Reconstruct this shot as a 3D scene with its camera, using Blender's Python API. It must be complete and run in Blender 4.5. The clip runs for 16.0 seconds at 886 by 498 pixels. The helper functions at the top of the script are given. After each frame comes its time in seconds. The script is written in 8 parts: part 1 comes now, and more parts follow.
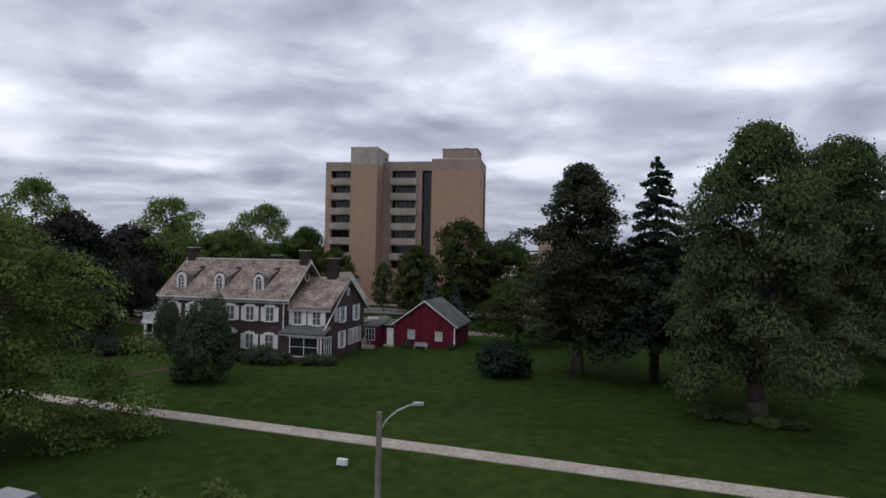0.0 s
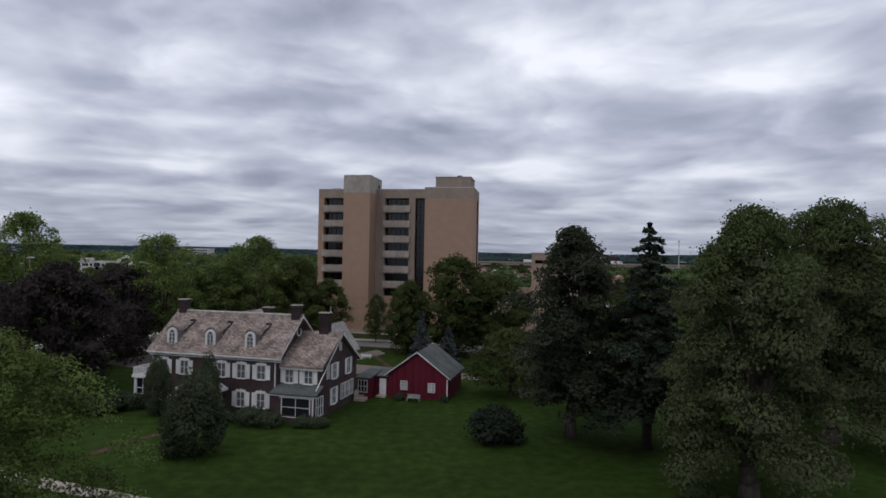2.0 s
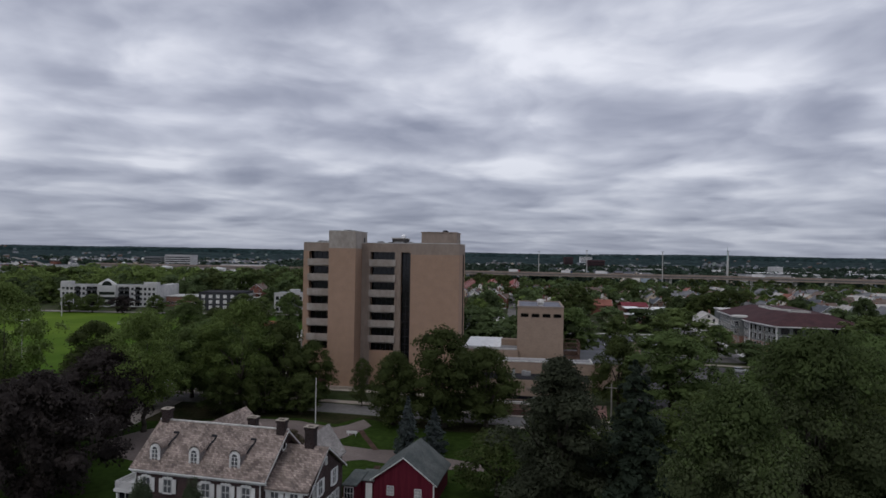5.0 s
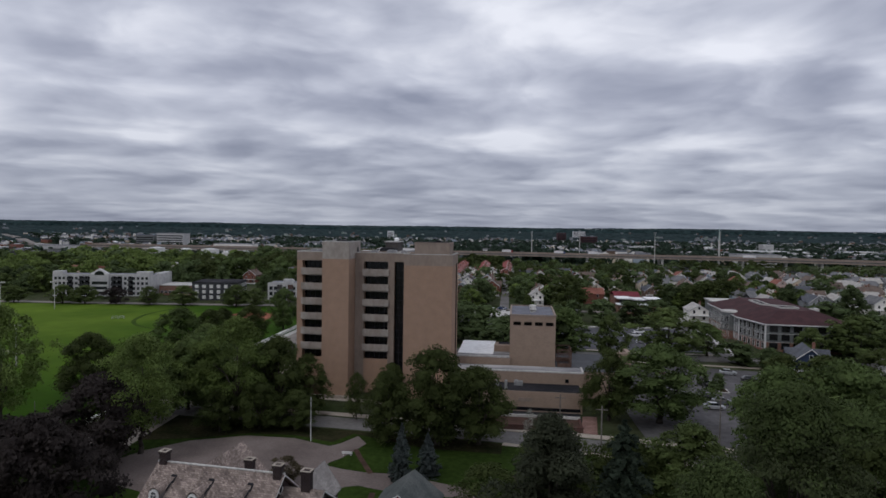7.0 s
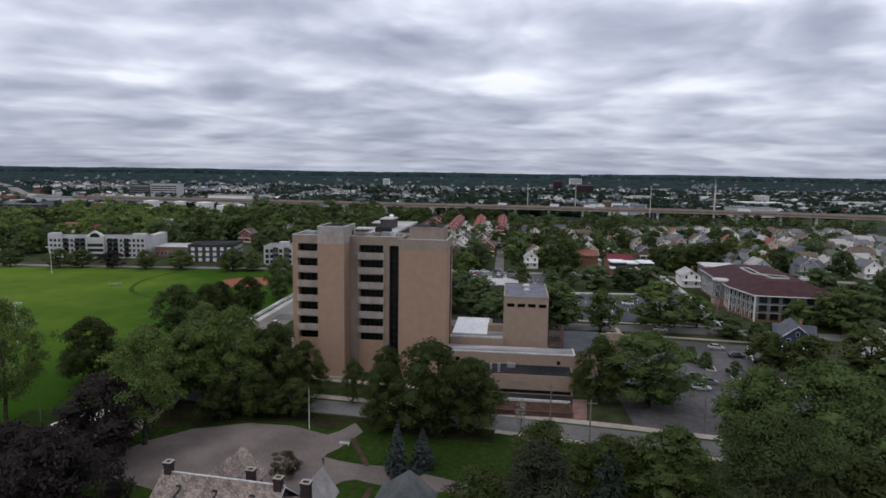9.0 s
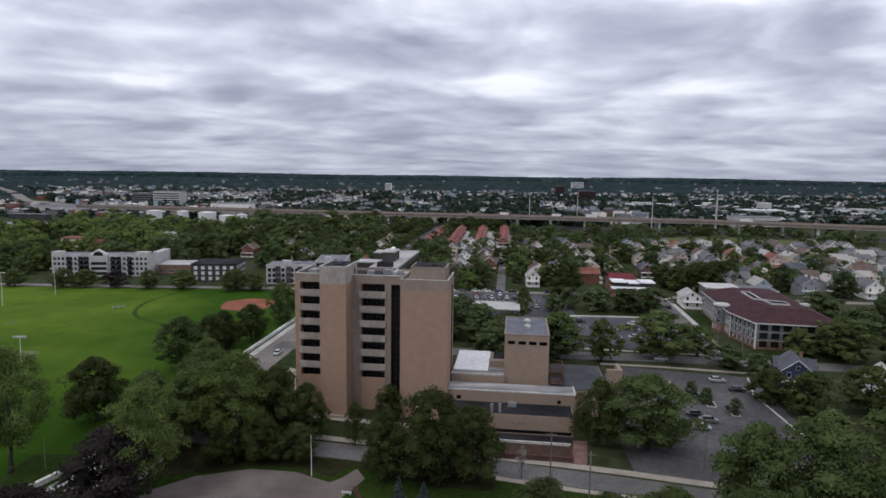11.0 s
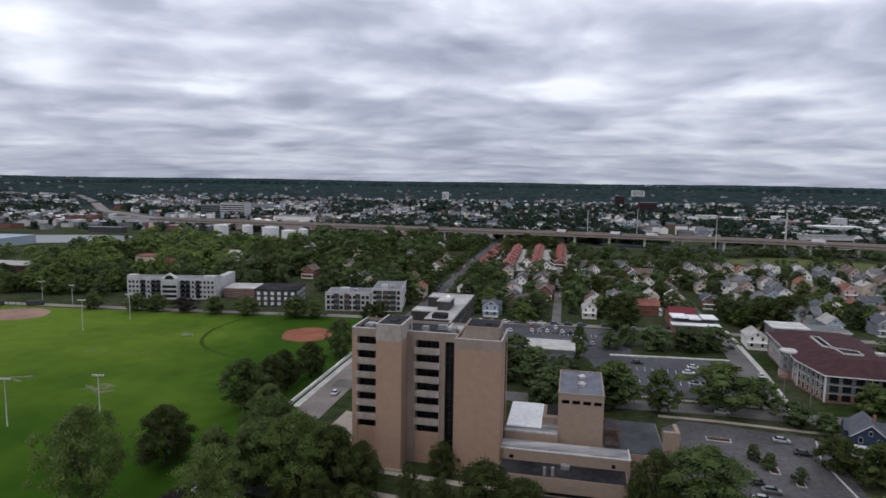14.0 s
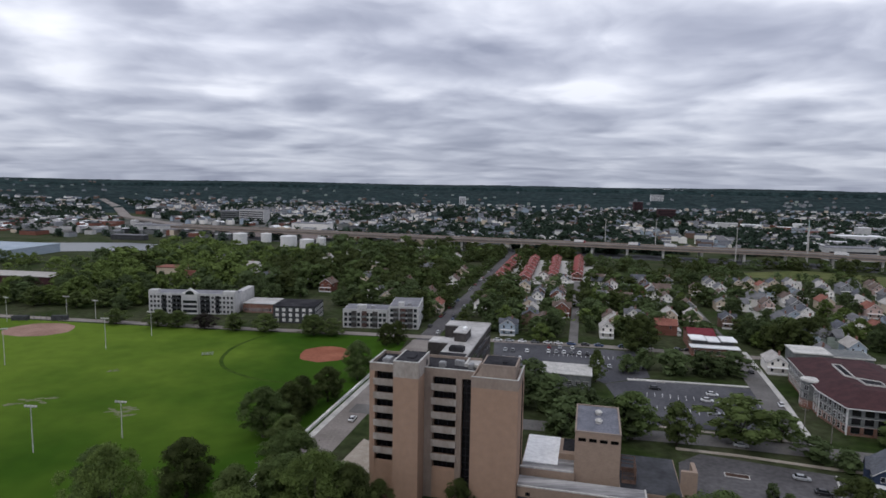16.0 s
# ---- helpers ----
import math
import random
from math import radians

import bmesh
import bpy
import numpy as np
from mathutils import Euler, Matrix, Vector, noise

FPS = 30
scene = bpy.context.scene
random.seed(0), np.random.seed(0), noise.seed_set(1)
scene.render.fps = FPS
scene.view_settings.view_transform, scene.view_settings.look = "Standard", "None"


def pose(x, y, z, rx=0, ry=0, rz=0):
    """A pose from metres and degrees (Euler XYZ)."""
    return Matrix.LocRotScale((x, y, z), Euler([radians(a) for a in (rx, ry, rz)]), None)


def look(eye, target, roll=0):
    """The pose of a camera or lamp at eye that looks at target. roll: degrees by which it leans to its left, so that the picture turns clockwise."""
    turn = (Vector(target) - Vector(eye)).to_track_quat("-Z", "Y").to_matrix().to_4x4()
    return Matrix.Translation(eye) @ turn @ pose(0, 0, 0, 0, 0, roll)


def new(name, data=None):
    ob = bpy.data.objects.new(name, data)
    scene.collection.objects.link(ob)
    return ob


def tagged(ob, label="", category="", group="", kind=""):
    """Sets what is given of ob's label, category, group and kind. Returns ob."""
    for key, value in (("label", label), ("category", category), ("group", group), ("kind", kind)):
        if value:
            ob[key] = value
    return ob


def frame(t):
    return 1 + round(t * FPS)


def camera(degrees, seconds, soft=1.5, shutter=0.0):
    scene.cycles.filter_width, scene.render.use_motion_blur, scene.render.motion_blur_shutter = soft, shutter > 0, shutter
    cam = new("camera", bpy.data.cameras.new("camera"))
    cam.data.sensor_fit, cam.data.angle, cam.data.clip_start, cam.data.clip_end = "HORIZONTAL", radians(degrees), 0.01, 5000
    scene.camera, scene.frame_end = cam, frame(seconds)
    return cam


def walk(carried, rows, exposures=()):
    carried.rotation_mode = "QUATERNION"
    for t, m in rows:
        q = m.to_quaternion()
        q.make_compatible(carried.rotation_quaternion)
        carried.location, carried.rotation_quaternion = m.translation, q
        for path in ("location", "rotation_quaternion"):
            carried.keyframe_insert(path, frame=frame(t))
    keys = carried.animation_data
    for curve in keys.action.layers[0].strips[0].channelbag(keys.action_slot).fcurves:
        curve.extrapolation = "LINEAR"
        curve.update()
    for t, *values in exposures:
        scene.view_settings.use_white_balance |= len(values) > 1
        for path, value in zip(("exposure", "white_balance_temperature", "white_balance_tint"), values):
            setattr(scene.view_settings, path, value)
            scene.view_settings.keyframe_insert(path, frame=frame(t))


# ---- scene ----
# ---------- camera and its way ----------
cam = camera(71.47, 16.0, soft=1.6)
# seconds, x, y, z, yaw, pitch, roll
WAY = [
    (0.0, 0.000, 0.000, 11.500, 0.000, 0.515, -1.101),
    (0.5, 0.021, -0.032, 12.299, -0.097, 0.512, -1.109),
    (1.0, 0.037, -0.026, 13.785, -0.231, 0.644, -1.107),
    (1.5, 0.026, 0.029, 15.593, -0.417, 0.665, -1.081),
    (2.0, 0.019, 0.135, 17.491, -0.579, 0.717, -1.050),
    (2.5, -0.003, 0.245, 19.635, -0.742, 0.755, -1.030),
    (3.0, -0.054, 0.298, 21.870, -0.939, 0.745, -1.017),
    (3.5, -0.112, 0.330, 24.098, -1.165, 0.770, -1.015),
    (4.0, -0.164, 0.327, 26.292, -1.410, 0.755, -1.001),
    (6.3, -0.405, -0.020, 36.120, -2.440, -0.040, -0.862),
    (6.5, -0.411, -0.047, 36.982, -2.484, -0.247, -0.855),
    (7.0, -0.388, -0.142, 39.150, -2.545, -1.922, -0.852),
    (7.5, -0.314, -0.227, 41.369, -2.589, -4.021, -0.871),
    (8.0, -0.231, -0.274, 43.657, -2.711, -6.136, -0.884),
    (8.5, -0.198, -0.281, 45.971, -2.891, -7.051, -0.876),
    (9.0, -0.185, -0.263, 48.233, -2.915, -7.014, -0.863),
    (11.3, -0.088, -0.145, 58.400, -2.620, -6.810, -0.788),
    (11.5, -0.078, -0.141, 59.286, -2.395, -6.784, -0.786),
    (12.0, -0.041, -0.161, 61.451, -1.209, -6.704, -0.787),
    (12.5, 0.008, -0.180, 63.590, -0.115, -6.643, -0.800),
    (13.0, 0.034, -0.193, 65.710, 0.675, -6.568, -0.815),
    (13.5, 0.053, -0.210, 67.826, 1.637, -6.517, -0.842),
    (14.0, 0.066, -0.228, 69.929, 2.556, -6.452, -0.880),
    (14.5, 0.036, -0.226, 72.046, 3.109, -6.440, -0.902),
    (15.0, -0.031, -0.192, 74.206, 3.673, -6.372, -0.917),
    (15.5, -0.109, -0.171, 76.355, 4.024, -6.318, -0.949),
    (16.0, -0.213, -0.161, 78.500, 4.135, -6.288, -0.983),
]
EXPOSURES = [(0.0, 0.06), (2.0, -0.08), (3.5, -0.2), (6.5, -0.26), (7.5, -0.16), (8.5, 0.06), (9.0, 0.14), (11.5, 0.16), (14.0, 0.13), (16.0, 0.09)]
walk(cam, [(t, pose(x, y, z, 90 + pitch, roll, yaw)) for t, x, y, z, yaw, pitch, roll in WAY], EXPOSURES)

# ---------- overcast daylight ----------
SUN_AZ, SUN_EL = radians(215), radians(52)      # azimuth clockwise from +y
world = bpy.data.worlds.new("overcast_sky")
scene.world = world
world.use_nodes = True
wn, wl = world.node_tree.nodes, world.node_tree.links
wn.clear()


def wnode(kind, **settings):
    n = wn.new(kind)
    for key, value in settings.items():
        n.inputs[key].default_value = value
    return n


def wmath(op, a, b=None, clamp=False):
    n = wn.new("ShaderNodeMath")
    n.operation, n.use_clamp = op, clamp
    for i, v in enumerate((a, b)):
        if v is None:
            continue
        if isinstance(v, (int, float)):
            n.inputs[i].default_value = v
        else:
            wl.new(v, n.inputs[i])
    return n.outputs[0]


def wramp(value, stops):
    n = wn.new("ShaderNodeValToRGB")
    while len(n.color_ramp.elements) < len(stops):
        n.color_ramp.elements.new(0.5)
    for e, (p, c) in zip(n.color_ramp.elements, stops):
        e.position, e.color = p, (*c, 1)
    wl.new(value, n.inputs[0])
    return n.outputs[0]


tc = wn.new("ShaderNodeTexCoord")
sep = wn.new("ShaderNodeSeparateXYZ")
wl.new(tc.outputs["Generated"], sep.inputs[0])
up = wmath("MAXIMUM", sep.outputs[2], 0.0)
# a level cloud deck seen in perspective: broad puffs overhead, thin rows towards the horizon
reach = wmath("ADD", up, 0.11)
across = wmath("DIVIDE", sep.outputs[0], reach)
depth = wmath("DIVIDE", sep.outputs[1], reach)


def cloud(scale, detail, rough, distortion, offset, lift=0.0):
    comb = wn.new("ShaderNodeCombineXYZ")
    wl.new(across, comb.inputs[0]), wl.new(wmath("ADD", depth, lift) if lift else depth, comb.inputs[1])
    m = wn.new("ShaderNodeMapping")
    m.inputs["Location"].default_value = offset
    wl.new(comb.outputs[0], m.inputs[0])
    n = wnode("ShaderNodeTexNoise", Scale=scale, Detail=detail, Roughness=rough, Distortion=distortion)
    wl.new(m.outputs[0], n.inputs["Vector"])
    return n.outputs["Fac"]


broad = cloud(0.55, 2.0, 0.5, 0.0, (3.1, 7.4, 0.0))
puff = cloud(1.45, 4.5, 0.43, 0.3, (1.7, 0.6, 2.0))
puff_behind = cloud(1.45, 3.0, 0.43, 0.3, (1.7, 0.6, 2.0), 0.15)
relief = wmath("MULTIPLY", wmath("SUBTRACT", puff, puff_behind), 0.28)
# the larger banks: azimuth, elevation, half width and half height in degrees, and thickness (below zero: a thin bright gap)
CLOUD_BANKS = [
    (-29.1, 12.5, 5.0, 1.8, 1.0), (-17.3, 13.2, 5.4, 1.4, 0.75), (-10.0, 15.3, 5.7, 1.7, 0.9), (-2.6, 10.9, 5.3, 0.9, 0.8), (-11.9, 10.7, 4.6, 0.9, 0.5), (17.9, 13.9, 6.5, 2.3, 0.95),
    (12.5, 10.9, 5.4, 1.2, 0.8), (34.2, 11.7, 3.9, 2.0, 0.9), (-11.1, 21.0, 6.7, 1.5, 0.5), (-21.8, 6.4, 4.1, 0.5, 0.8), (-30.1, 4.2, 5.7, 0.5, 0.7), (-6.7, 6.6, 4.7, 0.6, 0.6),
    (9.8, 19.9, 6.6, 3.0, -0.8), (-4.2, 8.5, 6.3, 0.8, -0.9), (10.0, 8.7, 3.1, 0.7, -0.7), (-21.0, 8.2, 4.2, 0.7, -0.6), (28.3, 5.4, 4.0, 0.5, -0.6), (3.1, 13.7, 2.9, 2.7, -0.5), (30.3, 15.5, 3.5, 1.5, -0.5),
]
ragged = wmath("MULTIPLY", wmath("SUBTRACT", puff, 0.5), 0.16)
azimuth = wmath("ADD", wmath("ARCTAN2", sep.outputs[0], sep.outputs[1]), ragged)
rise = wmath("ADD", wmath("ARCSINE", sep.outputs[2]), wmath("MULTIPLY", ragged, wmath("MULTIPLY", up, 1.3)))
banks = 0.0
for az_, el_, hw_, hh_, thick_ in CLOUD_BANKS:
    du = wmath("MULTIPLY", wmath("SUBTRACT", azimuth, radians(az_)), 1 / radians(hw_))
    dv = wmath("MULTIPLY", wmath("SUBTRACT", rise, radians(el_)), 1 / radians(hh_))
    far_off = wmath("ADD", wmath("MULTIPLY", du, du), wmath("MULTIPLY", dv, dv))
    bank = wmath("MULTIPLY", wmath("POWER", 0.45, far_off), -0.135 * thick_)
    banks = wmath("ADD", bank, banks)
# heaped lumps on the sides of the clouds, which have height of their own
lump_at = wn.new("ShaderNodeCombineXYZ")
wl.new(wmath("MULTIPLY", azimuth, 7.0), lump_at.inputs[0]), wl.new(wmath("MULTIPLY", rise, 17.0), lump_at.inputs[1])
lump = wnode("ShaderNodeTexNoise", Scale=1.0, Detail=4.5, Roughness=0.5, Distortion=0.3)
wl.new(lump_at.outputs[0], lump.inputs["Vector"])
heaps = wmath("MULTIPLY", wmath("SUBTRACT", lump.outputs["Fac"], 0.5), 0.42)
texture = wmath("ADD", wmath("ADD", wmath("ADD", wmath("MULTIPLY", broad, 0.48), wmath("MULTIPLY", puff, 0.52)), relief), heaps)
calm = wmath("ADD", wmath("MULTIPLY", wmath("MINIMUM", wmath("MULTIPLY", up, 9.0), 1.0), 0.24), 0.50)      # haze flattens the far rows
body = wmath("ADD", wmath("ADD", wmath("MULTIPLY", wmath("SUBTRACT", texture, 0.5), calm), 0.5), banks)
shade = wramp(body, [(0.30, (0.270, 0.290, 0.375)), (0.41, (0.38, 0.40, 0.49)), (0.51, (0.545, 0.565, 0.655)), (0.64, (0.82, 0.83, 0.90))])
sky = wn.new("ShaderNodeTexSky")
sky.sky_type, sky.sun_disc, sky.sun_elevation, sky.sun_rotation = "NISHITA", False, SUN_EL, SUN_AZ
clear = wnode("ShaderNodeBackground", Strength=0.05)
wl.new(sky.outputs[0], clear.inputs["Color"])
cover = wnode("ShaderNodeBackground", Strength=1.22)
veil = wmath("ADD", wmath("MULTIPLY", wmath("MINIMUM", wmath("MULTIPLY", up, 5.0), 1.0), 0.40), 0.63)     # the far deck is seen through haze
tint = wn.new("ShaderNodeCombineXYZ")
wl.new(wmath("MULTIPLY", wmath("SUBTRACT", veil, 0.045), 1.03), tint.inputs[0]), wl.new(veil, tint.inputs[1]), wl.new(wmath("MULTIPLY", wmath("ADD", veil, 0.08), 0.945), tint.inputs[2])
dim = wn.new("ShaderNodeVectorMath")
dim.operation = "MULTIPLY"
wl.new(shade, dim.inputs[0]), wl.new(tint.outputs[0], dim.inputs[1])
wl.new(dim.outputs[0], cover.inputs["Color"])
both = wnode("ShaderNodeMixShader", Fac=0.93)
wl.new(clear.outputs[0], both.inputs[1]), wl.new(cover.outputs[0], both.inputs[2])
wout = wn.new("ShaderNodeOutputWorld")
wl.new(both.outputs[0], wout.inputs[0])

sun_data = bpy.data.lights.new("sun", "SUN")
sun_data.energy, sun_data.angle, sun_data.color = 0.5, radians(16), (1.0, 0.96, 0.9)
sun = new("sun", sun_data)
sun.matrix_world = look((math.sin(SUN_AZ) * 60 * math.cos(SUN_EL), math.cos(SUN_AZ) * 60 * math.cos(SUN_EL), 60 * math.sin(SUN_EL)), (0, 0, 0))

# ---------- materials ----------
def surface(name, colours, scale=0.3, fine=3.0, rough=0.85, bump=0.0, bump_scale=20.0, metal=0.0, spread=0.0, island=0.0, fine_mix=0.25, stretch=(1, 1, 1), local=False, specular=0.15, drift=None):
    """A plain worn surface: two colours mixed by a broad noise, a third lightness by a fine one, and relief."""
    m = bpy.data.materials.new(name)
    m.use_nodes = True
    nt = m.node_tree
    b = nt.nodes["Principled BSDF"]
    b.inputs["Roughness"].default_value, b.inputs["Metallic"].default_value = rough, metal
    b.inputs["Specular IOR Level"].default_value = specular

    def link(a, c):
        nt.links.new(a, c)

    if local:
        where = nt.nodes.new("ShaderNodeTexCoord").outputs["Object"]
    else:
        where = nt.nodes.new("ShaderNodeNewGeometry").outputs["Position"]
    mp = nt.nodes.new("ShaderNodeMapping")
    mp.inputs["Scale"].default_value = stretch
    link(where, mp.inputs[0])

    def noise_tex(s, detail=4.0):
        n = nt.nodes.new("ShaderNodeTexNoise")
        n.inputs["Scale"].default_value, n.inputs["Detail"].default_value = s, detail
        link(mp.outputs[0], n.inputs["Vector"])
        return n.outputs["Fac"]

    ramp = nt.nodes.new("ShaderNodeValToRGB")
    ramp.color_ramp.elements[0].position, ramp.color_ramp.elements[1].position = 0.35, 0.65
    ramp.color_ramp.elements[0].color, ramp.color_ramp.elements[1].color = (*colours[0], 1), (*colours[1], 1)
    blend = noise_tex(scale)
    if drift:
        # one side of the ground is drier than the other: from and to along x, and how much
        axis = nt.nodes.new("ShaderNodeSeparateXYZ")
        link(where, axis.inputs[0])
        dry = nt.nodes.new("ShaderNodeMapRange")
        dry.inputs["From Min"].default_value, dry.inputs["From Max"].default_value = drift[0], drift[1]
        dry.inputs["To Min"].default_value, dry.inputs["To Max"].default_value = -drift[2], drift[2]
        link(axis.outputs[0], dry.inputs[0])
        total = nt.nodes.new("ShaderNodeMath")
        link(blend, total.inputs[0]), link(dry.outputs[0], total.inputs[1])
        blend = total.outputs[0]
    link(blend, ramp.inputs[0])
    tone = nt.nodes.new("ShaderNodeMapRange")
    tone.inputs["From Min"].default_value, tone.inputs["From Max"].default_value = 0.3, 0.7
    tone.inputs["To Min"].default_value, tone.inputs["To Max"].default_value = 1 - fine_mix, 1 + fine_mix
    link(noise_tex(fine), tone.inputs[0])
    value = tone.outputs[0]
    for amount, kind in ((spread, "object"), (island, "island")):
        if amount:
            r = nt.nodes.new("ShaderNodeObjectInfo").outputs["Random"] if kind == "object" else nt.nodes.new("ShaderNodeNewGeometry").outputs["Random Per Island"]
            mr = nt.nodes.new("ShaderNodeMapRange")
            mr.inputs["To Min"].default_value, mr.inputs["To Max"].default_value = 1 - amount, 1 + amount
            link(r, mr.inputs[0])
            mul = nt.nodes.new("ShaderNodeMath")
            mul.operation = "MULTIPLY"
            link(value, mul.inputs[0]), link(mr.outputs[0], mul.inputs[1])
            value = mul.outputs[0]
    mix = nt.nodes.new("ShaderNodeVectorMath")
    mix.operation = "SCALE"
    link(ramp.outputs[0], mix.inputs[0]), link(value, mix.inputs["Scale"])
    link(mix.outputs[0], b.inputs["Base Color"])
    if bump:
        bm_node = nt.nodes.new("ShaderNodeBump")
        bm_node.inputs["Strength"].default_value, bm_node.inputs["Distance"].default_value = bump, 0.05
        link(noise_tex(bump_scale), bm_node.inputs["Height"])
        link(bm_node.outputs[0], b.inputs["Normal"])
    return m


def masonry(name, c1, c2, mortar, width, height, rough=0.85, mortar_size=0.012, bias=0.0, bump=0.4, patchy=0.25):
    """Courses of bricks, slates or blocks at their real size, on the object's own coordinates."""
    m = bpy.data.materials.new(name)
    m.use_nodes = True
    nt = m.node_tree
    b = nt.nodes["Principled BSDF"]
    b.inputs["Roughness"].default_value = rough
    b.inputs["Specular IOR Level"].default_value = 0.25
    tcn = nt.nodes.new("ShaderNodeTexCoord")
    sp = nt.nodes.new("ShaderNodeSeparateXYZ")
    nt.links.new(tcn.outputs["Object"], sp.inputs[0])
    add = nt.nodes.new("ShaderNodeMath")
    nt.links.new(sp.outputs[0], add.inputs[0]), nt.links.new(sp.outputs[1], add.inputs[1])
    cb = nt.nodes.new("ShaderNodeCombineXYZ")
    nt.links.new(add.outputs[0], cb.inputs[0]), nt.links.new(sp.outputs[2], cb.inputs[1])
    br = nt.nodes.new("ShaderNodeTexBrick")
    br.inputs["Color1"].default_value, br.inputs["Color2"].default_value, br.inputs["Mortar"].default_value = (*c1, 1), (*c2, 1), (*mortar, 1)
    br.inputs["Scale"].default_value, br.inputs["Brick Width"].default_value, br.inputs["Row Height"].default_value = 1.0, width, height
    br.inputs["Mortar Size"].default_value, br.inputs["Bias"].default_value = mortar_size, bias
    nt.links.new(cb.outputs[0], br.inputs["Vector"])
    ns = nt.nodes.new("ShaderNodeTexNoise")
    ns.inputs["Scale"].default_value, ns.inputs["Detail"].default_value = 0.6, 5
    nt.links.new(tcn.outputs["Object"], ns.inputs["Vector"])
    mr = nt.nodes.new("ShaderNodeMapRange")
    mr.inputs["From Min"].default_value, mr.inputs["From Max"].default_value = 0.3, 0.7
    mr.inputs["To Min"].default_value, mr.inputs["To Max"].default_value = 1 - patchy, 1 + patchy
    nt.links.new(ns.outputs["Fac"], mr.inputs[0])
    vm = nt.nodes.new("ShaderNodeVectorMath")
    vm.operation = "SCALE"
    nt.links.new(br.outputs["Color"], vm.inputs[0]), nt.links.new(mr.outputs[0], vm.inputs["Scale"])
    nt.links.new(vm.outputs[0], b.inputs["Base Color"])
    bp = nt.nodes.new("ShaderNodeBump")
    bp.inputs["Strength"].default_value, bp.inputs["Distance"].default_value, bp.invert = bump, 0.02, True
    nt.links.new(br.outputs["Fac"], bp.inputs["Height"])
    nt.links.new(bp.outputs[0], b.inputs["Normal"])
    return m


def foliage(name, dark, light, spread=0.25):
    m = bpy.data.materials.new(name)
    m.use_nodes = True
    nt = m.node_tree
    b = nt.nodes["Principled BSDF"]
    b.inputs["Roughness"].default_value, b.inputs["Specular IOR Level"].default_value = 0.7, 0.06
    g = nt.nodes.new("ShaderNodeNewGeometry")
    ramp = nt.nodes.new("ShaderNodeValToRGB")
    mean = [(a + c) / 2 for a, c in zip(dark, light)]
    ramp.color_ramp.elements[0].color, ramp.color_ramp.elements[1].color = (*[v * 0.92 for v in mean], 1), (*[v * 1.08 for v in mean], 1)
    nt.links.new(g.outputs["Random Per Island"], ramp.inputs[0])
    oi = nt.nodes.new("ShaderNodeObjectInfo")
    mr = nt.nodes.new("ShaderNodeMapRange")
    mr.inputs["To Min"].default_value, mr.inputs["To Max"].default_value = 1 - spread, 1 + spread
    nt.links.new(oi.outputs["Random"], mr.inputs[0])
    # older and younger leaves from bough to bough
    ns = nt.nodes.new("ShaderNodeTexNoise")
    ns.inputs["Scale"].default_value, ns.inputs["Detail"].default_value = 0.3, 2.0
    nt.links.new(g.outputs["Position"], ns.inputs["Vector"])
    bough = nt.nodes.new("ShaderNodeMapRange")
    bough.inputs["From Min"].default_value, bough.inputs["From Max"].default_value = 0.3, 0.7
    bough.inputs["To Min"].default_value, bough.inputs["To Max"].default_value = 0.7, 1.32
    nt.links.new(ns.outputs["Fac"], bough.inputs[0])
    # single leaves within a spray
    leafy = nt.nodes.new("ShaderNodeTexNoise")
    leafy.inputs["Scale"].default_value, leafy.inputs["Detail"].default_value = 5.0, 2.0
    nt.links.new(g.outputs["Position"], leafy.inputs["Vector"])
    grain = nt.nodes.new("ShaderNodeMapRange")
    grain.inputs["From Min"].default_value, grain.inputs["From Max"].default_value = 0.3, 0.7
    grain.inputs["To Min"].default_value, grain.inputs["To Max"].default_value = 0.72, 1.28
    nt.links.new(leafy.outputs["Fac"], grain.inputs[0])
    both_tones = nt.nodes.new("ShaderNodeMath")
    both_tones.operation = "MULTIPLY"
    nt.links.new(bough.outputs[0], both_tones.inputs[0]), nt.links.new(grain.outputs[0], both_tones.inputs[1])
    mul = nt.nodes.new("ShaderNodeMath")
    mul.operation = "MULTIPLY"
    nt.links.new(mr.outputs[0], mul.inputs[0]), nt.links.new(both_tones.outputs[0], mul.inputs[1])
    vm = nt.nodes.new("ShaderNodeVectorMath")
    vm.operation = "SCALE"
    nt.links.new(ramp.outputs[0], vm.inputs[0]), nt.links.new(mul.outputs[0], vm.inputs["Scale"])
    nt.links.new(vm.outputs[0], b.inputs["Base Color"])
    tr = nt.nodes.new("ShaderNodeBsdfTranslucent")
    nt.links.new(vm.outputs[0], tr.inputs["Color"])
    mx = nt.nodes.new("ShaderNodeMixShader")
    mx.inputs[0].default_value = 0.38
    out = nt.nodes["Material Output"]
    nt.links.new(b.outputs[0], mx.inputs[1]), nt.links.new(tr.outputs[0], mx.inputs[2])
    nt.links.new(mx.outputs[0], out.inputs[0])
    return m


def glassy(name, colour, rough=0.08):
    m = bpy.data.materials.new(name)
    m.use_nodes = True
    b = m.node_tree.nodes["Principled BSDF"]
    b.inputs["Base Color"].default_value = (*colour, 1)
    b.inputs["Roughness"].default_value = rough
    b.inputs["Specular IOR Level"].default_value = 0.5
    return m


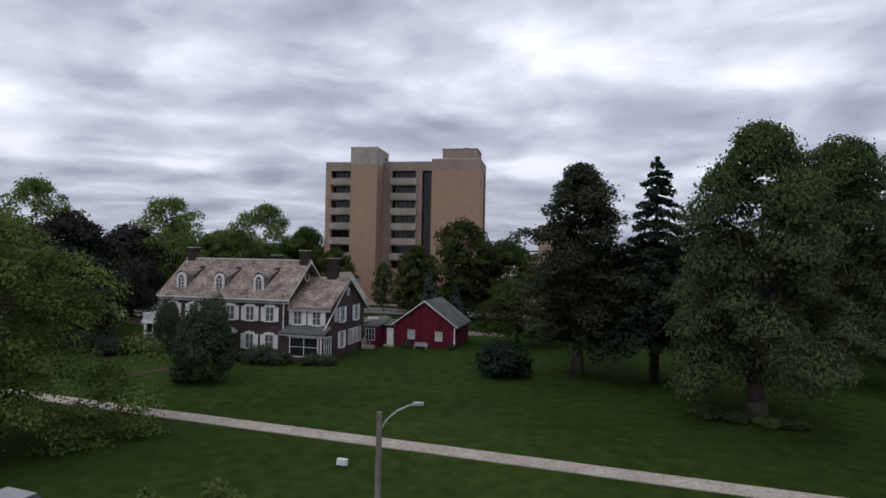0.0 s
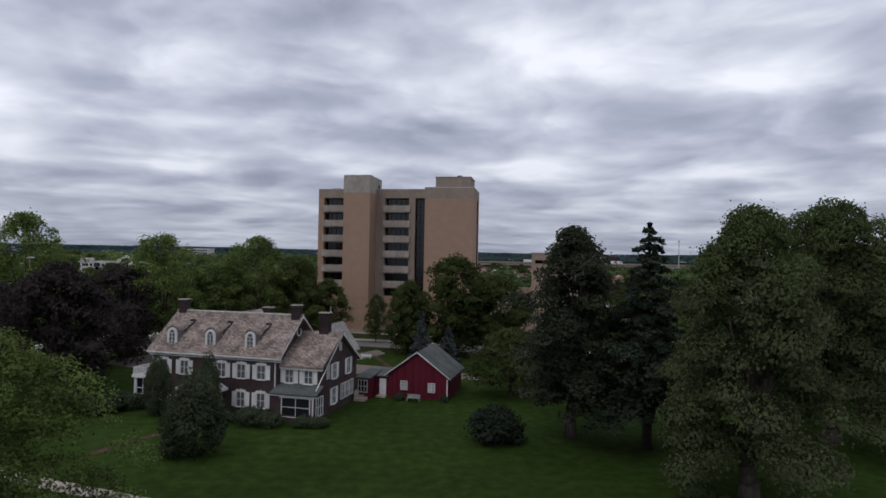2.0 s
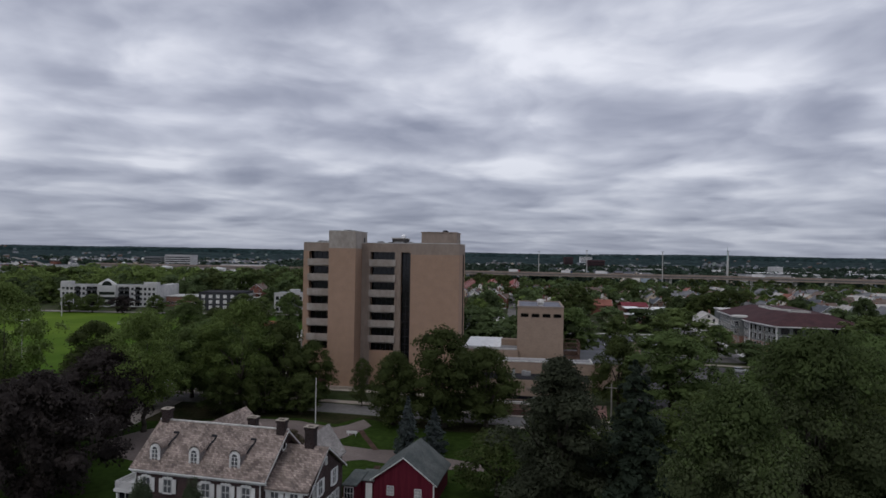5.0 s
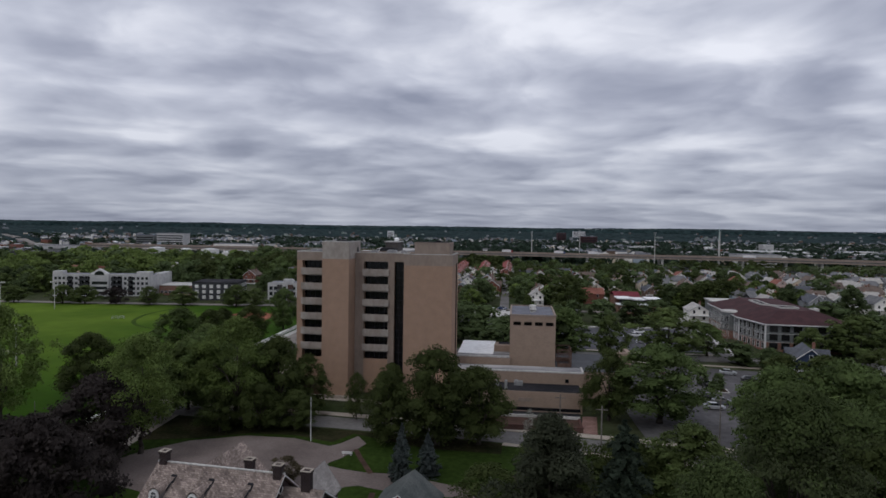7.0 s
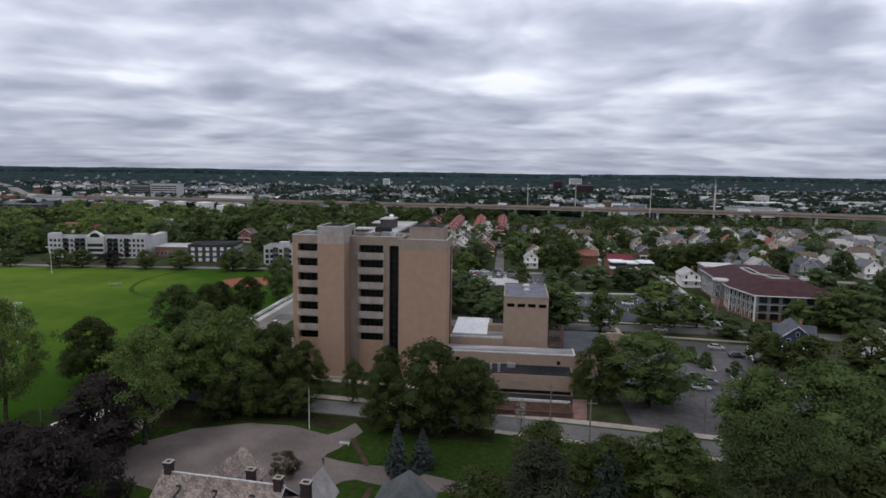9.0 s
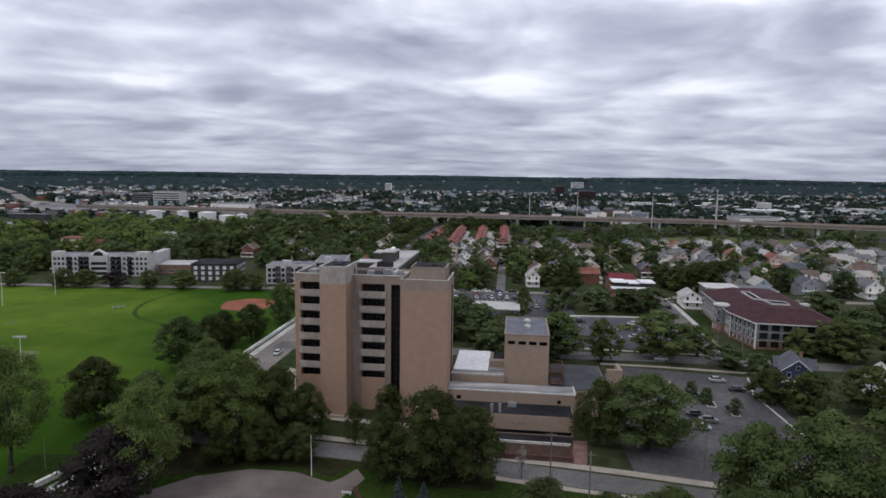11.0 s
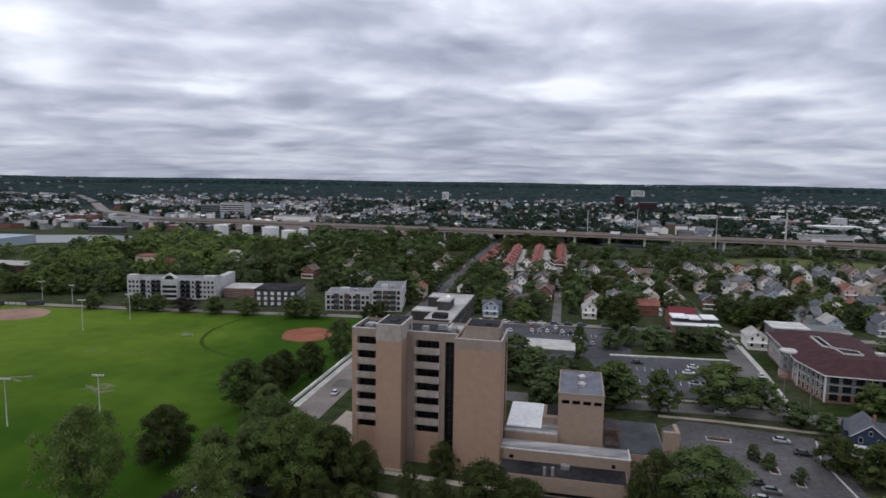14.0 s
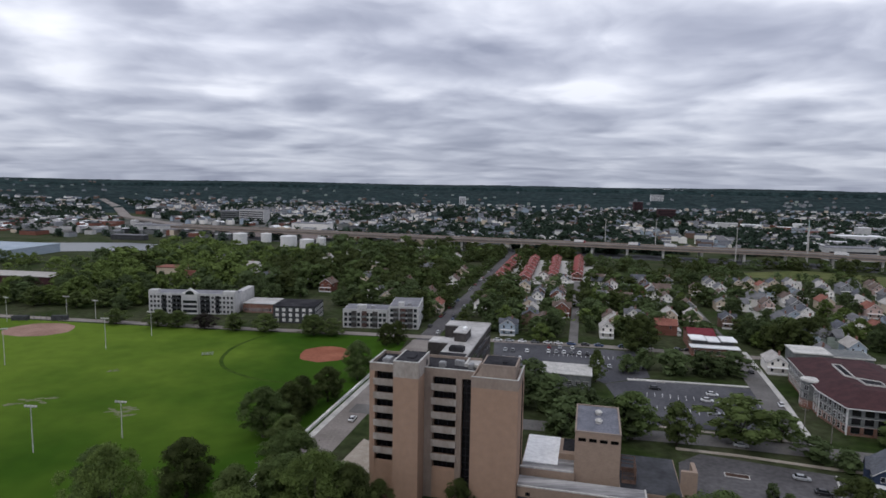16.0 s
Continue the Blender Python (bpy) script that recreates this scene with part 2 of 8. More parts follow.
LAWN = surface("lawn_grass", ((0.020, 0.035, 0.007), (0.032, 0.056, 0.011)), 0.045, 0.9, 0.95, 0.12, 14.0, fine_mix=0.28, specular=0.03)
# dark brown-olive ground colour that paints the shade under trees
TREE_SHADE = surface("painted_tree_shade", ((0.017, 0.020, 0.008), (0.038, 0.034, 0.018)), 0.2, 1.6, 0.95, 0.2, 12.0, fine_mix=0.3, specular=0.03)
FIELD = surface("field_grass", ((0.034, 0.079, 0.007), (0.106, 0.166, 0.020)), 0.014, 0.16, 0.95, fine_mix=0.10, specular=0.03, drift=(-70.0, -200.0, 0.22))
ROUGH_GRASS = surface("town_grass", ((0.026, 0.042, 0.011), (0.060, 0.064, 0.036)), 0.035, 0.3, 0.95, fine_mix=0.35, specular=0.04)
MEADOW = surface("dry_meadow", ((0.070, 0.090, 0.028), (0.120, 0.130, 0.052)), 0.03, 0.2, 0.95, fine_mix=0.3, specular=0.03)
ASPHALT = surface("asphalt", ((0.125, 0.118, 0.113), (0.185, 0.176, 0.168)), 0.08, 1.2, 0.9, 0.2, 15.0, fine_mix=0.15, specular=0.06)
PALE_ASPHALT = surface("pale_worn_asphalt", ((0.195, 0.172, 0.155), (0.275, 0.247, 0.226)), 0.08, 1.2, 0.9, 0.2, 15.0, fine_mix=0.15, specular=0.06)
DARK_ASPHALT = surface("dark_asphalt", ((0.068, 0.068, 0.076), (0.105, 0.105, 0.113)), 0.06, 0.8, 0.9, fine_mix=0.18, specular=0.06)
LOT = surface("worn_car_park_asphalt", ((0.082, 0.078, 0.080), (0.128, 0.122, 0.124)), 0.05, 0.7, 0.9, 0.2, 15.0, fine_mix=0.22, specular=0.06)
GRAVEL = surface("gravel_court", ((0.132, 0.106, 0.096), (0.205, 0.168, 0.153)), 0.12, 2.5, 0.95, 0.3, 20.0, fine_mix=0.15)
CONCRETE = surface("path_concrete", ((0.33, 0.285, 0.235), (0.41, 0.36, 0.305)), 0.4, 4.0, 0.9, 0.2, 30.0, spread=0.05)
PALE_CONCRETE = surface("pale_concrete", ((0.43, 0.42, 0.395), (0.57, 0.55, 0.515)), 0.3, 2.5, 0.9, spread=0.08)
TAN = masonry("tan_brick", (0.364, 0.237, 0.163), (0.392, 0.256, 0.177), (0.328, 0.232, 0.184), 0.3, 0.1, 0.9, 0.008, patchy=0.07)
TOWER_CONCRETE = surface("weathered_concrete", ((0.262, 0.206, 0.168), (0.322, 0.259, 0.215)), 0.25, 1.5, 0.9, 0.3, 8.0, stretch=(1, 1, 0.5), fine_mix=0.09)
BAND_CONCRETE = surface("stained_band_concrete", ((0.300, 0.260, 0.226), (0.405, 0.362, 0.322)), 0.35, 1.8, 0.9, 0.3, 8.0, stretch=(1, 1, 0.5), fine_mix=0.13)
DARK_PANEL = surface("dark_brown_panels", ((0.050, 0.045, 0.043), (0.085, 0.076, 0.072)), 0.2, 1.2, 0.8, fine_mix=0.2)
POD = masonry("grey_tan_block", (0.305, 0.226, 0.172), (0.345, 0.256, 0.195), (0.305, 0.23, 0.18), 0.4, 0.2, 0.9, 0.008, patchy=0.06)
STREAKED = surface("streaked_pale_roof", ((0.15, 0.148, 0.155), (0.42, 0.41, 0.405)), 0.25, 1.2, 0.8, stretch=(0.25, 1.5, 1), fine_mix=0.25)
# near-black colour painting the shade inside openings that are not cut
OPENING_SHADE = surface("opening_shade", ((0.004, 0.004, 0.004), (0.008, 0.008, 0.008)), 0.5, 2.0, 0.95, specular=0.02)
TOWER_GLASS = glassy("tinted_glass", (0.012, 0.012, 0.014), 0.12)
ROOF_GREY = surface("grey_roof_membrane", ((0.16, 0.16, 0.175), (0.24, 0.24, 0.255)), 0.15, 1.0, 0.85, fine_mix=0.15)
ROOF_DARK = surface("dark_roof_felt", ((0.022, 0.022, 0.025), (0.050, 0.049, 0.053)), 0.12, 0.9, 0.9, fine_mix=0.25, specular=0.03)
ROOF_WHITE = surface("white_roof_membrane", ((0.70, 0.70, 0.70), (0.86, 0.86, 0.85)), 0.12, 0.8, 0.7, fine_mix=0.1)
ROOF_PALE = surface("weathered_pale_membrane", ((0.36, 0.345, 0.33), (0.52, 0.505, 0.485)), 0.15, 0.9, 0.75, fine_mix=0.18)
ROOF_NEW = surface("new_white_membrane", ((0.80, 0.80, 0.79), (0.93, 0.93, 0.92)), 0.12, 0.8, 0.6, fine_mix=0.12)
BRICK = masonry("dark_red_brick", (0.082, 0.036, 0.030), (0.112, 0.050, 0.040), (0.12, 0.09, 0.08), 0.22, 0.075, 0.9)
CHIMNEY_BRICK = masonry("sooty_brick", (0.022, 0.013, 0.013), (0.034, 0.019, 0.019), (0.06, 0.05, 0.048), 0.22, 0.075, 0.9)
PLUM_BRICK = masonry("plum_brick", (0.046, 0.025, 0.026), (0.064, 0.034, 0.034), (0.09, 0.07, 0.068), 0.22, 0.075, 0.9)
SLATE = masonry("mottled_slate", (0.150, 0.115, 0.100), (0.345, 0.278, 0.238), (0.14, 0.108, 0.095), 0.30, 0.16, 0.85, 0.012, bump=0.6, patchy=0.38)
PALE_SLATE = masonry("pale_grey_slate", (0.27, 0.25, 0.235), (0.40, 0.37, 0.345), (0.2, 0.18, 0.17), 0.32, 0.18, 0.85, 0.014, bump=0.6)
SLATE_GREY = masonry("grey_slate", (0.15, 0.135, 0.13), (0.23, 0.205, 0.195), (0.1, 0.09, 0.085), 0.55, 0.30, 0.85, 0.02, bump=0.6)
WHITE_PAINT = surface("white_paint", ((0.62, 0.61, 0.60), (0.76, 0.75, 0.73)), 0.6, 6.0, 0.6, fine_mix=0.06)
# house glass with a mid-grey base colour, paler than PANE
GREY_GLASS = glassy("mid_grey_glass", (0.115, 0.12, 0.13), 0.08)
PANE = glassy("window_glass", (0.016, 0.018, 0.022), 0.05)
RED_PAINT = surface("barn_red_boards", ((0.092, 0.010, 0.021), (0.130, 0.016, 0.030)), 0.5, 5.0, 0.75, stretch=(6, 6, 0.5), fine_mix=0.08, local=True)
SHINGLE = surface("grey_asphalt_shingle", ((0.075, 0.085, 0.082), (0.115, 0.122, 0.118)), 0.5, 4.0, 0.9, 0.3, 12.0, fine_mix=0.2)
BARK = surface("bark", ((0.045, 0.038, 0.032), (0.085, 0.072, 0.06)), 1.5, 8.0, 0.95, 0.6, 14.0, stretch=(1, 1, 0.25))
METAL = surface("galvanised_metal", ((0.30, 0.30, 0.30), (0.42, 0.42, 0.42)), 1.0, 8.0, 0.5, metal=0.5)
WOODPOLE = surface("weathered_pole_wood", ((0.14, 0.125, 0.11), (0.22, 0.20, 0.18)), 2.0, 10.0, 0.9, stretch=(1, 1, 0.1))
MULCH = surface("dark_mulch", ((0.05, 0.03, 0.022), (0.085, 0.05, 0.038)), 0.5, 4.0, 0.95)
CLAY = surface("infield_clay", ((0.225, 0.078, 0.045), (0.30, 0.115, 0.070)), 0.08, 0.7, 0.95, fine_mix=0.15)
PALE_CLAY = surface("worn_infield", ((0.25, 0.15, 0.115), (0.33, 0.21, 0.165)), 0.08, 0.7, 0.95, fine_mix=0.15)
MAROON = surface("maroon_shingle", ((0.052, 0.026, 0.028), (0.076, 0.036, 0.038)), 0.3, 2.0, 0.9, fine_mix=0.15)
WATER = glassy("river_water", (0.07, 0.078, 0.085), 0.3)
LEAF_MAPLE = foliage("maple_leaves", (0.070, 0.099, 0.034), (0.134, 0.186, 0.064), 0.12)
LEAF_NEAR = foliage("dark_maple_leaves", (0.052, 0.067, 0.031), (0.112, 0.134, 0.062), 0.08)
# greener copy of the dark maple leaf, painting the sky-lit top
LEAF_TOP_LIT = foliage("top_lit_maple_leaves", (0.052, 0.074, 0.027), (0.112, 0.148, 0.054), 0.08)
LEAF_FRESH = foliage("fresh_leaves", (0.090, 0.130, 0.034), (0.170, 0.225, 0.068), 0.2)
LEAF_LIME = foliage("lime_leaves", (0.077, 0.107, 0.034), (0.146, 0.188, 0.066), 0.18)
LEAF_OAK = foliage("dark_oak_leaves", (0.040, 0.054, 0.018), (0.097, 0.122, 0.040), 0.2)
LEAF_BEECH = foliage("copper_beech_leaves", (0.026, 0.023, 0.021), (0.065, 0.052, 0.048), 0.10)
LEAF_RUSSET = foliage("russet_leaves", (0.055, 0.048, 0.026), (0.110, 0.092, 0.055), 0.1)
LEAF_PINE = foliage("pine_needles", (0.038, 0.045, 0.029), (0.092, 0.103, 0.063), 0.1)
LEAF_SPRUCE = foliage("spruce_needles", (0.024, 0.034, 0.024), (0.062, 0.082, 0.056), 0.1)
LEAF_BLUE = foliage("blue_spruce_needles", (0.046, 0.058, 0.056), (0.110, 0.130, 0.124), 0.12)
LEAF_YEW = foliage("yew_needles", (0.042, 0.058, 0.032), (0.108, 0.136, 0.080), 0.12)
LEAF_BLOSSOM = foliage("white_blossom", (0.26, 0.27, 0.22), (0.46, 0.46, 0.42), 0.1)
# far leaves: distance haze is mixed into the colour as blue
LEAF_FAR = foliage("haze_tinted_far_leaves", (0.032, 0.053, 0.038), (0.074, 0.108, 0.075), 0.3)
LEAF_TOWN = foliage("town_leaves", (0.056, 0.080, 0.032), (0.122, 0.163, 0.070), 0.35)
# the blue of distance haze is put into this woods colour
HAZY_HILL = surface("haze_tinted_woods", ((0.010, 0.021, 0.022), (0.026, 0.043, 0.043)), 0.010, 0.04, 0.95, fine_mix=0.6, specular=0.03)
BLIND = surface("pale_blinds", ((0.36, 0.37, 0.38), (0.50, 0.50, 0.50)), 0.8, 5.0, 0.5)
BARE = surface("bare_worn_earth", ((0.095, 0.118, 0.045), (0.175, 0.180, 0.105)), 0.5, 2.0, 0.95, fine_mix=0.25)
WHITEWASH = surface("pale_wall_paint", ((0.62, 0.61, 0.57), (0.78, 0.77, 0.73)), 0.3, 2.0, 0.85)


# ---------- mesh helpers ----------
class Shape:
    """Collects faces of one mesh."""

    def __init__(self):
        self.v, self.f = [], []

    def face(self, *pts):
        n = len(self.v)
        self.v += [tuple(p) for p in pts]
        self.f.append(tuple(range(n, n + len(pts))))
        return self

    def box(self, x0, x1, y0, y1, z0, z1):
        n = len(self.v)
        self.v += [(x, y, z) for z in (z0, z1) for x, y in ((x0, y0), (x1, y0), (x1, y1), (x0, y1))]
        self.f += [tuple(n + i for i in q) for q in ((3, 2, 1, 0), (4, 5, 6, 7), (0, 1, 5, 4), (1, 2, 6, 5), (2, 3, 7, 6), (3, 0, 4, 7))]
        return self

    def prism(self, pts, z0, z1):
        n, k = len(self.v), len(pts)
        self.v += [(p[0], p[1], z0) for p in pts] + [(p[0], p[1], z1) for p in pts]
        self.f += [tuple(range(n + k - 1, n - 1, -1)), tuple(range(n + k, n + 2 * k))]
        self.f += [(n + i, n + (i + 1) % k, n + k + (i + 1) % k, n + k + i) for i in range(k)]
        return self

    def solid(self, pts, drop):
        """A slab: the corners of its upper side, counter-clockwise from above, and its thickness as a vector."""
        n, k = len(self.v), len(pts)
        d = Vector(drop)
        self.v += [tuple(Vector(p) + d) for p in pts] + [tuple(p) for p in pts]
        self.f += [tuple(range(n + k - 1, n - 1, -1)), tuple(range(n + k, n + 2 * k))]
        self.f += [(n + i, n + (i + 1) % k, n + k + (i + 1) % k, n + k + i) for i in range(k)]
        return self

    def tube(self, p0, p1, r0, r1, sides=8):
        p0, p1 = Vector(p0), Vector(p1)
        a = (p1 - p0).normalized()
        s = a.orthogonal().normalized()
        t = a.cross(s)
        n = len(self.v)
        for p, r in ((p0, r0), (p1, r1)):
            self.v += [tuple(p + (s * math.cos(2 * math.pi * i / sides) + t * math.sin(2 * math.pi * i / sides)) * r) for i in range(sides)]
        self.f += [(n + i, n + (i + 1) % sides, n + sides + (i + 1) % sides, n + sides + i) for i in range(sides)]
        self.f += [tuple(range(n + sides - 1, n - 1, -1)), tuple(range(n + sides, n + 2 * sides))]
        return self

    def mesh(self, name, material, smooth=False):
        me = bpy.data.meshes.new(name)
        me.from_pydata(self.v, [], self.f)
        me.materials.append(material)
        if smooth:
            me.polygons.foreach_set("use_smooth", [True] * len(me.polygons))
        return me


def part(name, shape, material, parent=None, label="", at=(0, 0, 0), rz=0.0):
    me = shape if isinstance(shape, bpy.types.Mesh) else shape.mesh(name, material)
    ob = new(name, me)
    ob.parent = parent
    ob.location, ob.rotation_euler = at, (0, 0, radians(rz))
    return tagged(ob, label)


def thing(name, label, category, at=(0, 0, 0), rz=0.0, group="", kind=""):
    ob = new(name)
    ob.location, ob.rotation_euler = at, (0, 0, radians(rz))
    ob.empty_display_size = 0.3
    return tagged(ob, label, category, group, kind)


def structure(name, shape, material, label, category, at=(0, 0, 0), rz=0.0):
    return tagged(part(name, shape, material, None, label, at, rz), category=category, kind="structure")


def strip(points, width, z0, z1):
    """A band of even width along a line of points, as one solid."""
    left, right = [], []
    for i, p in enumerate(points):
        a, b = points[max(i - 1, 0)], points[min(i + 1, len(points) - 1)]
        d = Vector((b[0] - a[0], b[1] - a[1])).normalized()
        left.append((p[0] - d.y * width / 2, p[1] + d.x * width / 2))
        right.append((p[0] + d.y * width / 2, p[1] - d.x * width / 2))
    s = Shape()
    for i in range(len(points) - 1):
        s.prism([right[i], right[i + 1], left[i + 1], left[i]], z0, z1)
    return s

# ---------- the ground ----------
structure("ground", Shape().face((-5000, -400, -0.02), (5000, -400, -0.02), (5000, 4990, -0.02), (-5000, 4990, -0.02)), ROUGH_GRASS,
          "flat town ground of patchy grass and yards", "ground")
lawn = Shape().prism([(-75, 4), (90, 4), (90, 86), (52, 97.5), (28, 105), (14, 110), (-20, 119.3), (-57, 128.4), (-63, 121.8), (-75, 121.8)], -0.3, 0.0)
structure("woodland_floor", Shape().prism([(-3000, 1250), (3000, 1250), (3000, 2600), (-3000, 2600)], -0.3, 0.0), HAZY_HILL, "dark wooded ground of the far suburbs", "ground")
structure("lawn", lawn, LAWN, "mown dark green lawn round the brick house", "lawn")
field = Shape().prism([(-62.5, 122), (-58.8, 146), (-46.0, 231), (-38.5, 282), (-38, 300), (-72, 301), (-133, 303), (-290, 313), (-420, 322), (-420, 40), (-76, 40), (-76, 122)], -0.3, 0.0)
structure("playing_field", field, FIELD, "wide bright green mown sports field", "field")

# streets
structure("park_street", strip([(-56.5, 106), (-52.5, 146), (-39.5, 231), (-29.5, 297)], 11.5, -0.3, 0.012), PALE_ASPHALT,
          "pale worn asphalt street beside the field", "road")
structure("quarter_street", strip([(-29.5, 297), (-16.2, 385), (-8.5, 430), (14, 585), (34, 720)], 9.5, -0.3, 0.014), LOT, "dark asphalt street through the wooded quarter", "road")
structure("avenue", strip([(-62, 134), (-34, 127.5), (-20, 123.8), (14.8, 114.8), (29.3, 110.2), (39.2, 107.2), (53, 102.4), (84, 93), (130, 79)], 6.6, -0.3, 0.018), ASPHALT,
          "grey asphalt avenue in front of the tower", "road")
structure("cross_street", strip([(-45, 203), (30, 193), (75, 188), (104, 182.5), (190, 166)], 8.5, -0.3, 0.024), ASPHALT, "asphalt street behind the car park", "road")
structure("side_street", strip([(96, 184), (101.5, 208), (115, 276), (122, 330), (149, 520)], 8.0, -0.3, 0.030), ASPHALT, "asphalt side street by the brick hall", "road")
structure("north_street", strip([(-420, 327), (-265, 317), (-133, 308), (-72, 306), (-20, 303), (57, 297), (122, 287), (260, 268)], 6.0, -0.3, 0.036), PALE_ASPHALT,
          "asphalt street along the far edge of the field", "road")
structure("small_street", strip([(43, 296), (56, 380), (68, 459), (74, 500)], 4.6, -0.3, 0.042), ASPHALT, "grey narrow residential street", "road")
structure("near_street", strip([(-90, 49), (-40, 28), (-16, 19), (10, 9.5), (60, -9)], 9.0, -0.3, 0.02), ASPHALT, "asphalt street beside the lawn", "road")
structure("gravel_court", Shape().prism([(-52.5, 96.8), (-43, 92), (-35, 88), (-24, 85), (-12, 88), (-11.9, 90.5), (-13.9, 96), (-14.9, 99.5), (-14.2, 101.6), (-12.5, 103.5), (-10.8, 106.4), (-8.8, 110.6), (-10.6, 114.6), (-13.3, 110.8), (-15.2, 109.3), (-17.5, 110.6), (-22.2, 113.5), (-31.1, 114.9), (-40.8, 112.2), (-47, 107.1), (-50.3, 101.7)], -0.3, 0.008),
          GRAVEL, "pinkish gravel parking court behind the house", "drive")
structure("garden_path", strip([(-29.3, 53.4), (-28.2, 56.4), (-26.2, 59.6)], 0.9, -0.3, 0.02), MULCH, "worn brown garden path in the lawn", "path")
structure("garage_drive", Shape().prism([(-14.6, 100.4), (-12.0, 98.9), (-8.1, 97.4), (-3.4, 96.7), (3.1, 93.6), (9, 90.5), (9, 87.5), (3, 88.5), (-4, 90.3), (-7.1, 91.6), (-8.5, 92.4), (-10.6, 91.9), (-12.1, 90.2), (-14.0, 95.8)], -0.3, 0.013), GRAVEL, "gravel drive to the garage", "drive")
structure("island_path", strip([(-10.4, 107.6), (-9.4, 104.1), (-7.0, 96.9)], 0.9, -0.3, 0.017), MULCH, "worn brown path over the drive island", "path")
structure("back_path", strip([(-6.2, 89.8), (-6.4, 87.7), (-7.5, 84.7)], 0.9, -0.3, 0.017), MULCH, "worn brown path behind the house", "path")
# dark sheet laid where the avenue trees shade the grass
structure("shady_ground", Shape().prism([(-50, 112.5), (-40, 113.6), (-31, 116.2), (-22, 115.0), (-17, 112.2), (-15, 111.4), (-11.5, 116), (-7.5, 113.5), (2, 108), (15, 105.2), (16, 110.4), (-20.5, 119.8), (-34.5, 123.4), (-54, 128.2)], -0.3, 0.006), TREE_SHADE, "ground coloured dark for the shade under the avenue trees", "ground")
structure("tower_walk", strip([(-27, 142.0), (-16.4, 139.3), (-6, 136.6), (9, 132.6)], 2.2, -0.3, 0.03), CONCRETE, "beige paved walk before the tower", "pavement")
structure("car_park", Shape().prism([(43.6, 112.5), (57.8, 107.8), (84, 100), (98, 168), (64, 178.5), (56, 172), (47, 140)], -0.3, 0.010), LOT, "dark asphalt car park beside the tower block", "car park")
structure("rear_car_park", Shape().prism([(50, 200), (96, 195), (105, 241), (60, 246.2), (48, 240)], -0.3, 0.010), DARK_ASPHALT, "dark asphalt car park with marked bays", "car park")
structure("far_car_park", Shape().prism([(4, 266), (20.5, 254), (43, 250), (47.9, 240.4), (59.6, 246.8), (68, 250), (73, 289), (28, 296), (5, 299.5)], -0.3, 0.012), DARK_ASPHALT, "dark asphalt car park with young trees", "car park")
structure("tower_plaza", Shape().prism([(-40, 158), (-30, 156), (-26, 173), (-36, 178)], -0.3, 0.010), CONCRETE, "beige concrete forecourt beside the tower", "pavement")

structure("terrace_yard", Shape().prism([(0, 466), (80, 490), (112, 628), (22, 628)], -0.3, 0.009), PALE_CONCRETE, "pale paved yards between the red-roofed terraces", "yard")

# pavements and the low wall beside the field
def pavement(name, pts, width, label, slab=1.5, material=CONCRETE, z=0.06):
    """A pavement of cast slabs, each with its own joint."""
    base = thing(name, label, "pavement", kind="structure")
    cache = {}
    for (x0, y0), (x1, y1) in zip(pts, pts[1:]):
        d = Vector((x1 - x0, y1 - y0))
        n = max(1, round(d.length / slab))
        step = d.length / n
        key = round(step, 2)
        if key not in cache:
            cache[key] = Shape().box(-step / 2 + 0.006, step / 2 - 0.006, -width / 2, width / 2, -0.25, z).mesh("slab", material)
        ang = math.degrees(math.atan2(d.y, d.x))
        for i in range(n):
            c = Vector((x0, y0)) + d * ((i + 0.5) / n)
            part("slab", cache[key], material, base, at=(c.x, c.y, random.uniform(-0.006, 0.006)), rz=ang)
    return base


pavement("footpath", [(-64, 60), (-40, 50.8), (-21.5, 43.8), (0.7, 36.0), (14.4, 31.1), (44, 20.5)], 1.6, "pale concrete footpath across the lawn")
pavement("avenue_pavement", [(-60, 138.6), (-31.8, 132.0), (-15.3, 128.0), (14.2, 119.6), (30.6, 115.2), (41.1, 112.0), (57.1, 106.6), (84, 98.4)], 2.2, "pale concrete pavement beside the avenue", 3.0)
pavement("avenue_verge_walk", [(16, 110.3), (28.4, 106.0), (38, 103.0), (51.5, 98.4), (84, 88.5)], 1.4, "narrow concrete walk on the near side of the avenue", 3.0)
pavement("car_park_walk", [(58, 181.5), (75, 178.5), (96, 173), (118, 168.4)], 1.8, "pale concrete walk behind the car park", 3.0)
pavement("side_street_walk", [(100.9, 185.4), (111.0, 229.6), (119.9, 276), (123.6, 296)], 2.1, "pale concrete walk beside the side street", 3.0, PALE_CONCRETE)
pavement("cross_street_walk", [(56, 198.5), (78, 194), (96, 190.6)], 1.6, "pale concrete walk beside the rear car park", 3.0)
structure("brick_plaza", Shape().prism([(35.2, 126.6), (38.2, 126.4), (35.0, 115.2), (32.2, 116.2)], -0.3, 0.03), surface("brick_paving", ((0.20, 0.115, 0.095), (0.28, 0.17, 0.145)), 0.5, 3.0, 0.9), "reddish brick paving beside the podium", "pavement")
pavement("car_park_edge", [(97, 168), (91, 154), (88.6, 135), (86, 112)], 0.5, "pale concrete edging of the car park", 2.0, PALE_CONCRETE, 0.16)
pavement("rear_lot_kerb", [(58, 246.5), (80, 245), (104, 242.5)], 1.6, "pale concrete edge of the rear car park", 4.0, PALE_CONCRETE, 0.3)

